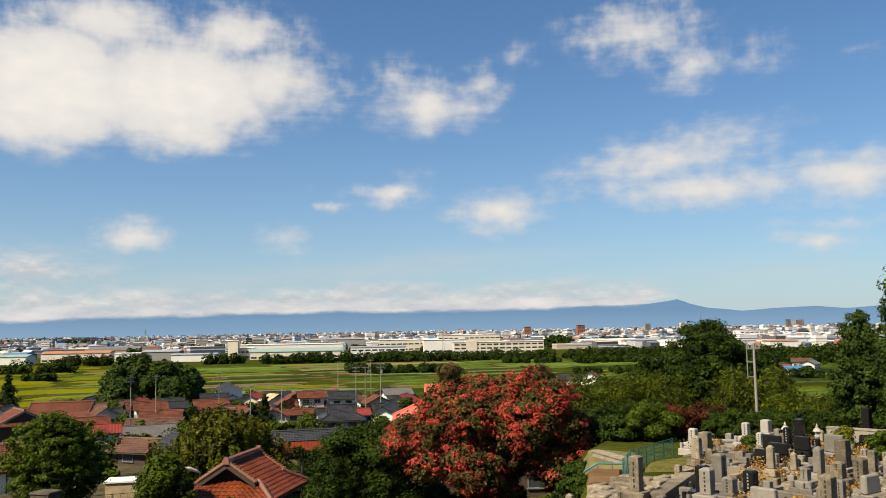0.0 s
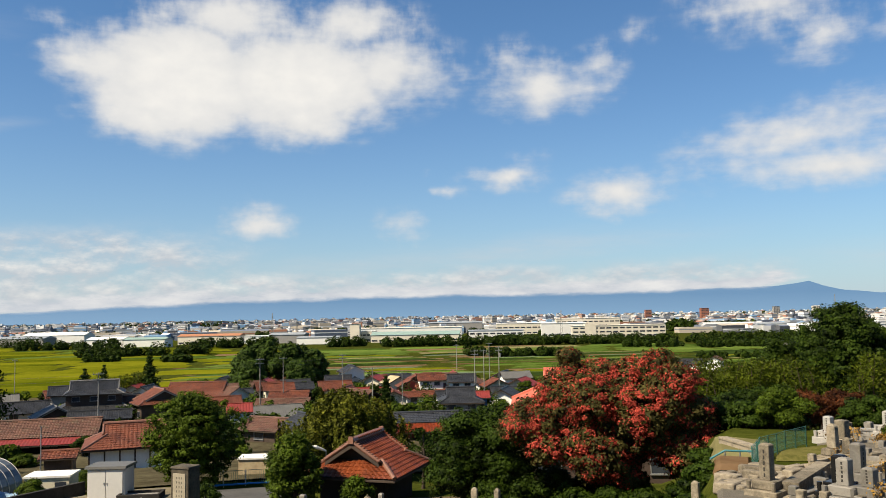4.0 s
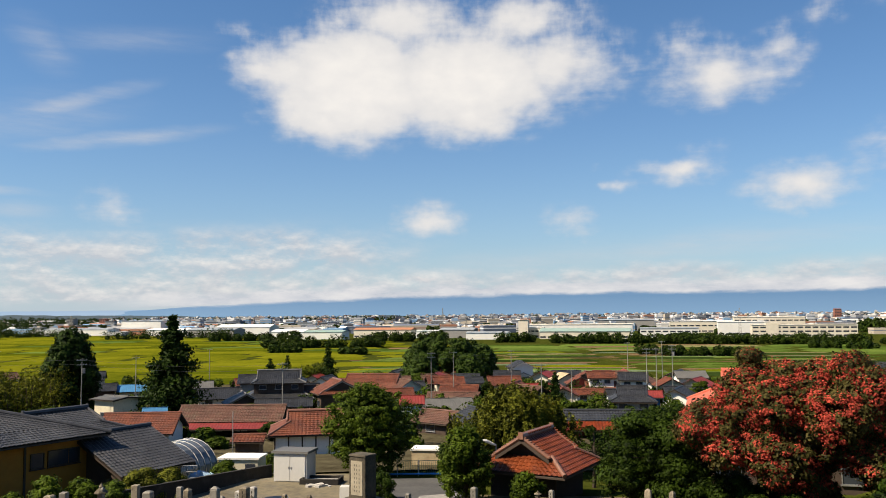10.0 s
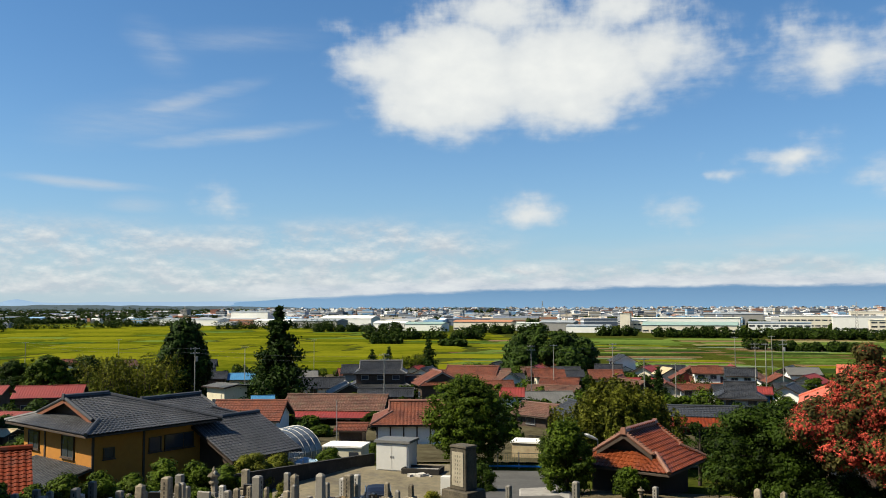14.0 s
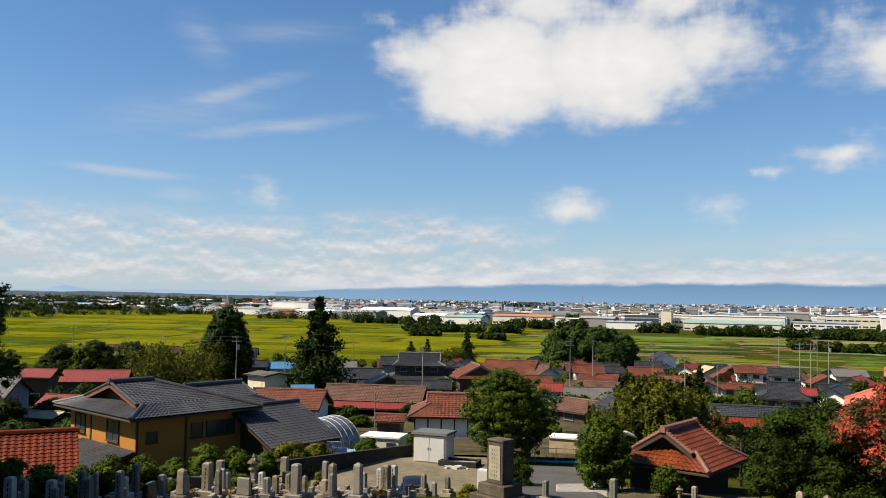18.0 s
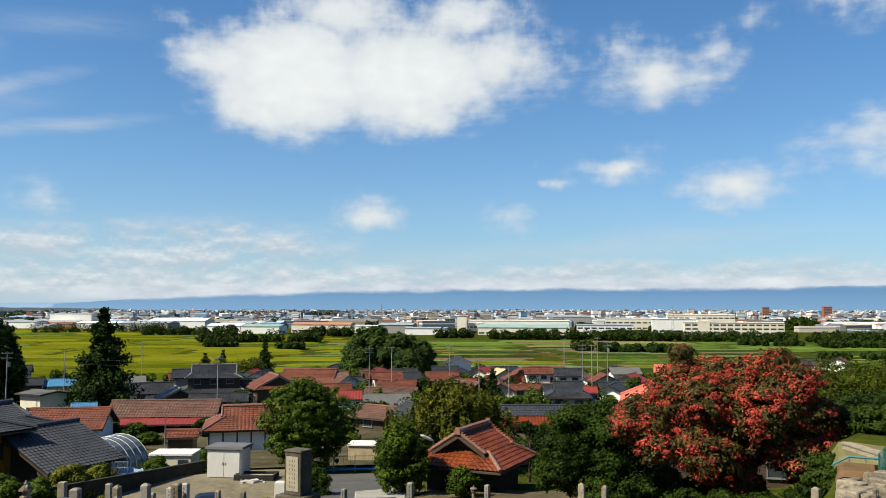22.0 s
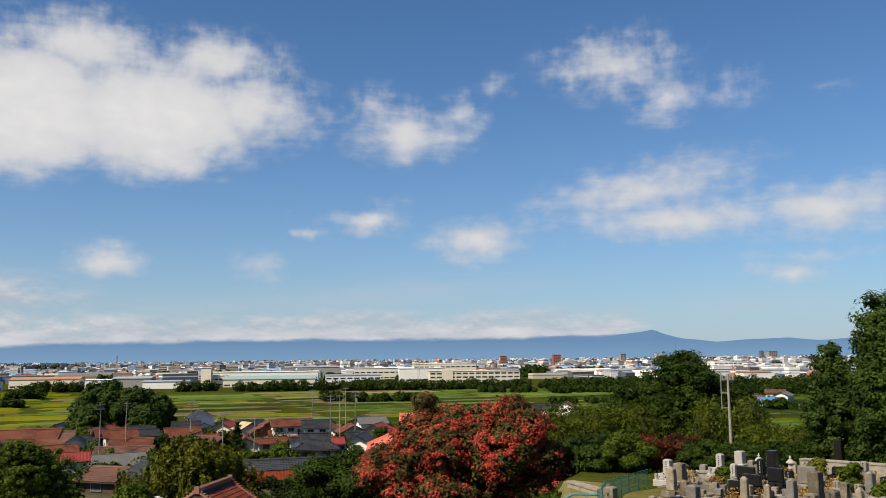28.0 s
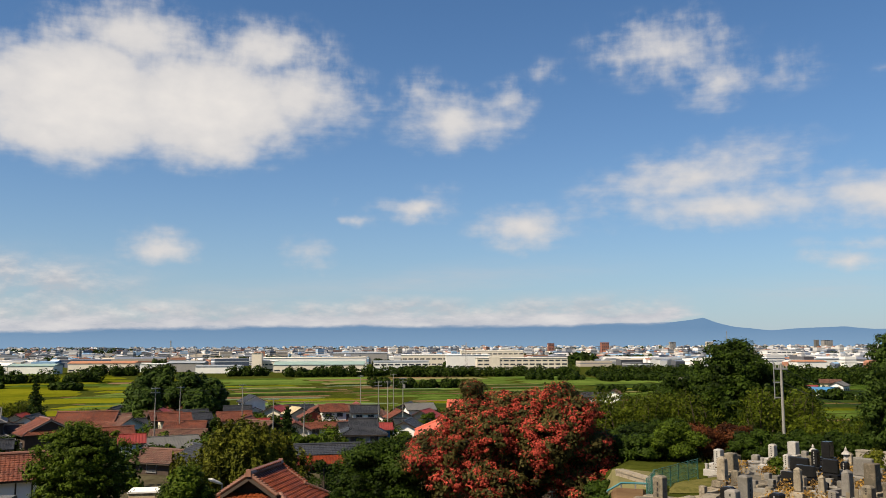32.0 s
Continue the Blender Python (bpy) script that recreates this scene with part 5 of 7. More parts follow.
house(19.9, 145.8, 12.2, 3.65, 4.32, 122, "long low house with a grey sheet roof", M_GREYTIN, M_GREYWALL, style="seam")
house(21.6, 136.4, 4.05, 4.73, 2.29, 112, "narrow white two-storey house with a red sheet roof", M_REDTIN, M_WHITE, style="seam", eave=0.3, storeys=2)
house(22.3, 189, 7.29, 5.54, 4.46, 60, "brown-tiled house with a white-edged gable", M_BROWNTILE, M_WHITE, verge_m=M_WHITE)
house(22.8, 216, 8.64, 5, 3.24, 105, "faded brown-tiled house in the village", M_BROWNTILE, M_GREYWALL)
house(24.2, 192, 15.5, 6.6, 5.6, 101, "large house with a long dark red-tiled roof", M_TERRA, M_BROWNWALL, hip=1.5, verge_m=M_PALEVERGE, gable_m=M_BROWNWALL)
house(26.6, 180, 9.5, 6.0, 5.2, 42, "red-tiled house with pale striped gable edges", M_TERRA, M_BROWNWALL, verge_m=M_PALEVERGE, ridge_m=M_PALETILE, hip=0.8, gable_m=M_BROWNWALL)
house(26.2, 216, 7.29, 4.59, 3.51, 110, "red-tiled house with a cream gable", M_TERRA, M_CREAM)
house(28, 186.3, 7.02, 4.59, 4.05, 118, "brown-tiled house beside the black farmhouse", M_BROWNTILE, M_BROWNWALL)
house(30.4, 186, 15.5, 5.6, 6.6, 118, "large two-tiered black-tiled farmhouse with pale-edged gables", M_BLACKTILE, M_BROWNWALL, hip=2.4, gable_m=M_BROWNWALL, verge_m=M_PALEVERGE, ridge_m=M_PALERIDGE, upper=(11.5, 8.0, 4.8, 1.0))
house(32.2, 205.2, 6.21, 6.62, 3.51, 118, "rear wing of the black-tiled farmhouse", M_BLACKTILE, M_GREYWALL)
house(32.7, 167.4, 6.48, 4.32, 3.78, 42, "black-tiled annex with a pale-edged gable", M_BLACKTILE, M_BROWNWALL, verge_m=M_PALEVERGE, ridge_m=M_PALERIDGE)
house(30.1, 163.4, 10.8, 3.24, 2.7, 118, "low black-tiled wing of the farmhouse", M_BLACKTILE, M_BROWNWALL)
house(34.3, 194.4, 9.99, 4.19, 4.05, 126, "small black-tiled house with white walls", M_BLACKTILE, M_WHITE)
house(36, 222.8, 10.8, 4.46, 3.51, 126, "dark blue barn with a grey sheet roof", M_GREYTIN, M_BLUETIN, style="seam")
house(39.6, 222.8, 7.02, 4.19, 2.97, 126, "low house with a blue sheet roof", M_BLUETIN, M_CREAM, style="seam")
house(42, 253.8, 7.56, 6.48, 4.05, 126, "grey-roofed tall house beyond the conifer", M_BLACKTILE, M_GREYWALL)
house(41.3, 222.8, 6.48, 4.59, 2.97, 126, "small dark-roofed house by the conifer", M_BLACKTILE, M_BROWNWALL)
house(40.5, 164.7, 6.4, 4.73, 3.4, 80, "cream house with a nearly flat grey roof", M_GREYTIN, M_CREAM, style="seam", pitch=0.12)
house(38.2, 159.3, 4.32, 2.56, 1.89, 126, "little shed with a blue sheet roof", M_BLUETIN, M_WHITE, style="seam")
house(38.9, 120.2, 10.0, 4.32, 4.4, 113, "terracotta-tiled house with a white gable end", M_TERRA, M_WHITE, windows=0)
house(33.3, 131, 15.7, 4.19, 3.92, 110, "long brown-tiled barn with mossy roof", M_BROWNTILE, M_BROWNWALL, lean=(1, 2.8, M_REDTIN, "seam"))
house(28.0, 99.9, 10.6, 4.9, 4.3, 118, "white plaster storehouse with dark posts and clay tiles", M_TERRA, M_WHITE, ridge_m=M_PALETILE, hip=1.8, gable_m=M_WHITE, windows=0, name="storehouse", posts=True)
house(32.3, 102.6, 3.92, 2.29, 1.89, 112, "little terracotta-tiled hut in the garden", M_TERRA, M_BROWNWALL, windows=0)
house(14.3, 256.5, 11, 3.9, 5.13, 30, "black-tiled two-storey house with pale-edged gable", M_BLACKTILE, M_WHITE, verge_m=M_WHITE, hip=1.4, upper=(8.0, 7.2, 3.6, 0.0))
house(15.2, 251.1, 8.1, 4.59, 4.05, 108, "dark grey-tiled house with blue-grey gutters", M_BLACKTILE, M_GREYWALL)
house(13.7, 172.8, 7.29, 4.59, 4.86, 58, "brown-tiled house with steep gable", M_BROWNTILE, M_BROWNWALL)
house(12.4, 253.8, 4.32, 4.19, 2.43, 106, "small orange-roofed shed by the fields", M_TERRA, M_CREAM)
house(11.4, 232.2, 5.67, 4.86, 3.51, 40, "house with a faded tan roof", M_TANSHEET, M_CREAM, style="seam")
house(10.4, 216, 5.94, 4.86, 3.51, 20, "red-tiled house with its gable toward the hill", M_TERRA, M_REDTIN)
house(9, 212, 10.5, 3.6, 4.2, 106, "two-storey red-tiled house with white upper walls", M_TERRA, M_WHITE, hip=1.2, upper=(7.0, 6.2, 2.9, 0.0))
house(9.7, 198.5, 8.1, 2.7, 2.43, 106, "low red-tiled house with white walls", M_TERRA, M_WHITE)
house(8.1, 236.3, 7.56, 5.13, 2.97, 106, "house with a faded pink sheet roof", M_BROWNTILE, M_CREAM)
house(7, 167.4, 8.91, 4.86, 5.13, 100, "black-tiled village house with hipped roof", M_BLACKTILE, M_GREYWALL, hip=1.4)
house(6.9, 202.5, 9.5, 3.6, 4.6, 98, "two-storey black-tiled house with white walls", M_BLACKTILE, M_WHITE, hip=1.2, upper=(7.0, 6.4, 3.1, 0.0), verge_m=M_PALEVERGE)
house(5.7, 172.8, 4.05, 3.78, 2.29, 100, "small blue-walled shed with a red sheet roof", M_REDTIN, M_BLUETIN, style="seam")
house(8.8, 121.5, 11.9, 3.51, 2.29, 105, "long grey-tiled building with a red sheet lean-to", M_GREYTILE, M_REDTIN, lean=(1, 3.4, M_ORANGETILE, "seam"), windows=0)
house(3.3, 247.1, 8.91, 4.86, 3.51, 110, "white house with a brown sheet roof", M_GREYTIN, M_WHITE, style="seam")
house(51, 170.1, 11.9, 5.13, 3.65, 128, "long barn with a dull red sheet roof", M_REDTIN, M_BROWNWALL, style="seam")
house(54.2, 159.3, 5.67, 5.94, 2.43, 118, "small house with a red sheet roof", M_REDTIN, M_BROWNWALL, style="seam")
house(52.8, 136.4, 6.48, 2.97, 2.43, 108, "shed with a red sheet roof and pale gutter", M_REDTIN, M_BROWNWALL, style="seam")
house(54, 118.8, 6.21, 2.29, 2.43, 108, "low shed with a tan rusted sheet roof", M_TANSHEET, M_BROWNWALL, style="seam")
house(57.3, 118, 9.5, 6.8, 4.2, 120, "blue-grey two-storey house in tree shade", M_GREYTIN, M_BLUEGREY, style="seam", storeys=2)
house(19.7, 124.2, 7.02, 3.24, 2.97, 70, "brown-tiled cottage below the long roof", M_BROWNTILE, M_BROWNWALL)
house(17.3, 113.4, 5.4, 4.32, 2.97, 40, "white cottage with a dark gable roof", M_BLACKTILE, M_WHITE)
# more roofs crowd the lanes between them
h_rng = np.random.default_rng(11)
for _ in range(400):
    b, r = h_rng.uniform(2.5, 34), h_rng.uniform(150, 285)
    p = spot(b, r)
    if r < 165 + max(0, b - 20) * 1.5 or r > 300 - abs(b - 16) * 3.2 or any((p.x - x) ** 2 + (p.y - y) ** 2 < (q + 6.5) ** 2 for x, y, q in HOUSES):
        continue
    k = h_rng.integers(0, 6)
    roof_m, wall_m, style, words = ((M_TERRA, M_CREAM, "tile", "clay-tiled"), (M_BROWNTILE, M_WHITE, "tile", "brown-tiled"), (M_BLACKTILE, M_WHITE, "tile", "black-tiled"),
                                    (M_BLACKTILE, M_GREYWALL, "tile", "dark grey-tiled"), (M_REDTIN, M_CREAM, "seam", "red sheet-roofed"), (M_TERRA, M_BROWNWALL, "tile", "red-tiled"))[k]
    house(b, r, h_rng.uniform(6, 10), h_rng.uniform(3.4, 4.8), h_rng.uniform(2.8, 4.2), b - 90 + h_rng.choice((8, 12, 75, 100)) + h_rng.normal() * 4, "small " + words + " house crowded among village roofs", roof_m, wall_m, style)
# scattered houses beyond the bamboo and the cemetery
for b, r, l, tp, sp, rb, roof_m, wall_m, style, words in (
        (-8.3, 352, 10, 4.4, 3.6, -102, M_BLACKTILE, M_WHITE, "tile", "dark-roofed white house standing alone by the fields"), (-9.7, 372, 8, 5.0, 3.4, -20, M_BROWNTILE, M_WHITE, "tile", "white house with brown gable roof by the fields"),
        (-9.0, 318, 9, 2.8, 2.8, -100, M_WHITE, M_CREAM, "seam", "low shed with a white sheet roof"), (-13.6, 560, 12, 4.8, 4.0, -112, M_GREYTIN, M_WHITE, "seam", "white farmhouse with grey roof on the plain"),
        (-21.4, 470, 12, 4.6, 4.0, -118, M_REDTIN, M_WHITE, "seam", "house with a bright red sheet roof on the plain"), (-22.4, 452, 13, 4.4, 4.2, -110, M_BLUETIN, M_WHITE, "seam", "house with a blue sheet roof on the plain"),
        (-23.3, 500, 12, 5.6, 4.2, -40, M_GREYTIN, M_WHITE, "seam", "white two-storey house with grey gable roof"), (-22.8, 540, 12, 5.4, 4.2, -112, M_BROWNTILE, M_CREAM, "tile", "cream house with brown tiles on the plain"),
        (-20.6, 600, 14, 5.0, 4.5, -112, M_GREYTIN, M_WHITE, "seam", "white workshop with grey roof on the plain")):
    house(b, r, l, tp, sp, rb, words, roof_m, wall_m, style)
# the great ochre house with its grey roofs
ochre = house(47.3, 62.5, 9.8, 5.75, 5.4, -13, "ochre-walled house with dark grey hip-and-gable roof", M_SMOKETILE, M_OCHRE, fine=True, hip=0.9, gable_m=M_BROWNWALL, eave=0.9, pitch=0.32, verge_m=M_BROWNTRIM, windows=0, full_hip=True)
OX, OY = 4.0, 4.5
window(ochre, -2.9, -OY, 2.3, 0.75, 0.7, 0, M_BROWNWALL, 1)
window(ochre, 0.3, -OY, 2.3, 0.9, 0.95, 0, M_BROWNWALL, 1)
window(ochre, 2.1, -OY, 2.3, 2.2, 1.0, 0, M_BROWNWALL, 3)
window(ochre, -OX, -1.6, 2.2, 1.6, 1.4, 2, M_BROWNWALL, 2)
window(ochre, -OX, 3.0, 2.3, 1.5, 1.2, 2, M_BROWNWALL, 2)
for _x in (-3.93, -0.5, 3.93):
    part("timber_post", boxed(_x - 0.07, _x + 0.07, -OY - 0.06, -OY + 0.05, -1.0, 4.05), M_BROWNWALL, ochre)
part("timber_post", boxed(-OX - 0.06, -OX + 0.05, 1.4, 1.54, -1.0, 4.05), M_BROWNWALL, ochre)
part("eave_board", boxed(-OX, OX, -OY - 0.12, -OY, 3.8, 4.05), M_BROWNWALL, ochre)
porch = ((-7.6, -4.6, 0.9), (-7.6, 2.6, 0.9), (-OX - 0.05, 2.6, 1.9), (-OX - 0.05, -4.6, 1.9))
roof_slope(ochre, porch, M_SMOKETILE, "tile", True)
part("porch_wall", boxed(-7.0, -OX - 0.05, -4.0, 2.2, -1.2, 0.9), M_OCHRE, ochre)
house(43.9, 70.0, 8.6, 5.5, 4.2, -10, "rear grey-tiled wing of the ochre house", M_SMOKETILE, M_OCHRE, fine=True, hip=1.4, gable_m=M_OCHRE, pitch=0.4, windows=0)
# the side wing's dark wall colour stands in for deep shadow
house(40.6, 62.5, 6.2, 3.9, 4.6, -10, "low grey-tiled side wing of the ochre house", M_SMOKETILE, M_BROWNWALL, fine=True, pitch=0.55, windows=0)
house(56.6, 45.0, 7.4, 3.3, 3.4, -36, "outbuilding with bright orange-red tiles", M_ORANGETILE, M_WOOD, fine=True, windows=0)
# temple halls
hall = house(13.3, 50.2, 5.9, 3.5, 2.85, -10, "small temple hall with glazed red-brown tiles", M_GLAZED, M_SHADEWOOD, ridge_m=M_PALETILE, fine=True, hip=0.35, eave=0.9, name="temple_hall", windows=0, pitch=0.66)
# pale end tiles at the near end also carry the roof's glints as colour
for sx in (-1, 1):
    for sy in (-1, 1):
        glint_tiles(hall, (sx * 2.15, sy * 1.75, 2.45), (sx * 2.15, 0, 3.6), 11, M_PALETILE if sx < 0 else M_GLAZED)
        glint_tiles(hall, (sx * 2.95, sy * 2.8, 1.7), (sx * 1.75, sy * 1.9, 2.3), 8, M_PALETILE if sx < 0 else M_GLAZED)
    glint_tiles(hall, (-1.6, 0.12 * sx, 3.62), (1.9, 0.12 * sx, 3.62), 14, M_GLAZED)
house(-2.2, 62.0, 12.6, 7.4, 4.8, 92, "hall with a broad coral-red sheet roof behind the blossoming tree", M_CORAL, M_BROWNWALL, style="seam", hip=2.2, name="temple_hall")

patch_b, patch_r = np.linspace(-9, 58, 60), np.linspace(66, 318, 30)
_v = [spot(b, min(r, 300 - abs(b - 16) * 0.9 + 20 * noise.noise((b * 0.3, 0, 0))), 0.02 + 0.08 * (r < 290)) for b in patch_b for r in patch_r]
_f = [(i * 30 + j, i * 30 + j + 1, i * 30 + 31 + j, i * 30 + 30 + j) for i in range(59) for j in range(29)]
tagged(new("village_ground", raw("village_ground", _v, _f, M_YARD)), "dark garden soil and gravel lanes of the village", "ground", kind="structure")
_g = np.random.default_rng(5)
woods("garden_greenery", "dark green shrubs and small trees between the village houses",
      [(b, r, 8.0, 8.0, t, 5) for b, r, t in zip(_g.uniform(-9, 57, 190), 100 + 190 * _g.random(190) ** 0.8, _g.uniform(1.6, 4.2, 190))], M_LEAF, 0.22, HOUSES)
woods("garden_evergreens", "dark evergreen shrubs between the village houses",
      [(b, r, 7.0, 7.0, t, 4) for b, r, t in zip(_g.uniform(-9, 57, 120), 95 + 190 * _g.random(120) ** 0.8, _g.uniform(1.6, 4.6, 120))], M_DARKLEAF, 0.22, HOUSES)

# ---- trees ----
for b, r, h in ((-8.0, 27.5, 0.4), (-8.7, 29.5, 0.45), (-8.2, 31.5, 0.5), (-8.8, 33.5, 0.4), (-7.4, 30.0, 0.7), (-7.2, 33.5, 0.8), (-6.6, 28.0, 0.8)):
    tree("shrub", spot(b, r), h, 1.5, "low dark shrub on the bank below the graves", M_DARKLEAF, 8, 34, 40, 0.22, 0.06, 0.0, category="shrub")
# dark shrubs added to stand in for the black shade below the myrtle
for b, r, h in ((0.6, 40.5, 2.2), (-1.6, 41.5, 2.6), (-4.0, 41.5, 2.4), (-6.4, 41.0, 0.9), (-8.2, 40.5, 0.5), (-2.8, 38.0, 1.3), (-5.4, 37.5, 1.2), (-7.8, 37.5, 0.4), (-0.6, 38.5, 1.2)):
    tree("shrub", spot(b, r), h, 2.6, "dark shrub added as shade under the crape myrtle", M_DARKLEAF, 8, 34, 40, 0.25, 0.075, 0.0, category="shrub")
tree("crape_myrtle", spot(-3.1, 40), 7.6, 10.2, "wide crape myrtle covered in coral-red blossom", M_MYRTLE, 26, 70, 46, 0.42, 0.08, 0.06, depth=5.5,
     extra=("blossom", M_BLOSSOM, 80, 56, 0.27, 0.043, "coral-red flower panicles"), trunk_r=0.22,
     boughs=((-3.9, 4.6, 0.85), (-1.9, 6.3, 0.65), (-2.8, 4.4, 1.3), (-0.5, 6.2, 1.0), (0.8, 6.3, 0.9), (2.0, 6.8, 0.75), (2.8, 6.1, 0.95), (-0.2, 4.7, 1.5), (-1.6, 3.2, 1.2), (1.4, 4.9, 1.4), (2.7, 4.4, 1.3),
             (0.6, 3.1, 1.3), (2.4, 3.2, 1.3), (3.7, 3.3, 1.1), (4.4, 2.6, 0.8), (-4.4, 4.1, 0.7), (-1.0, 2.3, 0.8), (-3.1, 3.2, 0.9), (-1.95, 7.2, 0.25), 
             (-2.4, 5.5, 1.1), (-1.2, 5.5, 1.2), (-3.6, 4.2, 1.0), (0.5, 5.6, 1.1), (2.2, 5.6, 1.1), (0.2, 2.0, 0.9), (3.5, 4.7, 0.8), (0.0, 3.8, 1.2), (-1.8, 4.2, 1.2), (1.0, 3.9, 1.4), (2.6, 3.5, 1.4), (3.3, 2.8, 1.2), (-0.8, 2.9, 1.2), (3.2, 2.4, 0.9), (4.2, 2.3, 0.75), (3.9, 2.9, 1.0), (-0.6, 5.2, 1.3), (1.4, 5.7, 1.2), (3.6, 4.0, 1.0)))
tree("evergreen_tree", spot(5.2, 43), 5.1, 6.8, "dense dark glossy evergreen tree", M_DARKLEAF, 22, 60, 60, 0.34, 0.07, 0.0, shape=0.9)
tree("weeping_tree", spot(14.5, 62), 6.7, 11.6, "weeping tree with yellowing hanging foliage", M_WEEP, 34, 60, 60, 0.26, 0.1, 0.0, droop=4.2, up=0.15, blob=0.27)
tree("broadleaf_tree", spot(24.5, 62), 6.6, 8.0, "rounded leafy green tree beside the parking lot", M_LEAF, 26, 44, 56, 0.36, 0.085, 0.05)
tree("garden_tree", spot(18.2, 47), 3.9, 3.7, "bright green garden tree beside the temple hall", M_LEAF, 14, 34, 40, 0.28, 0.075, 0.02)
tree("shrub", spot(14.0, 45.5), 1.6, 2.2, "leafy shrub in front of the temple hall", M_LEAF, 8, 36, 18, 0.25, 0.07, 0.0, category="shrub")
tree("shrub", spot(27.0, 43.4), 1.5, 1.5, "bright yellow-green clipped shrub", M_YELLOWSHRUB, 8, 40, 20, 0.18, 0.05, 0.0, category="shrub")
tree("shrub", spot(23.6, 47), 1.6, 2.0, "dark round shrub beside the monument", M_DARKLEAF, 8, 36, 18, 0.22, 0.06, 0.0, category="shrub")
conifer("cone_tree", spot(12.0, 171), 7.29, 5.13, "dark conical conifer in the village", M_CEDAR, 12, 0.22, 50)
conifer("cedar", spot(37.2, 167), 19.4, 14.5, "tall dark cedar above the village roofs", M_CEDAR, 20, 0.42, 150, ragged=0.5, foot=0.06)
tree("broad_conifer", spot(43.3, 185), 16.6, 13.0, "broad dark conifer beside the bamboo", M_CEDAR, 20, 60, 30, 1.0, 0.36, 0.05)
conifer("cedar", spot(27.2, 256), 12.8, 7.43, "dark conifer behind the farmhouse", M_CEDAR, 12, 0.34, 46)
conifer("cedar", spot(31.0, 256), 8.78, 6.08, "small dark conifer at the field edge", M_CEDAR, 10, 0.34, 40)
conifer("cedar", spot(29.9, 265), 9.45, 4.86, "slim dark conifer at the field edge", M_CEDAR, 10, 0.34, 36)
for b, r, h, w in ((16.9, 280, 12, 13), (18.4, 276, 14, 15), (20.0, 282, 14.6, 15), (21.2, 278, 12.5, 10), (17.8, 262, 9, 11), (20.9, 262, 9, 12)):
    tree("pine_tree", spot(b, r), h, w, "dark spreading pine in the clump before the fields", M_PINE, 14, 44, 26, 1.2, 0.42, 0.0)


def bamboo(b, r, w, d, h, n, label, leaf=M_BAMBOO, per=150, size=0.3):
    """A bamboo grove: arching culms, each with a plume of leaves."""
    root = thing("bamboo_grove", pose(*spot(b, r), 0, 0, b), label, "bamboo")
    cs, ns = [], []
    for _ in range(n):
        x, y, k = rng.uniform(-w / 2, w / 2), rng.uniform(-d / 2, d / 2), h * rng.uniform(0.65, 1.05)
        lx, ly = rng.normal() * 0.12 * k, rng.normal() * 0.12 * k
        part("culm", tube(bmesh.new(), [(x, y, -0.3), (x + lx * 0.3, y + ly * 0.3, k * 0.6), (x + lx, y + ly, k)], [0.06, 0.045, 0.01], 5), M_BARK, root)
        f = rng.uniform(0.15, 1.0, per)
        c = np.stack([x + lx * f ** 2, y + ly * f ** 2, k * f], 1) + rng.normal(size=(per, 3)) * (0.13 * h, 0.13 * h, 0.3) * (0.35 + 0.65 * np.sin(np.pi * f))[:, None]
        cs.append(c)
        ns.append(rng.normal(size=(per, 3)) + (0, -0.3, 0.5))
    hang("crown", leaves_mesh("crown", np.concatenate(cs), np.concatenate(ns), size, leaf, 0.3), root)
    return root


bamboo(46.0, 180, 19.0, 6.75, 10.1, 80, "yellow-green bamboo grove at the village edge", M_YBAMBOO)
bamboo(28.7, 259, 12.2, 6.75, 7.43, 36, "pale green bamboo thicket at the field edge")
for b, r, h in ((-9.4, 45, 1.5), (-10.7, 44, 1.8), (-12.0, 44, 1.9), (-13.3, 45, 2.0), (-10.0, 41, 1.0), (-11.4, 40.5, 1.1)):
    tree("shrub", spot(b, r), h, 2.8, "dark undergrowth below the bamboo", M_DARKLEAF, 9, 34, 44, 0.28, 0.07, 0.0, category="shrub")
bamboo(-12.2, 66, 8.0, 4, 4.9, 90, "dense green bamboo below the cemetery", per=420, size=0.13)
bamboo(-19.8, 62, 4.0, 3, 5.0, 36, "bamboo and brush behind the utility pole", per=340, size=0.13)
bamboo(-22.6, 58, 4.0, 3, 3.0, 36, "bamboo and brush at the cemetery's edge", per=340, size=0.13)
tree("broadleaf_tree", spot(-17.3, 68), 9.1, 8.6, "large dark green broadleaf tree beyond the cemetery", M_DARKLEAF, 28, 50, 60, 0.5, 0.1, 0.0)
tree("broadleaf_tree", spot(-13.6, 70), 6.6, 5.2, "dark leafy tree behind the bamboo", M_DARKLEAF, 16, 44, 50, 0.48, 0.1, 0.0)
tree("broadleaf_tree", spot(-20.6, 70), 7.4, 4.6, "dark leafy tree beside the utility pole", M_DARKLEAF, 14, 44, 50, 0.48, 0.1, 0.0)
for b, r, h, w in ((-22.6, 84, 3.6, 8.0), (-24.6, 80, 4.2, 7.0), (-21.2, 96, 4.2, 8.0)):
    tree("broadleaf_tree", spot(b, r), h, w, "leafy tree on the slope beyond the cemetery", M_LEAF, 14, 44, 44, 0.5, 0.13, 0.0)
tree("pine_tree", spot(-26.0, 50), 6.8, 3.6, "dark pine at the cemetery's edge", M_PINE, 15, 40, 60, 0.36, 0.08, 0.02, blob=0.36)
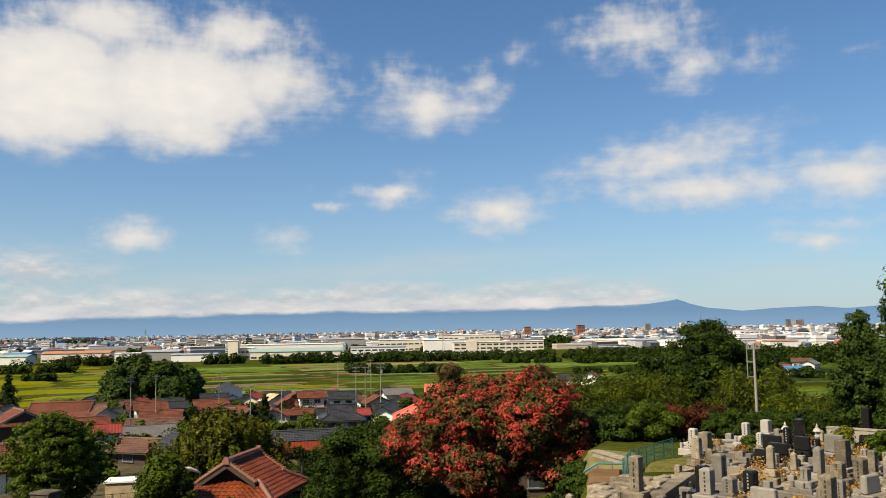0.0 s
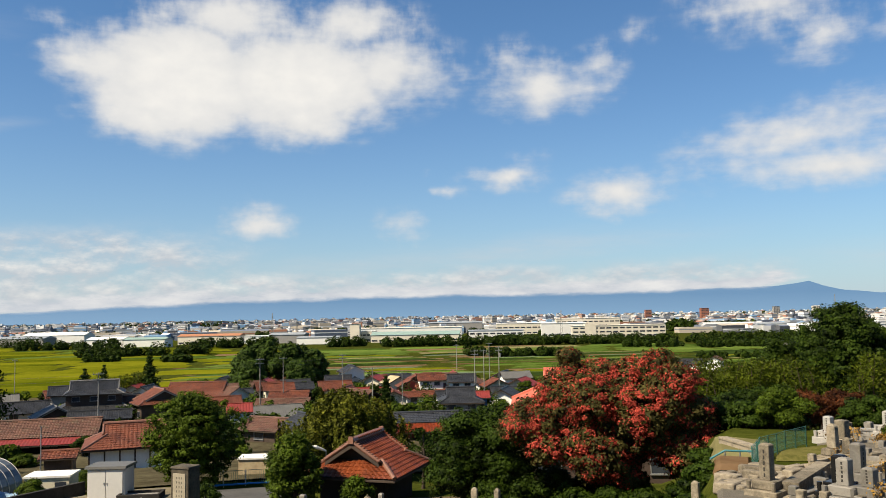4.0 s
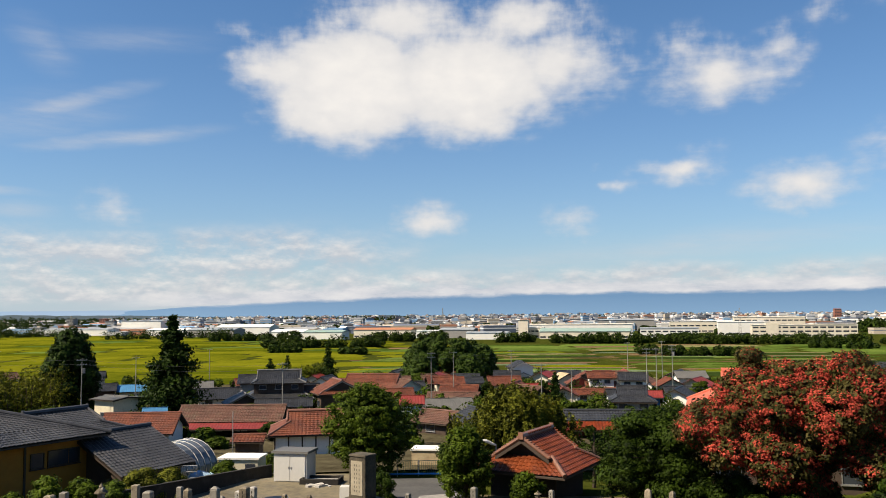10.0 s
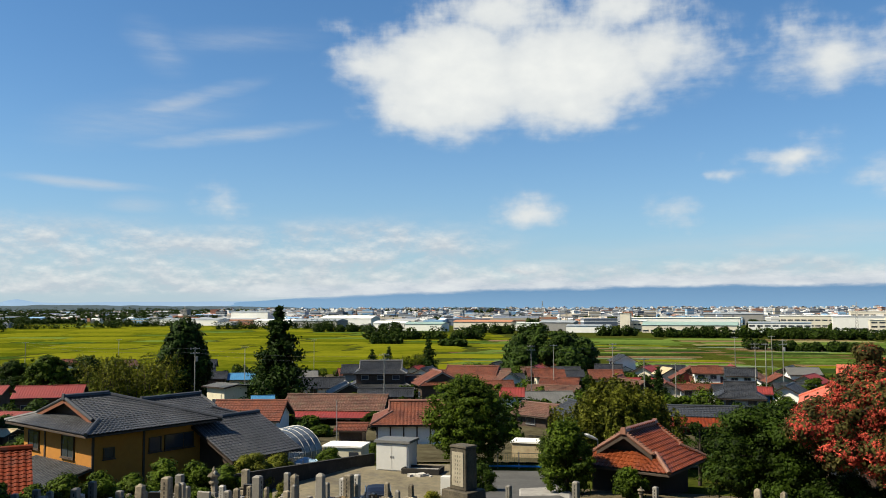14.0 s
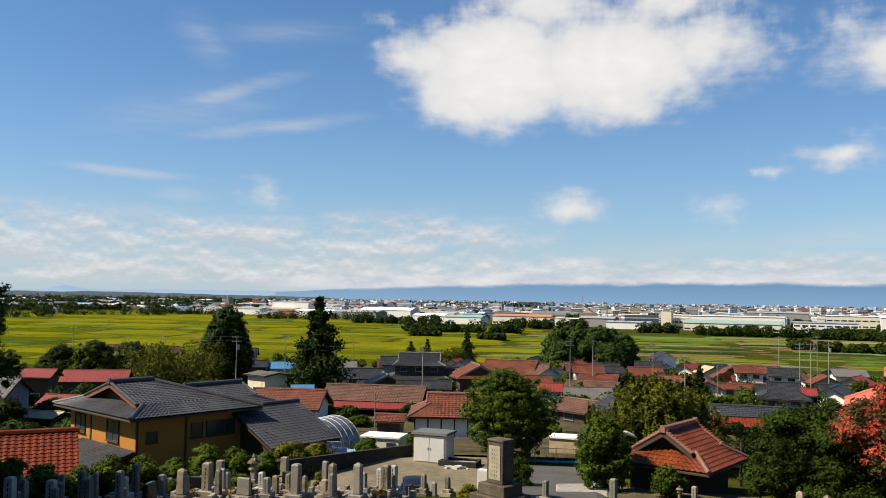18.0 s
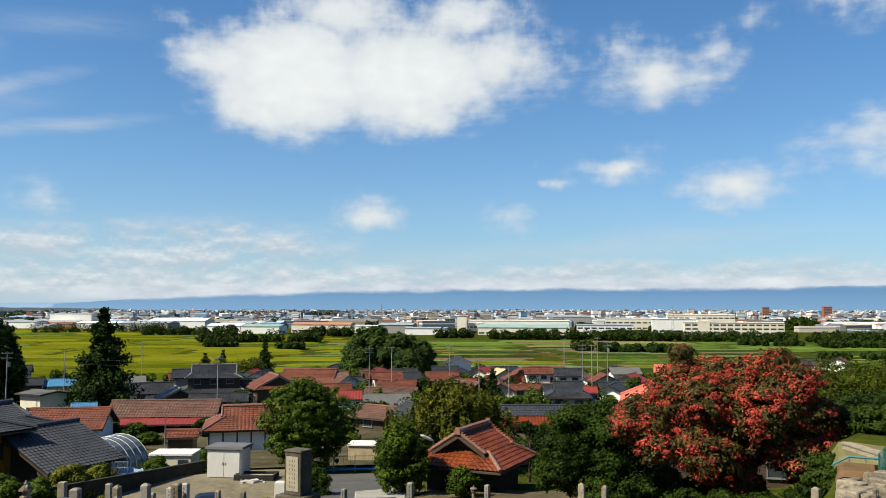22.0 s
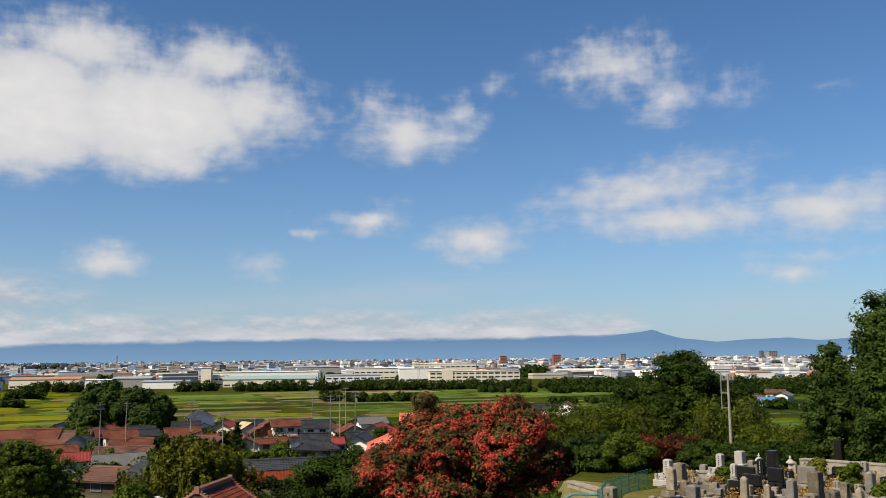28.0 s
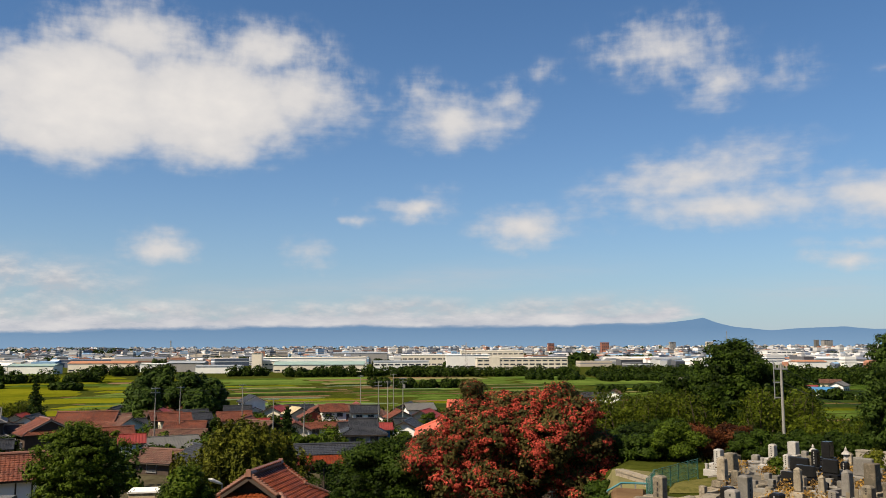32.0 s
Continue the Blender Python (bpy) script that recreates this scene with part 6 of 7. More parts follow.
tree("pine_tree", spot(-28.9, 47), 8.6, 4.6, "tall dark pine with layered boughs at the cemetery's edge", M_PINE, 20, 44, 60, 0.4, 0.08, 0.02, blob=0.36)
tree("pine_tree", spot(-31.8, 46), 10.4, 6.0, "tall dark pine beside the cemetery", M_PINE, 20, 50, 50, 0.45, 0.1, 0.02)
tree("maple", spot(-14.6, 47), 1.9, 3.8, "low spreading maple with russet leaves", M_RUSSET, 12, 34, 50, 0.25, 0.055, 0.1)
tree("maple", spot(-16.9, 49), 2.1, 3.4, "russet-leaved maple behind the lawn", M_RUSSET, 10, 34, 50, 0.25, 0.055, 0.1)
tree("shrub", spot(-13.3, 40), 1.7, 2.8, "rounded green shrub beside the mesh fence", M_LEAF, 10, 34, 50, 0.2, 0.05, 0.0, category="shrub")
for i, b in enumerate((-17.5, -18.6, -19.7, -20.8, -21.9, -22.9, -23.9)):
    tree("hedge_bush", spot(b, 45 - 0.25 * i), 1.45 + 0.2 * (i % 2), 1.9, "dark clipped hedge bush behind the graves", M_DARKLEAF, 7, 34, 40, 0.22, 0.06, 0.0, category="hedge")
# trees left of the view, added to shade the lower graves
tree("broadleaf_tree", spot(65.0, 39), 14.0, 8.5, "unseen tall dark tree added to shade the lower slope", M_DARKLEAF, 20, 60, 40, 0.6, 0.26, 0.1)
tree("broadleaf_tree", spot(67.5, 32), 13.0, 9.0, "unseen broad dark tree added to shade the lower cemetery", M_DARKLEAF, 20, 60, 40, 0.6, 0.26, 0.1)
tree("broadleaf_tree", spot(78.0, 34), 17.0, 11.0, "unseen tall tree added beside the lower cemetery", M_DARKLEAF, 20, 60, 40, 0.6, 0.28, 0.1)
# added at and past the left edge to darken the western houses
for b, r in ((66.5, 92), (63.5, 110), (60.3, 176), (60.2, 128)):
    tree("broadleaf_tree", spot(b, r), 19.0, 14.0, "tall dark tree added to shade the western houses", M_DARKLEAF, 18, 44, 40, 1.0, 0.42, 0.05)
# more unseen crowns, added to block sky light over the lower slope
tree("broadleaf_tree", spot(70.5, 27), 14.0, 10.0, "unseen dark spreading tree added above the lower graves", M_DARKLEAF, 24, 60, 40, 0.7, 0.26, 0.1)
tree("broadleaf_tree", spot(72.0, 40), 18.0, 13.0, "unseen tall leafy tree added to shade the lower slope", M_DARKLEAF, 24, 60, 40, 0.8, 0.3, 0.05)
tree("broadleaf_tree", spot(80.0, 40), 18.0, 12.0, "unseen tall tree added left of the lower graves", M_DARKLEAF, 20, 60, 40, 0.7, 0.28, 0.1)
tree("broadleaf_tree", spot(59.4, 90), 21.0, 12.5, "dark leafy tree leaning over the western houses", M_DARKLEAF, 18, 50, 50, 0.5, 0.13, 0.1)
for b, r, h, w in ((53.2, 236, 8.1, 12.2), (51.2, 230, 9.45, 13.5), (49.0, 240, 8.78, 12.2), (47.3, 256, 6.75, 10.8)):
    tree("broadleaf_tree", spot(b, r), h, w, "low green trees before the paddies", M_LEAF if b in (51.2, 47.3) else M_DARKLEAF, 14, 34, 40, 0.8, 0.26, 0.0)
# dark shrubs added where shade lies between the western sheds
for b, r, h, w in ((55.6, 140, 5.0, 8.0), (53.4, 126, 3.2, 7.0), (56.2, 112, 4.5, 7.0), (50.6, 118, 3.0, 6.0), (49.0, 150, 4.2, 7.0), (55.2, 96, 2.6, 6.0), (52.4, 104, 2.2, 5.0), (53.8, 190, 6.0, 9.0), (56.0, 210, 8.0, 10.0)):
    tree("shrub", spot(b, r), h, w, "dark shrub added as shade between the western sheds", M_DARKLEAF, 10, 34, 40, 0.5, 0.17, 0.0, category="shrub")
for b, r, h, w, leaf in ((34.4, 112, 1.5, 4.05, M_LEAF), (31.0, 119, 2.6, 3.51, M_DARKLEAF), (30.6, 68, 1.6, 2.0, M_LEAF), (38.8, 54, 1.9, 2.6, M_WEEP), (37.2, 57, 1.5, 2.0, M_WEEP), (33.8, 60, 1.2, 1.6, M_LEAF), (12.8, 202, 4.59, 5.4, M_DARKLEAF),
                         (16.6, 202, 4.32, 5.4, M_DARKLEAF), (6.4, 189, 4.05, 4.59, M_LEAF), (10.6, 151, 2.97, 6.75, M_LEAF), (2.6, 189, 5.4, 6.75, M_LEAF), (21.0, 256, 4.05, 6.75, M_LEAF), (-6.5, 202, 6.75, 10.8, M_LEAF), (-9.2, 176, 6.75, 9.45, M_LEAF)):
    tree("shrub", spot(b, r), h, w, "leafy green garden shrub between the houses" if r > 60 else "straggling shrub at the cemetery wall", leaf, 9, 40, 66, 0.3, 0.07 if r < 70 else 0.09, 0.0, category="shrub")


def cloud_pruned(b, r, h, label):
    """A garden tree clipped into tiers of rounded pads."""
    root = thing("pruned_garden_tree", pose(*spot(b, r)), label, "tree")
    pads = []
    for i in range(8):
        a = i * 2.4
        k = 1 - 0.6 * i / 8
        pads.append(((math.cos(a) * 0.75 * k, math.sin(a) * 0.75 * k, h * (0.22 + 0.72 * i / 8)), (0.55 * k + 0.15, 0.55 * k + 0.15, 0.3)))
    part("trunk", limbs((0, 0, -0.2), (0, 0, h * 0.9), 0.11, [p[0] for p in pads]), M_BARK, root)
    for c, rad in pads:
        q, n = foliage([(c, rad)], 60, 16, 0.1, 0.5)
        hang("pad", leaves_mesh("pad", q, n, 0.05, M_DARKLEAF), root)
    return root


cloud_pruned(9.6, 55, 4.2, "dark garden tree clipped into rounded pads")
cloud_pruned(8.6, 57, 3.4, "dark garden tree clipped into tiers")

# ---- yard, cemetery and small things ----
def patch(name, b0, b1, r0, r1, material, label, lift=0.09, nb=10, nr=8):
    """A paved or grassed area between two bearings and two ranges (r0, r1 may be pairs for the two sides)."""
    r0 = r0 if isinstance(r0, tuple) else (r0, r0)
    r1 = r1 if isinstance(r1, tuple) else (r1, r1)
    verts, faces = [], []
    for i in range(nb + 1):
        f = i / nb
        for j in range(nr + 1):
            g = j / nr
            lo, hi = r0[0] + (r0[1] - r0[0]) * f, r1[0] + (r1[1] - r1[0]) * f
            p = spot(b0 + (b1 - b0) * f, lo + (hi - lo) * g, lift)
            verts.append(p if 0 < i < nb and 0 < j < nr else p - Vector((0, 0, lift * 1.2)))
    for i in range(nb):
        for j in range(nr):
            a = i * (nr + 1) + j
            faces.append((a, a + 1, a + nr + 2, a + nr + 1))
    return tagged(new(name, raw(name, verts, faces, material)), label, "ground", kind="structure")


# bare earth, its colour darkened for the shadows beside the hall
M_TRODDEN = mat("trodden earth with painted shade", (0.13, 0.105, 0.065), 0.45, 0.5, 0.95, 0.03, other=(0.21, 0.17, 0.10), stain=0.6, stain_colour=(0.05, 0.055, 0.02), spec=0.05)
M_SANDPATH = mat("pale sandy path", (0.36, 0.30, 0.215), 0.25, 1.2, 0.95, 0.02, stain=0.3, stain_colour=(0.16, 0.125, 0.08), spec=0.05)
M_DRYLAWN = mat("thin yellowing lawn", (0.12, 0.13, 0.03), 0.35, 0.8, 0.95, 0.03, other=(0.24, 0.215, 0.07), spec=0.0)
patch("bank_ground", -9.3, -12.6, (22, 22), (28.2, 28.2), M_GRAVEL, "trodden gravelly earth beside the path", 0.06)
patch("parking_lot", 37.5, 24.5, (46, 44), (58.5, 63), M_LOT, "worn tan gravel of the parking lot", 0.10, 16, 12)
patch("road", 24.6, 18.0, (40, 42), (60, 60), M_ASPHALT, "grey asphalt lane below the monument", 0.13, 12, 12)
patch("pavement", 21.5, 17.5, (44, 45), (48, 50), M_CONCRETE, "grey concrete apron beside the lane", 0.19)
patch("pavement_temple", 17.5, 3.5, 34, 50, M_TRODDEN, "trodden bare earth beside the temple hall", 0.10)
patch("path", -11.8, -15.6, (23, 24), (29.0, 30.8), M_SANDPATH, "sunlit pale sandy path beside the graves", 0.10)
patch("lawn", -12.9, -16.4, (30.6, 31.2), (32.0, 35), M_DRYLAWN, "small sloping lawn inside the fence", 0.12)
patch("cemetery_ground", -15.3, -30, 20, (36, 44), M_GRAVEL, "pale gravel and earth between the graves", 0.08, 20, 16)
patch("cemetery_ground_lower", 31, 57, 22, (46, 45), M_GRAVEL, "gravel ground of the lower cemetery", 0.08, 20, 16)
patch("dry_field", -9.0, -12.6, (31.2, 31.2), (36.5, 35.0), M_DRYCROP, "patch of dry straw-coloured earth", 0.12)
patch("red_paving", -9.1, -11.5, (28.4, 28.4), (30.6, 30.4), M_SOIL, "reddish-brown sheet by the fence", 0.14)


M_STAINWALL = mat("stained pale retaining wall", (0.36, 0.32, 0.25), 0.3, 0.9, 0.9, 0.01, stain=0.7, stain_colour=(0.10, 0.085, 0.06))


def wall_run(name, p0, p1, h, t, material, label, cap_m=None):
    """A straight wall whose top follows the slope, in panels with a coping."""
    root = thing(name, Matrix.Identity(4), label, "wall")
    p0, p1 = Vector(p0), Vector(p1)
    n = max(2, int((p1 - p0).length / 2.0))
    flat_way = Vector((p1.x - p0.x, p1.y - p0.y, 0)).normalized()
    out_way = Vector((-flat_way.y, flat_way.x, 0))
    for i in range(n):
        a, c = p0.lerp(p1, i / n) + flat_way * 0.004, p0.lerp(p1, (i + 1) / n) - flat_way * 0.004
        for nm, z0, z1, k, m in (("panel", -0.8, h, t / 2, material), ("coping", h, h + 0.07, t / 2 + 0.03, cap_m or material)):
            bm = bmesh.new()
            v = [bm.verts.new(q + out_way * s * k + Vector((0, 0, z))) for z in (z0, z1) for q, s in ((a, -1), (c, -1), (c, 1), (a, 1))]
            for f in ((3, 2, 1, 0), (4, 5, 6, 7), (0, 1, 5, 4), (1, 2, 6, 5), (2, 3, 7, 6), (3, 0, 4, 7)):
                bm.faces.new([v[j] for j in f])
            part(nm, bm, m, root)
    return root


wall_run("parapet_wall", spot(41.0, 50.5), spot(30.9, 61.0), 0.85, 0.2, M_DARKWALL, "dark weathered concrete wall beside the parking lot")
wall_run("retaining_wall", spot(-24.0, 42.5), spot(-30.0, 38), 0.75, 0.3, M_STAINWALL, "pale concrete retaining wall above the graves")
wall_run("kerb_wall", spot(-15.8, 35.8), spot(-20.5, 36.5), 0.45, 0.2, M_WHITESTONE, "low pale stone kerb behind the graves")
wall_run("stone_wall", spot(-13.6, 24.2), spot(-15.6, 28.0), 0.35, 0.35, M_OLDSTONE, "low old stone border of the path")
wall_run("stone_wall", spot(-9.8, 33.6), spot(-12.3, 30.8), 0.28, 0.3, M_OLDSTONE, "low old stone border below the lawn")

# storage shed
m = turned(spot(29.35, 58.5), -82)
shed = thing("storage_shed", m, "white painted steel storage shed on the parking lot", "shed")
part("body", boxed(-1.15, 1.15, -0.85, 0.85, 0.1, 1.95), M_STEEL, shed)
part("base", boxed(-1.17, 1.17, -0.87, 0.87, -0.3, 0.1), M_CONCRETE, shed)
part("roof", boxed(-1.3, 1.3, -1.0, 1.0, 1.95, 2.1, 0.03), M_GREYTIN, shed, "grey sheet roof")
for s in (-1, 1):
    d = part("door", boxed(min(0.02 * s, 1.05 * s), max(0.02 * s, 1.05 * s), -0.9, -0.852, 0.16, 1.86), M_STEEL, shed)
    part("handle", boxed(0.09 * s - 0.03, 0.09 * s + 0.03, -0.925, -0.9, 0.95, 1.1), M_FRAME, d)

box2 = thing("garden_shed", turned(spot(32.7, 63), -75), "cream box-shaped garden shed with a white lid roof", "shed")
part("body", boxed(-1.4, 1.4, -1.0, 1.0, -0.3, 1.6), M_CREAM, box2)
part("roof", boxed(-1.5, 1.5, -1.1, 1.1, 1.6, 1.72), M_WHITE, box2, "white flat roof")
part("opening", boxed(0.5, 1.2, -1.03, -0.99, 0.4, 1.3), M_PANE, box2, "dark opening")
box3 = thing("garden_shed", turned(spot(20.5, 73), -80), "tan box-shaped shed with a white roof", "shed")
part("body", boxed(-1.3, 1.3, -1.0, 1.0, -0.3, 1.4), M_TANSHEET, box3)
part("roof", boxed(-1.4, 1.4, -1.1, 1.1, 1.4, 1.52), M_WHITE, box3, "white flat roof")

# greenhouse tunnel
gh = thing("greenhouse", turned(spot(37.4, 65.5), 2), "silvery plastic tunnel greenhouse with steel hoops", "greenhouse")
GW, GL, GH = 2.3, 6.0, 2.7
arc = [(-GW * math.cos(a), 0.6 + (GH - 0.6) * math.sin(a)) for a in np.linspace(0, math.pi, 15)]
prof = [(-GW, 0.0)] + arc + [(GW, 0.0)]
vs = [(x, y, z) for x in (-GL / 2, GL / 2) for y, z in prof]
k = len(prof)
hang("cover", raw("cover", vs, [(i, i + 1, i + 1 + k, i + k) for i in range(k - 1)] + [tuple(range(k)), tuple(range(2 * k - 1, k - 1, -1))], M_PLASTIC), gh, "milky plastic film")
for i in range(9):
    x = -GL / 2 + i * GL / 8
    part("hoop", tube(bmesh.new(), [(x, y * 1.01, z * 1.01) for y, z in prof], [0.024] * k, 5), M_STEEL, gh)


# ---- gravestones ----
def grave(kind, m, stone, label, h=0.8):
    root = thing("gravestone", m, label, "gravestone", "gravestones of the cemetery")
    if kind == "pillar":
        part("base", boxed(-0.45, 0.45, -0.45, 0.45, -0.3, 0.22, 0, 0.02), stone, root)
        part("plinth", boxed(-0.3, 0.3, -0.3, 0.3, 0.22, 0.45, 0, 0.02), stone, root)
        bm = boxed(-0.145, 0.145, -0.145, 0.145, 0.45, 0.45 + h, 0, 0.012)
        box(bm, -0.14, 0.14, -0.14, 0.14, 0.45 + h, 0.49 + h, 0.05)
        part("stele", bm, stone, root)
        for i in range(5):
            part("inscription", boxed(-0.022, 0.022, -0.148, -0.144, 0.53 + i * h * 0.17, 0.53 + i * h * 0.17 + h * 0.11), M_DARKWALL if stone is not M_BLACKSTONE else M_GREYWALL, root)
        for s in (-1, 1):
            part("vase", tube(bmesh.new(), [(s * 0.34, -0.36, 0.2), (s * 0.34, -0.36, 0.44)], [0.055, 0.065], 8), stone, root)
    elif kind == "old":
        part("base", boxed(-0.42, 0.42, -0.38, 0.38, -0.3, 0.2, 0.03, 0.03), stone, root)
        part("plinth", boxed(-0.29, 0.29, -0.27, 0.27, 0.2, 0.42, 0.02, 0.03), stone, root)
        bm = boxed(-0.16, 0.16, -0.13, 0.13, 0.42, 0.42 + h, 0.015, 0.03)
        box(bm, -0.14, 0.14, -0.11, 0.11, 0.42 + h, 0.5 + h, 0.09)
        part("stele", bm, stone, root)
    elif kind == "slab":
        part("base", boxed(-0.55, 0.55, -0.45, 0.45, -0.3, 0.25, 0, 0.02), stone, root)
        part("plinth", boxed(-0.42, 0.42, -0.28, 0.28, 0.25, 0.42, 0, 0.02), stone, root)
        part("headstone", boxed(-0.34, 0.34, -0.1, 0.1, 0.42, 0.42 + h * 0.75, 0.02, 0.03), stone, root)
        part("offering_box", boxed(-0.16, 0.16, -0.46, -0.24, 0.25, 0.4, 0, 0.01), stone, root)
    elif kind == "tall":
        for i, (a, z0, z1) in enumerate(((0.55, -0.4, 0.15), (0.42, 0.15, 0.38), (0.31, 0.38, 0.62), (0.23, 0.62, 0.74))):
            part("step", boxed(-a, a, -a, a, z0, z1, 0, 0.02), stone, root)
        part("stele", boxed(-0.17, 0.17, -0.17, 0.17, 0.74, 0.74 + h, 0, 0.02), stone, root)
        part("neck", boxed(-0.25, 0.25, -0.25, 0.25, 0.69, 0.75, 0, 0.02), stone, root)
    elif kind == "lantern":
        for nm, pr in (("foot", [(0.34, -0.2), (0.34, 0.15), (0.22, 0.25)]), ("shaft", [(0.15, 0.25), (0.13, 0.6), (0.15, 0.95)]), ("platform", [(0.14, 0.95), (0.25, 1.08), (0.25, 1.16)]),
                       ("light_box", [(0.17, 1.16), (0.17, 1.42)]), ("roof", [(0.34, 1.42), (0.31, 1.49), (0.12, 1.66)]), ("finial", [(0.07, 1.66), (0.1, 1.73), (0.07, 1.8), (0.02, 1.9)])):
            part(nm, lathe(bmesh.new(), pr, 6 if nm in ("light_box", "roof") else 10), stone, root)
    return root


def boxed_mesh(name, a, b, h, material):
    """A rough block of stone, its edges worn."""
    bm = boxed(-a, a, -b, b, -0.2, h, 0.02, 0.03)
    me = bpy.data.meshes.new(name)
    bm.to_mesh(me)
    bm.free()
    me.materials.append(material)
    return me


def enclosure(m, w, d, label, stone):
    """A raised family plot: kerb stones round a gravelled bed, with corner posts."""
    root = thing("grave_plot", m, label, "grave plot", "family plots")
    for nm, a in (("kerb", (-w / 2, w / 2, -d / 2, -d / 2 + 0.16, -0.4, 0.3)), ("kerb", (-w / 2, w / 2, d / 2 - 0.16, d / 2, -0.4, 0.3)), ("kerb", (-w / 2, -w / 2 + 0.16, -d / 2 + 0.16, d / 2 - 0.16, -0.4, 0.3)),
                  ("kerb", (w / 2 - 0.16, w / 2, -d / 2 + 0.16, d / 2 - 0.16, -0.4, 0.3))):
        part(nm, boxed(*a, 0, 0.015), stone, root)
    part("bed", boxed(-w / 2 + 0.16, w / 2 - 0.16, -d / 2 + 0.16, d / 2 - 0.16, -0.4, 0.2), M_GRAVEL, root, "gravel bed")
    for sx in (-1, 1):
        for sy in (-1, 1):
            part("corner_post", boxed(sx * (w / 2 - 0.09) - 0.1, sx * (w / 2 - 0.09) + 0.1, sy * (d / 2 - 0.09) - 0.1, sy * (d / 2 - 0.09) + 0.1, 0.3, 0.52, 0.0, 0.015), stone, root)
    return root


def flowers(p, label):
    root = thing("dried_flowers", pose(*p), label, "flowers")
    c = rng.normal(size=(110, 3)) * (0.13, 0.1, 0.08) + (0, 0, 0.32)
    hang("bouquet", leaves_mesh("bouquet", c, rng.normal(size=(110, 3)) + (0, -0.4, 0.4), 0.032, M_DRYFLOWER, 0.8), root, "", "stuff")
    part("vase", tube(bmesh.new(), [(0, 0, 0), (0.02, 0, 0.25)], [0.05, 0.07], 6), M_OLDSTONE, root)
    return root


M_OLDWOOD = mat("greyed thin wood", (0.24, 0.19, 0.12), 0.3, 2.0, 0.85)


def boards(p, b, label):
    """Tall thin wooden memorial boards in a rack behind a grave."""
    root = thing("memorial_boards", turned(p, b), label, "wooden boards")
    for i in range(3):
        part("board", boxed(-0.3 + i * 0.22, -0.2 + i * 0.22, -0.01 - 0.01 * i, 0.012 - 0.01 * i, 0, 1.0 + 0.1 * (i % 2), 0.0), M_OLDWOOD, root)
    part("rail", boxed(-0.4, 0.4, 0.03, 0.06, 0.55, 0.62), M_WOOD, root)
    return root


KINDS = (("pillar", M_GRANITE, "grey granite gravestone pillar on a stepped base"), ("old", M_OLDSTONE, "weathered lichen-stained old gravestone"), ("pillar", M_OLDSTONE, "brown-stained stone grave pillar on a stepped base"),
         ("pillar", M_WHITESTONE, "pale new granite gravestone pillar"), ("slab", M_GRANITE, "wide grey granite headstone"), ("slab", M_BLACKSTONE, "wide polished black granite headstone"),
         ("old", M_GRANITE, "small grey gravestone with a sloping top"), ("pillar", M_BLACKSTONE, "polished black granite grave pillar"))
models = {}
g = np.random.default_rng(21)


def set_grave(i, p, b, h=0.8):
    kind, stone, label = KINDS[i]
    m = turned(p, b) @ Matrix.Diagonal((g.uniform(0.6, 0.92), g.uniform(0.6, 0.92), g.uniform(0.6, 1.08), 1))
    key = (i, round(h, 1))
    if key not in models:
        models[key] = grave(kind, turned(p, b), stone, label, round(h, 1))
    else:
        copy_thing(models[key], m)


# upper cemetery: rows along the slope
for row in range(8):
    r = 22.6 + row * 1.95
    n = 9 + row // 2
    for i in range(n):
        b = -15.6 - (i + 0.5 + g.uniform(-0.2, 0.2)) * 15.5 / n - (0.8 if row % 2 else 0)
        if b < -31 or (b > -17.0 and row in (1, 2)) or g.random() < 0.34:
            continue
        rr = r + g.uniform(-0.35, 0.35)
        k = g.choice(8, p=(0.24, 0.16, 0.26, 0.10, 0.10, 0.04, 0.06, 0.04))
        face = b - 90 + g.choice((-28, -24, -32, 62)) + g.normal() * 2
        p = spot(b, rr, 0.1)
        if row < 5 and g.random() < 0.5:
            enclosure(turned(spot(b, rr, 0.04), face), 1.7, 1.5, "stone-kerbed grave plot with gravel", M_OLDSTONE if g.random() < 0.6 else M_GRANITE)
            p = p + Vector((0, 0, 0.14))
        set_grave(int(k), p, face, float(g.choice((0.4, 0.5, 0.6, 0.7))) if row < 5 else 0.4)
        if g.random() < 0.4:
            flowers(p + Vector((g.uniform(-0.5, 0.5), -0.55, 0.1)), "dried ochre flowers in a stone vase")
        if g.random() < 0.04:
            boards(p + Vector((0, 0.6, 0)), face, "thin wooden memorial boards standing behind a grave")
grave("tall", turned(spot(-22.3, 36.5), -140), M_BLACKSTONE, "tall stepped polished black granite grave", 0.6)
grave("tall", turned(spot(-20.4, 37), -138), M_WHITESTONE, "tall pale granite grave on stepped bases", 0.5)
grave("tall", turned(spot(-16.7, 31), -135), M_OLDSTONE, "tall stained stone grave on stepped bases", 0.6)
grave("tall", turned(spot(-24.6, 28), -142), M_OLDSTONE, "large weathered stone grave on a block base", 0.8)
grave("tall", turned(spot(-26.1, 44), -142), M_BLACKSTONE, "tall black granite grave on the upper terrace", 1.0)
grave("lantern", turned(spot(-21.5, 37.0), 20) @ Matrix.Diagonal((0.5, 0.5, 0.62, 1)), M_WHITESTONE, "small pale stone lantern among the graves")
grave("lantern", turned(spot(-23.3, 36.5), 20) @ Matrix.Diagonal((0.5, 0.5, 0.62, 1)), M_WHITESTONE, "small pale stone lantern beside black graves")
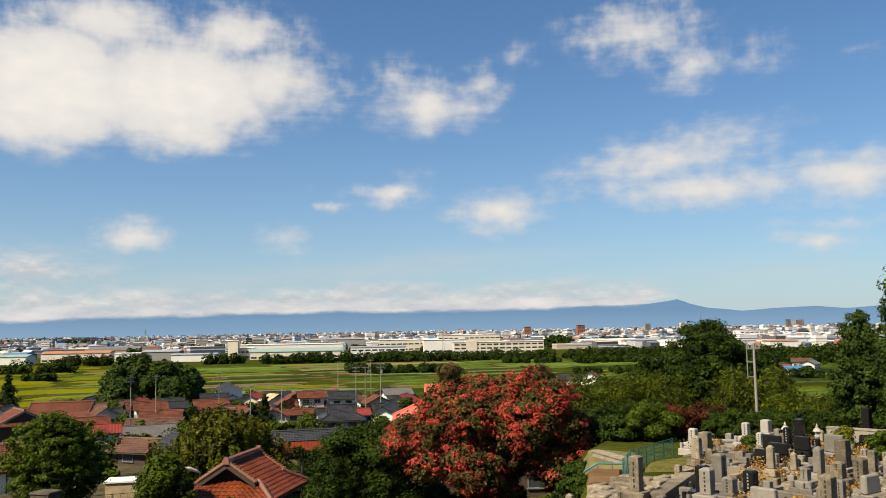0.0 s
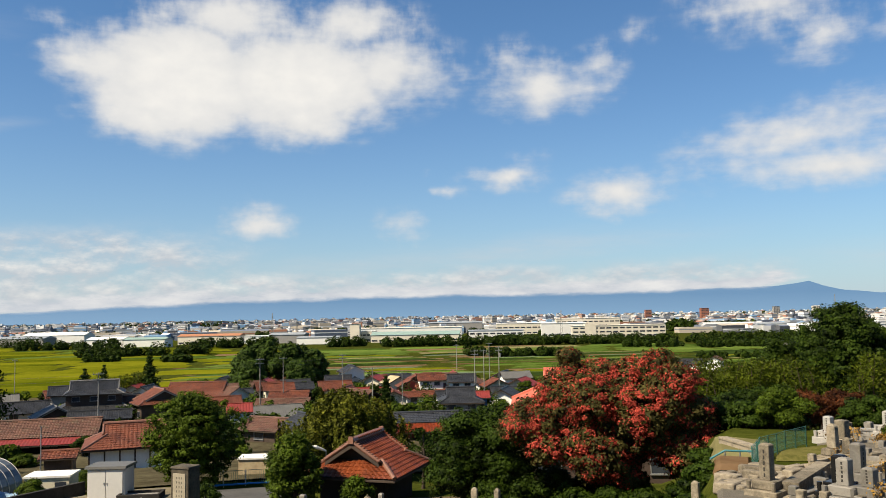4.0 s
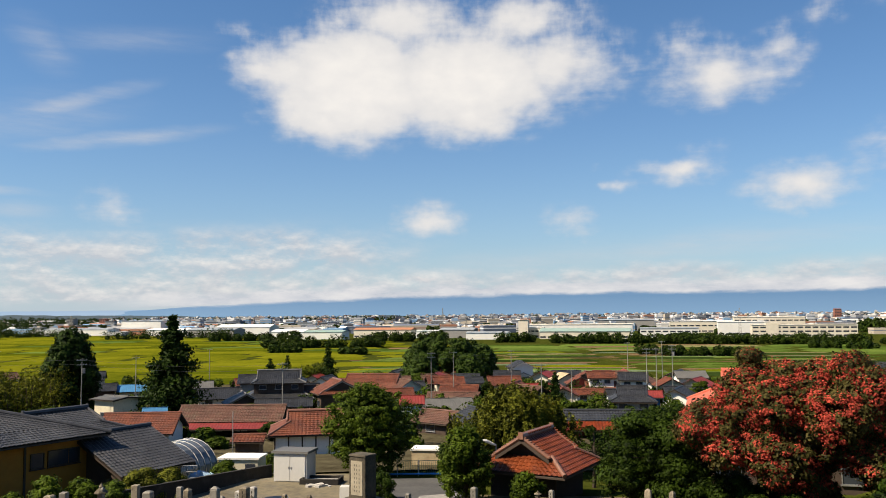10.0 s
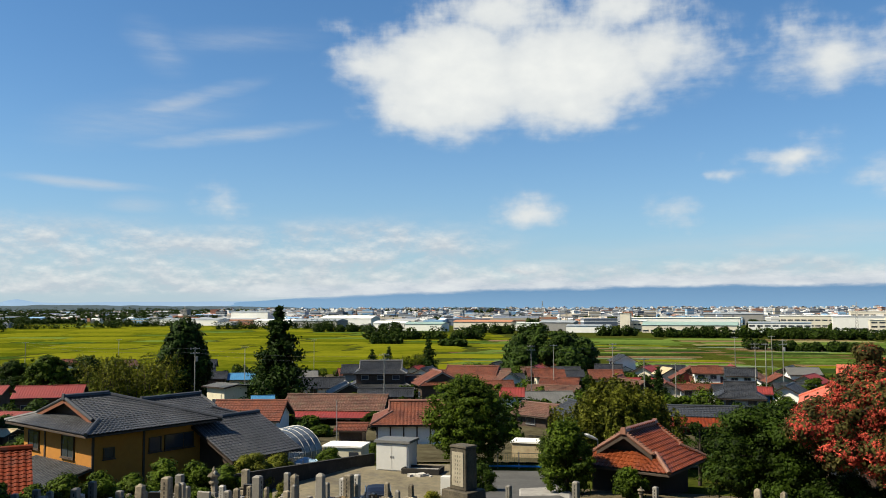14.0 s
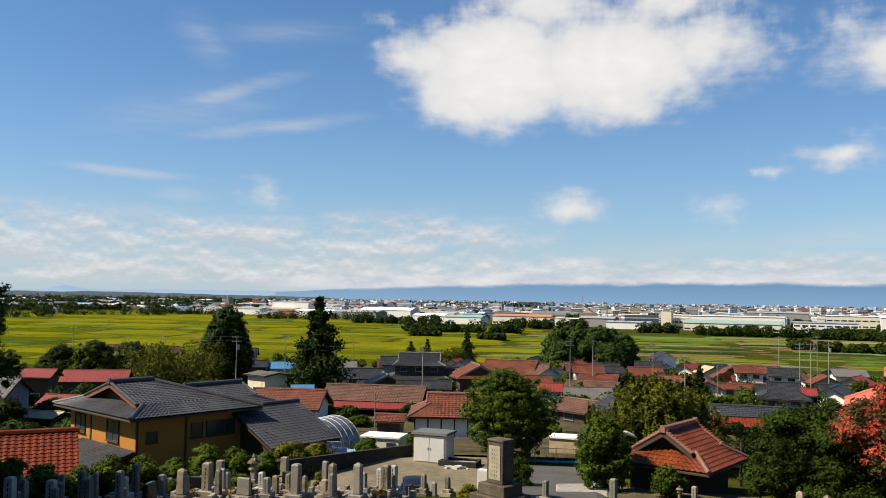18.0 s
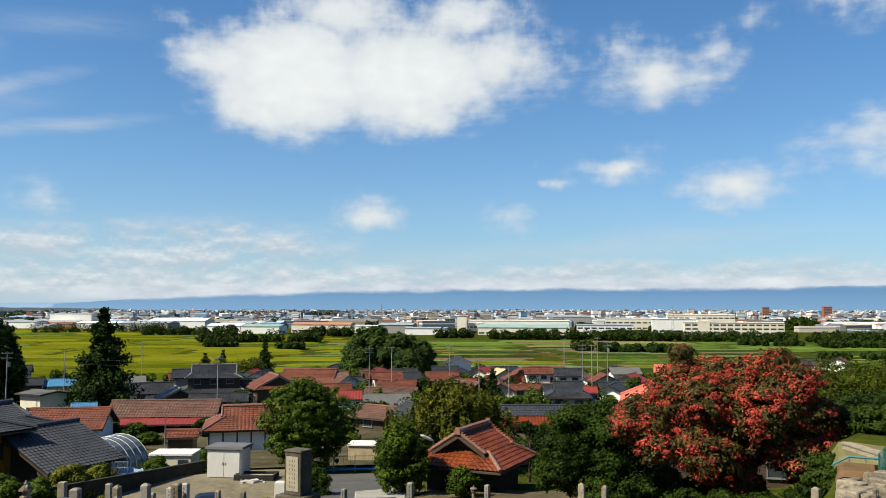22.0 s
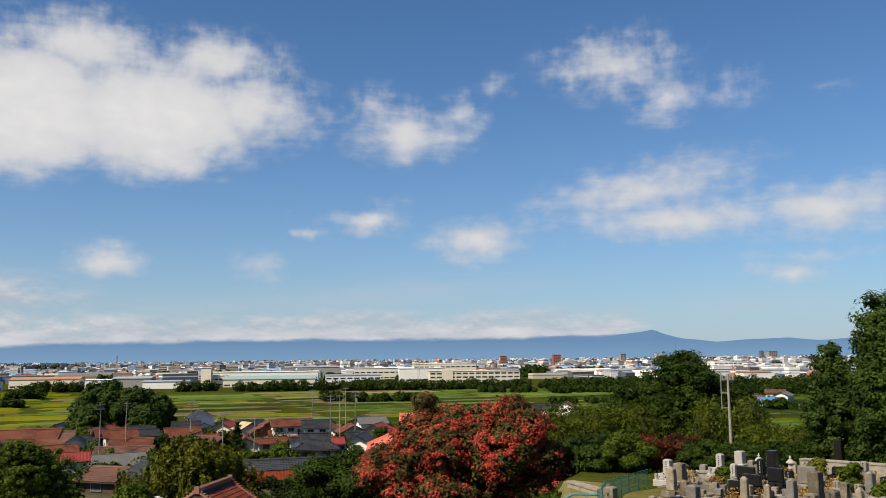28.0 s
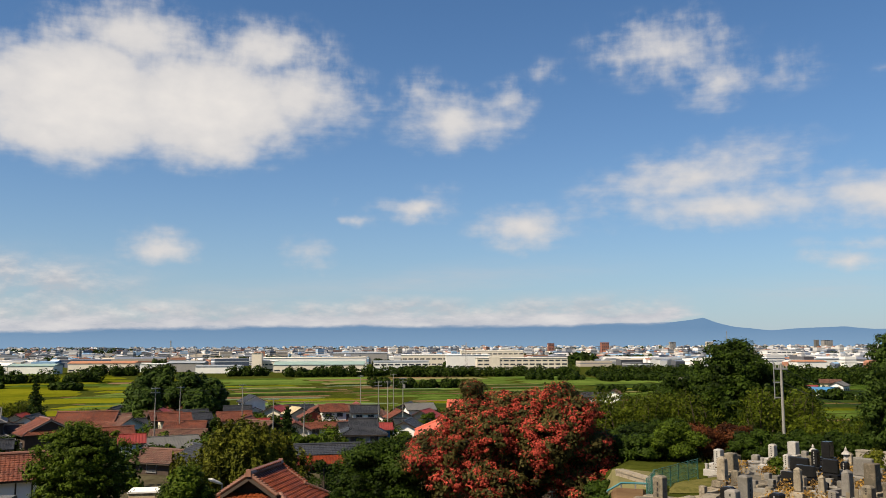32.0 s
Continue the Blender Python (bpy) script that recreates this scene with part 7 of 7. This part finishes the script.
set_grave(3, spot(-16.0, 35.6), -135, 0.5)
set_grave(2, spot(-12.3, 24.3), -130, 0.9)

for b, r, k, h in ((-20.7, 32.6, 5, 0.6), (-21.6, 33.6, 7, 0.5), (-22.4, 32.2, 5, 0.6), (-23.2, 33.8, 7, 0.5), (-20.0, 30.6, 5, 0.6), (-21.0, 31.0, 5, 0.5), (-16.4, 23.2, 7, 0.6), (-24.2, 32.0, 4, 0.8), (-19.2, 36.0, 3, 0.5)):
    enclosure(turned(spot(b, r, 0.04), b - 118), 1.8, 1.6, "granite-kerbed family plot with polished stones", M_GRANITE)
    set_grave(k, spot(b, r, 0.24), b - 118, h)
for i in range(40):
    b, r = g.uniform(-29, -15.8), g.uniform(23, 38)
    flowers(spot(b, r, 0.2), "bunch of dried golden flowers among the graves")
for i in range(26):
    b, r = g.uniform(-29, -15.8), g.uniform(23, 38)
    q = tagged(new("stone_block", boxed_mesh("stone_block", g.uniform(0.2, 0.55), g.uniform(0.15, 0.3), g.uniform(0.15, 0.4), M_OLDSTONE if i % 3 else M_WHITESTONE)), "low weathered stone block between the graves", "stone block", "loose stones of the cemetery")
    q.matrix_world = turned(spot(b, r, 0.05), b - 118 + g.normal() * 8)
for i in range(16):
    b, r = g.uniform(-15.2, -9.8), g.uniform(24.5, 28.0)
    q = tagged(new("stone_block", boxed_mesh("stone_block", g.uniform(0.25, 0.6), g.uniform(0.12, 0.22), g.uniform(0.1, 0.3), M_OLDSTONE)), "old kerb stone laid along the sandy path", "stone block", "loose stones of the cemetery")
    q.matrix_world = turned(spot(b, r, 0.05), (b - 118 if i % 2 else b - 28) + g.normal() * 5)
for i in range(22):
    b, r = g.uniform(33, 55), g.uniform(33, 45)
    q = tagged(new("stone_block", boxed_mesh("stone_block", g.uniform(0.2, 0.55), g.uniform(0.15, 0.3), g.uniform(0.15, 0.4), M_OLDSTONE if i % 2 else M_GRANITE)), "low weathered stone block between the graves", "stone block", "loose stones of the cemetery")
    q.matrix_world = turned(spot(b, r, 0.05), b - 118 + g.normal() * 8)
for b, r, w, leaf in ((-26.6, 33.5, 1.2, M_LEAF), (-24.8, 36.2, 1.0, M_WEEP), (-19.3, 34.2, 0.8, M_LEAF), (-28.4, 29.5, 1.1, M_LEAF), (42.0, 38.5, 1.1, M_LEAF), (36.6, 41.5, 1.2, M_WEEP), (46.2, 37.0, 1.0, M_LEAF), (50.5, 38.0, 1.4, M_DARKLEAF)):
    tree("shrub", spot(b, r), w * 1.1, w, "small unkempt shrub among the graves", leaf, 6, 36, 20, 0.16, 0.05, 0.0, category="shrub")

# lower cemetery
for row in range(11):
    r = 31.0 + row * 1.75
    n = 13 - row // 3
    for i in range(n):
        b = 31.5 + (i + 0.5 + g.uniform(-0.22, 0.22)) * 24.5 / n
        if g.random() < 0.25 or (b < 38 and r > 40) or (b < 35 and r > 36) or r > 47 - max(0, b - 44) * 0.7:
            continue
        rr = r + g.uniform(-0.5, 0.5)
        k = g.choice(8, p=(0.36, 0.2, 0.14, 0.12, 0.05, 0.04, 0.07, 0.02))
        face = b - 90 + g.choice((-30, -26, 60)) + g.normal() * 2
        p = spot(b, rr, 0.1)
        if g.random() < 0.4:
            enclosure(turned(spot(b, rr, 0.04), face), 1.7, 1.5, "stone-kerbed grave plot with gravel", M_OLDSTONE if g.random() < 0.5 else M_GRANITE)
            p = p + Vector((0, 0, 0.14))
        set_grave(int(k), p, face, float(g.choice((0.6, 0.7, 0.8, 1.0))))
        if g.random() < 0.2:
            flowers(p + Vector((g.uniform(-0.5, 0.5), -0.55, 0.1)), "dried ochre flowers in a stone vase")
grave("lantern", turned(spot(41.2, 45), 20), M_OLDSTONE, "weathered stone lantern in the lower cemetery")
grave("tall", turned(spot(43.3, 44.5), -75), M_GRANITE, "tall grey granite grave pillar on steps", 0.9)
grave("tall", turned(spot(39.2, 45.5), -75), M_OLDSTONE, "tall stained grave pillar on steps", 0.9)
grave("lantern", turned(spot(13.3, 44.5), 20) @ Matrix.Diagonal((0.6, 0.6, 0.42, 1)), M_OLDSTONE, "weathered stone lantern before the temple hall")
grave("pillar", turned(spot(32.0, 41.4), -85), M_WHITESTONE, "tall pale granite gravestone pillar above the lot", 1.0)
grave("pillar", turned(spot(32.9, 42.0), -85), M_WHITESTONE, "pale granite gravestone pillar beside a taller one", 0.85)
for _b, _r, _k in ((29.3, 43.0, 6), (30.0, 42.6, 2), (30.9, 43.2, 7), (31.6, 42.8, 0), (32.3, 43.4, 1), (28.4, 42.2, 1), (34.4, 43.6, 5), (35.6, 43.0, 6)):
    set_grave(_k, spot(_b, _r, 0.05), _b - 118, 0.7)
# single posts along the slope's edge
for b, r in ((-6.8, 27), (-8.0, 26.5), (4.7, 31), (6.2, 32.5), (17.5, 33), (21.9, 36.5), (12.4, 36)):
    set_grave(1 if b < 10 else 0, spot(b, r), b - 90 - 28, 0.8)

for i in range(9):
    b = 40.5 + i * 1.9
    tree("hedge_bush", spot(b, 46.5 - max(0, b - 44) * 0.7), 1.75 + 0.25 * (i % 3), 2.5, "leafy green vine hedge before the ochre house", M_LEAF, 7, 30, 40, 0.25, 0.08, 0.0, category="hedge")

# monument
M_OLDFACE = mat("worn pale stone face", (0.40, 0.35, 0.26), 0.2, 1.5, 0.85, 0.004, stain=0.5, stain_colour=(0.16, 0.13, 0.09))
mo = thing("stone_monument", turned(spot(24.9, 41.5), -106), "large inscribed memorial stone on a stepped dark base", "monument")
part("base", boxed(-1.15, 1.15, -0.95, 0.95, -0.5, 0.22, 0, 0.03), M_MONUMENT, mo)
part("plinth", boxed(-0.85, 0.85, -0.7, 0.7, 0.22, 0.75, 0.02, 0.03), M_MONUMENT, mo)
part("stone", boxed(-0.52, 0.52, -0.42, 0.42, 0.75, 2.75, 0.02, 0.03), M_MONUMENT, mo)
part("cap", boxed(-0.55, 0.55, -0.45, 0.45, 2.75, 2.85, 0.05, 0.02), M_MONUMENT, mo)
part("inscribed_panel", boxed(-0.36, 0.36, -0.44, -0.40, 0.95, 2.55), M_OLDFACE, mo, "pale inscribed face")
for i in range(3):
    for j in range(7):
        part("inscription", boxed(-0.16 + i * 0.15, -0.12 + i * 0.15, -0.446, -0.438, 1.1 + j * 0.2, 1.2 + j * 0.2), M_GRAVEL, mo)


M_SHEET = mat("pale blue plastic sheet", (0.34, 0.50, 0.66), 0.15, 2.0, 0.5)


# ---- poles and wires ----
def utility_pole(b, r, h, label, arms=1, light=False, yaw=0.0, reach=0.9):
    root = thing("utility_pole", pose(*spot(b, r), 0, 0, b + yaw), label, "utility pole", "utility poles")
    part("post", tube(bmesh.new(), [(0, 0, -0.5), (0, 0, h)], [0.115, 0.07] if r > 60 else [0.1, 0.065], 10), M_POLE, root)
    for k in range(arms):
        z = h - 0.35 - 0.8 * k
        arm = part("crossarm", boxed(-reach, reach, -0.05, 0.05, z, z + 0.1), M_FRAME, root)
        for x in (-0.88 * reach, -0.33 * reach, 0.33 * reach, 0.88 * reach):
            part("insulator", tube(bmesh.new(), [(x, 0, z + 0.1), (x, 0, z + 0.28)], [0.05, 0.035], 6), M_POLE, arm)
    if light:
        part("transformer", tube(bmesh.new(), [(0.35, 0, h - 2.6), (0.35, 0, h - 1.7)], [0.24, 0.24], 10), M_GREYWALL, root)
    return root


POLES = ((4.36, 202, 13, 2, True), (5.38, 193, 12.2, 1, False), (6.0, 192, 12.2, 2, False), (5.0, 230, 13.5, 1, False), (7.2, 256, 12.8, 1, False), (30.2, 142, 10.3, 2, False), (42.55, 162, 11.6, 2, True),
         (20.3, 176, 11.5, 2, False), (18.8, 202, 11.5, 1, False), (14.9, 216, 11.5, 2, False), (12.9, 151, 9.45, 1, False), (47.2, 310, 12.2, 1, False), (39.4, 202, 11.6, 1, False), (52.5, 284, 12.2, 1, False), (36.3, 277, 11.5, 1, True),
         (34.9, 290, 11.5, 1, False), (10.9, 159, 8.37, 1, False))
for b, r, h, arms, tr in POLES:
    utility_pole(b, r, h, "grey concrete utility pole with crossarm and insulators", arms, tr, 20.0)


utility_pole(-19.95, 52, 5.7, "pale concrete utility pole beside the cemetery hedge", 1, False, 20.0, 0.35)
slim = thing("pole_stay", pose(*spot(-19.6, 52)), "thin steel mast bracketed to the utility pole", "pole")
part("post", tube(bmesh.new(), [(-0.08, 0, 3.7), (-0.08, 0, 5.75)], [0.03, 0.03], 6), M_FRAME, slim)
for _z in (3.75, 4.6):
    part("bracket", boxed(-0.11, 0.27, -0.03, 0.03, _z, _z + 0.07), M_FRAME, slim)


rod = thing("slim_pole", pose(*spot(33.35, 71)), "thin grey steel pole in the garden", "pole")
part("post", tube(bmesh.new(), [(0, 0, -0.4), (0, 0, 4.9)], [0.05, 0.04], 6), M_FRAME, rod)


def wire(p, q, sag, n=12):
    pts = [Vector(p).lerp(Vector(q), i / n) - Vector((0, 0, sag * 4 * (i / n) * (1 - i / n))) for i in range(n + 1)]
    return pts


lines = ((30.2, 142, 10.0, 42.55, 162, 11.4), (42.55, 162, 11.4, 52.5, 284, 12.0), (20.3, 176, 11.2, 14.9, 216, 11.2), (14.9, 216, 11.2, 6.0, 192, 11.9), (6.0, 192, 11.9, 4.36, 202, 12.8), (-19.9, 52, 5.5, -26.5, 62, 5.5))
for b0, r0, h0, b1, r1, h1 in lines:
    root = thing("overhead_cable", Matrix.Identity(4), "thin black overhead cables between utility poles", "cable")
    for k in range(2):
        part("wire", tube(bmesh.new(), wire(spot(b0, r0, h0 - 0.8 * k), spot(b1, r1, h1 - 0.8 * k), 0.8), [0.018] * 13, 4), M_WIRE, root)

# ---- fence by the lawn ----
edge = thing("edge_pipe", Matrix.Identity(4), "turquoise pipe edging along the reddish ground sheet", "pipe")
EDGE = [spot(b, 30.9, 0.22) for b in (-9.0, -9.9, -10.8, -11.6)]
part("pipe", tube(bmesh.new(), EDGE, [0.035] * 4, 8), M_TURQ, edge)
for _p in EDGE:
    part("stake", tube(bmesh.new(), [_p - Vector((0, 0, 0.5)), _p], [0.025, 0.025], 6), M_FRAME, edge)
fence = thing("mesh_fence", Matrix.Identity(4), "green wire-mesh fence with steel posts beside the lawn", "fence")
F = [spot(-11.5, 28.6), spot(-11.8, 29.8), spot(-12.0, 30.8), spot(-12.5, 31.4), spot(-13.0, 32.0), spot(-13.5, 32.8), spot(-14.1, 33.6), spot(-14.7, 34.5)]
for p in F:
    part("post", tube(bmesh.new(), [p - Vector((0, 0, 0.3)), p + Vector((0, 0, 0.72))], [0.02, 0.02], 6), M_TEAL, fence)
for p, q in zip(F, F[1:]):
    bm = bmesh.new()
    for k in range(12):
        a = Vector(p).lerp(Vector(q), (k + 0.5) / 12)
        tube(bm, [a + Vector((0, 0, 0.05)), a + Vector((0, 0, 0.66))], [0.005, 0.005], 4)
    for k in range(5):
        z = Vector((0, 0, 0.08 + k * 0.14))
        tube(bm, [p + z, q + z], [0.005, 0.005], 4)
    part("mesh_panel", bm, M_TEAL, fence)
    part("rail", tube(bmesh.new(), [p + Vector((0, 0, 0.7)), q + Vector((0, 0, 0.7))], [0.012, 0.012], 6), M_TEAL, fence)

rail = thing("roadside_fence", Matrix.Identity(4), "low wire fence with a bright blue edge along the lane", "fence")
R = [spot(24.0, 61.5), spot(22.6, 61.5), spot(21.2, 61.5), spot(19.6, 61.5)]
for p, q in zip(R, R[1:]):
    part("post", tube(bmesh.new(), [p - Vector((0, 0, 0.2)), p + Vector((0, 0, 1.1))], [0.03, 0.03], 6), M_STEEL, rail)
    part("blue_edge", tube(bmesh.new(), [p + Vector((0, 0, 0.12)), q + Vector((0, 0, 0.12))], [0.07, 0.07], 6), M_BLUE, rail, "bright blue pipe")
    bm = bmesh.new()
    for k in range(12):
        a = Vector(p).lerp(Vector(q), (k + 0.5) / 12)
        tube(bm, [a + Vector((0, 0, 0.2)), a + Vector((0, 0, 1.0))], [0.01, 0.01], 4)
    tube(bm, [p + Vector((0, 0, 1.05)), q + Vector((0, 0, 1.05))], [0.02, 0.02], 5)
    part("mesh_panel", bm, M_TEAL, rail)

# ---- parked car ----
car = thing("car", turned(spot(30.6, 46.6), 31), "dark blue parked car with curved roof", "car")


def loft(bm, rings):
    """A skin over a run of closed rings of points."""
    rows = [[bm.verts.new(p) for p in ring] for ring in rings]
    for r0, r1 in zip(rows, rows[1:]):
        for k in range(len(r0)):
            bm.faces.new((r0[k], r0[(k + 1) % len(r0)], r1[(k + 1) % len(r0)], r1[k]))
    bm.faces.new(rows[0][::-1])
    bm.faces.new(rows[-1])
    return bm


def car_ring(x, low, high, w):
    """One rounded cross-section of a car at x."""
    return [(x, w * math.copysign(abs(math.cos(a)) ** 0.5, math.cos(a)), (low + high) / 2 + (high - low) / 2 * math.copysign(abs(math.sin(a)) ** 0.5, math.sin(a))) for a in np.linspace(0, math.tau, 17)[:-1]]


part("body", loft(bmesh.new(), [car_ring(*q) for q in ((-1.9, 0.35, 0.72, 0.66), (-1.8, 0.25, 0.84, 0.76), (-1.0, 0.22, 0.92, 0.8), (0.0, 0.22, 0.92, 0.81), (1.2, 0.22, 0.93, 0.8), (1.8, 0.25, 0.86, 0.76), (1.9, 0.35, 0.7, 0.68))]), M_CARPAINT, car)
part("cabin", loft(bmesh.new(), [car_ring(*q) for q in ((-1.25, 0.8, 0.93, 0.7), (-0.7, 0.8, 1.32, 0.64), (-0.2, 0.8, 1.42, 0.63), (0.6, 0.8, 1.42, 0.63), (1.2, 0.8, 1.28, 0.64), (1.6, 0.8, 0.95, 0.7))]), M_CARPAINT, car)
part("rear_window", box(bmesh.new(), -1.12, -1.06, -0.5, 0.5, 1.0, 1.24), M_PANE, car)
for s in (-1, 1):
    part("side_window", boxed(-0.6, 1.0, s * 0.665 - 0.02, s * 0.665 + 0.02, 0.98, 1.28, 0.0), M_PANE, car)
    part("tail_lamp", boxed(-1.86, -1.8, s * 0.6 - 0.09, s * 0.6 + 0.09, 0.62, 0.76), M_REDTIN, car)
    for x in (-1.2, 1.2):
        w = part("wheel", tube(bmesh.new(), [(x, s * 0.62, 0.3), (x, s * 0.82, 0.3)], [0.31, 0.31], 14), M_WIRE, car)
        part("rim", tube(bmesh.new(), [(x, s * 0.8, 0.3), (x, s * 0.835, 0.3)], [0.18, 0.17], 10), M_FRAME, w)

# ---- lamp beside the temple hall ----
lamp = thing("street_lamp", pose(*spot(16.0, 55.5), 0, 0, 40), "slim street lamp with a white oval head", "street lamp")
part("post", tube(bmesh.new(), [(0, 0, -0.3), (0, 0, 2.5)], [0.05, 0.04], 8), M_POLE, lamp)
part("head", tube(bmesh.new(), [(0.0, 0, 2.5), (-0.25, 0, 2.62), (-0.7, 0, 2.82), (-0.95, 0, 2.9)], [0.04, 0.09, 0.11, 0.04], 8), M_WHITE, lamp, "white oval lamp head")

# small clutter round the lot
cab = thing("utility_cabinet", turned(spot(26.0, 50.0), -80), "white upright steel cabinet behind the memorial stone", "cabinet")
part("body", boxed(-0.32, 0.32, -0.25, 0.25, 0.0, 1.25, 0, 0.01), M_STEEL, cab)
part("door", boxed(-0.28, 0.28, -0.272, -0.252, 0.08, 1.18), M_STEEL, cab)
part("base", boxed(-0.36, 0.36, -0.29, 0.29, -0.3, -0.002), M_CONCRETE, cab)
tarp = thing("covered_stack", turned(spot(35.2, 61.2), -70), "low stack under a pale blue sheet by the greenhouse", "covered stack")
bm = bmesh.new()
for i in range(7):
    for j in range(5):
        x, y = -1.1 + i * 2.2 / 6, -0.6 + j * 1.2 / 4
        k = 1 if 0 < i < 6 and 0 < j < 4 else 0
        bm.verts.new((x, y, k * (0.62 + 0.12 * math.sin(i * 2.1 + j)) + 0.03))
bm.verts.ensure_lookup_table()
for i in range(6):
    for j in range(4):
        bm.faces.new([bm.verts[q] for q in (i * 5 + j, i * 5 + 5 + j, i * 5 + 6 + j, i * 5 + 1 + j)])
part("sheet", bm, M_SHEET, tarp, "pale blue plastic sheet")
part("load", boxed(-0.7, 0.7, -0.28, 0.28, -0.2, 0.42), M_OLDWOOD, tarp)
ladder = thing("steel_frame", turned(spot(36.0, 60.0), -70), "small grey steel frame standing beside the greenhouse", "frame")
for x in (-0.5, 0.5):
    part("upright", tube(bmesh.new(), [(x, 0, -0.2), (x, 0, 1.1)], [0.025, 0.025], 6), M_FRAME, ladder)
for z in (0.3, 0.7, 1.08):
    part("crossbar", tube(bmesh.new(), [(-0.5, 0, z), (0.5, 0, z)], [0.02, 0.02], 6), M_FRAME, ladder)
# basin and rubble beside the shed
basin = thing("water_trough", turned(spot(27.6, 57.0), -78), "dark concrete trough with rubble beside the shed", "trough")
for a in ((-1.3, 1.3, -0.7, -0.55, -0.3, 0.45), (-1.3, 1.3, 0.55, 0.7, -0.3, 0.45), (-1.3, -1.15, -0.55, 0.55, -0.3, 0.45), (1.15, 1.3, -0.55, 0.55, -0.3, 0.45)):
    part("side", boxed(*a, 0, 0.015), M_DARKWALL, basin)
part("fill", boxed(-1.15, 1.15, -0.55, 0.55, -0.3, 0.3), M_CONCRETE, basin, "grey rubble fill")
for i in range(26):
    p = spot(28.6 - 0.07 * i + g.uniform(-0.3, 0.3), 56.2 + g.uniform(-0.8, 0.8), 0.12)
    k = g.uniform(0.08, 0.22)
    rb = tagged(new("rubble_stone", raw("rubble_stone", [(x * k * g.uniform(0.7, 1.2), y * k * g.uniform(0.7, 1.2), z * k * 0.7) for x in (-1, 1) for y in (-1, 1) for z in (-0.3, 1)], [(0, 1, 3, 2), (4, 6, 7, 5), (0, 4, 5, 1), (2, 3, 7, 6), (0, 2, 6, 4), (1, 5, 7, 3)], M_PALECONC)),
                "broken pale concrete rubble beside the shed", "stone", "rubble pile")
    rb.matrix_world = pose(*p, 0, 0, g.uniform(0, 180))
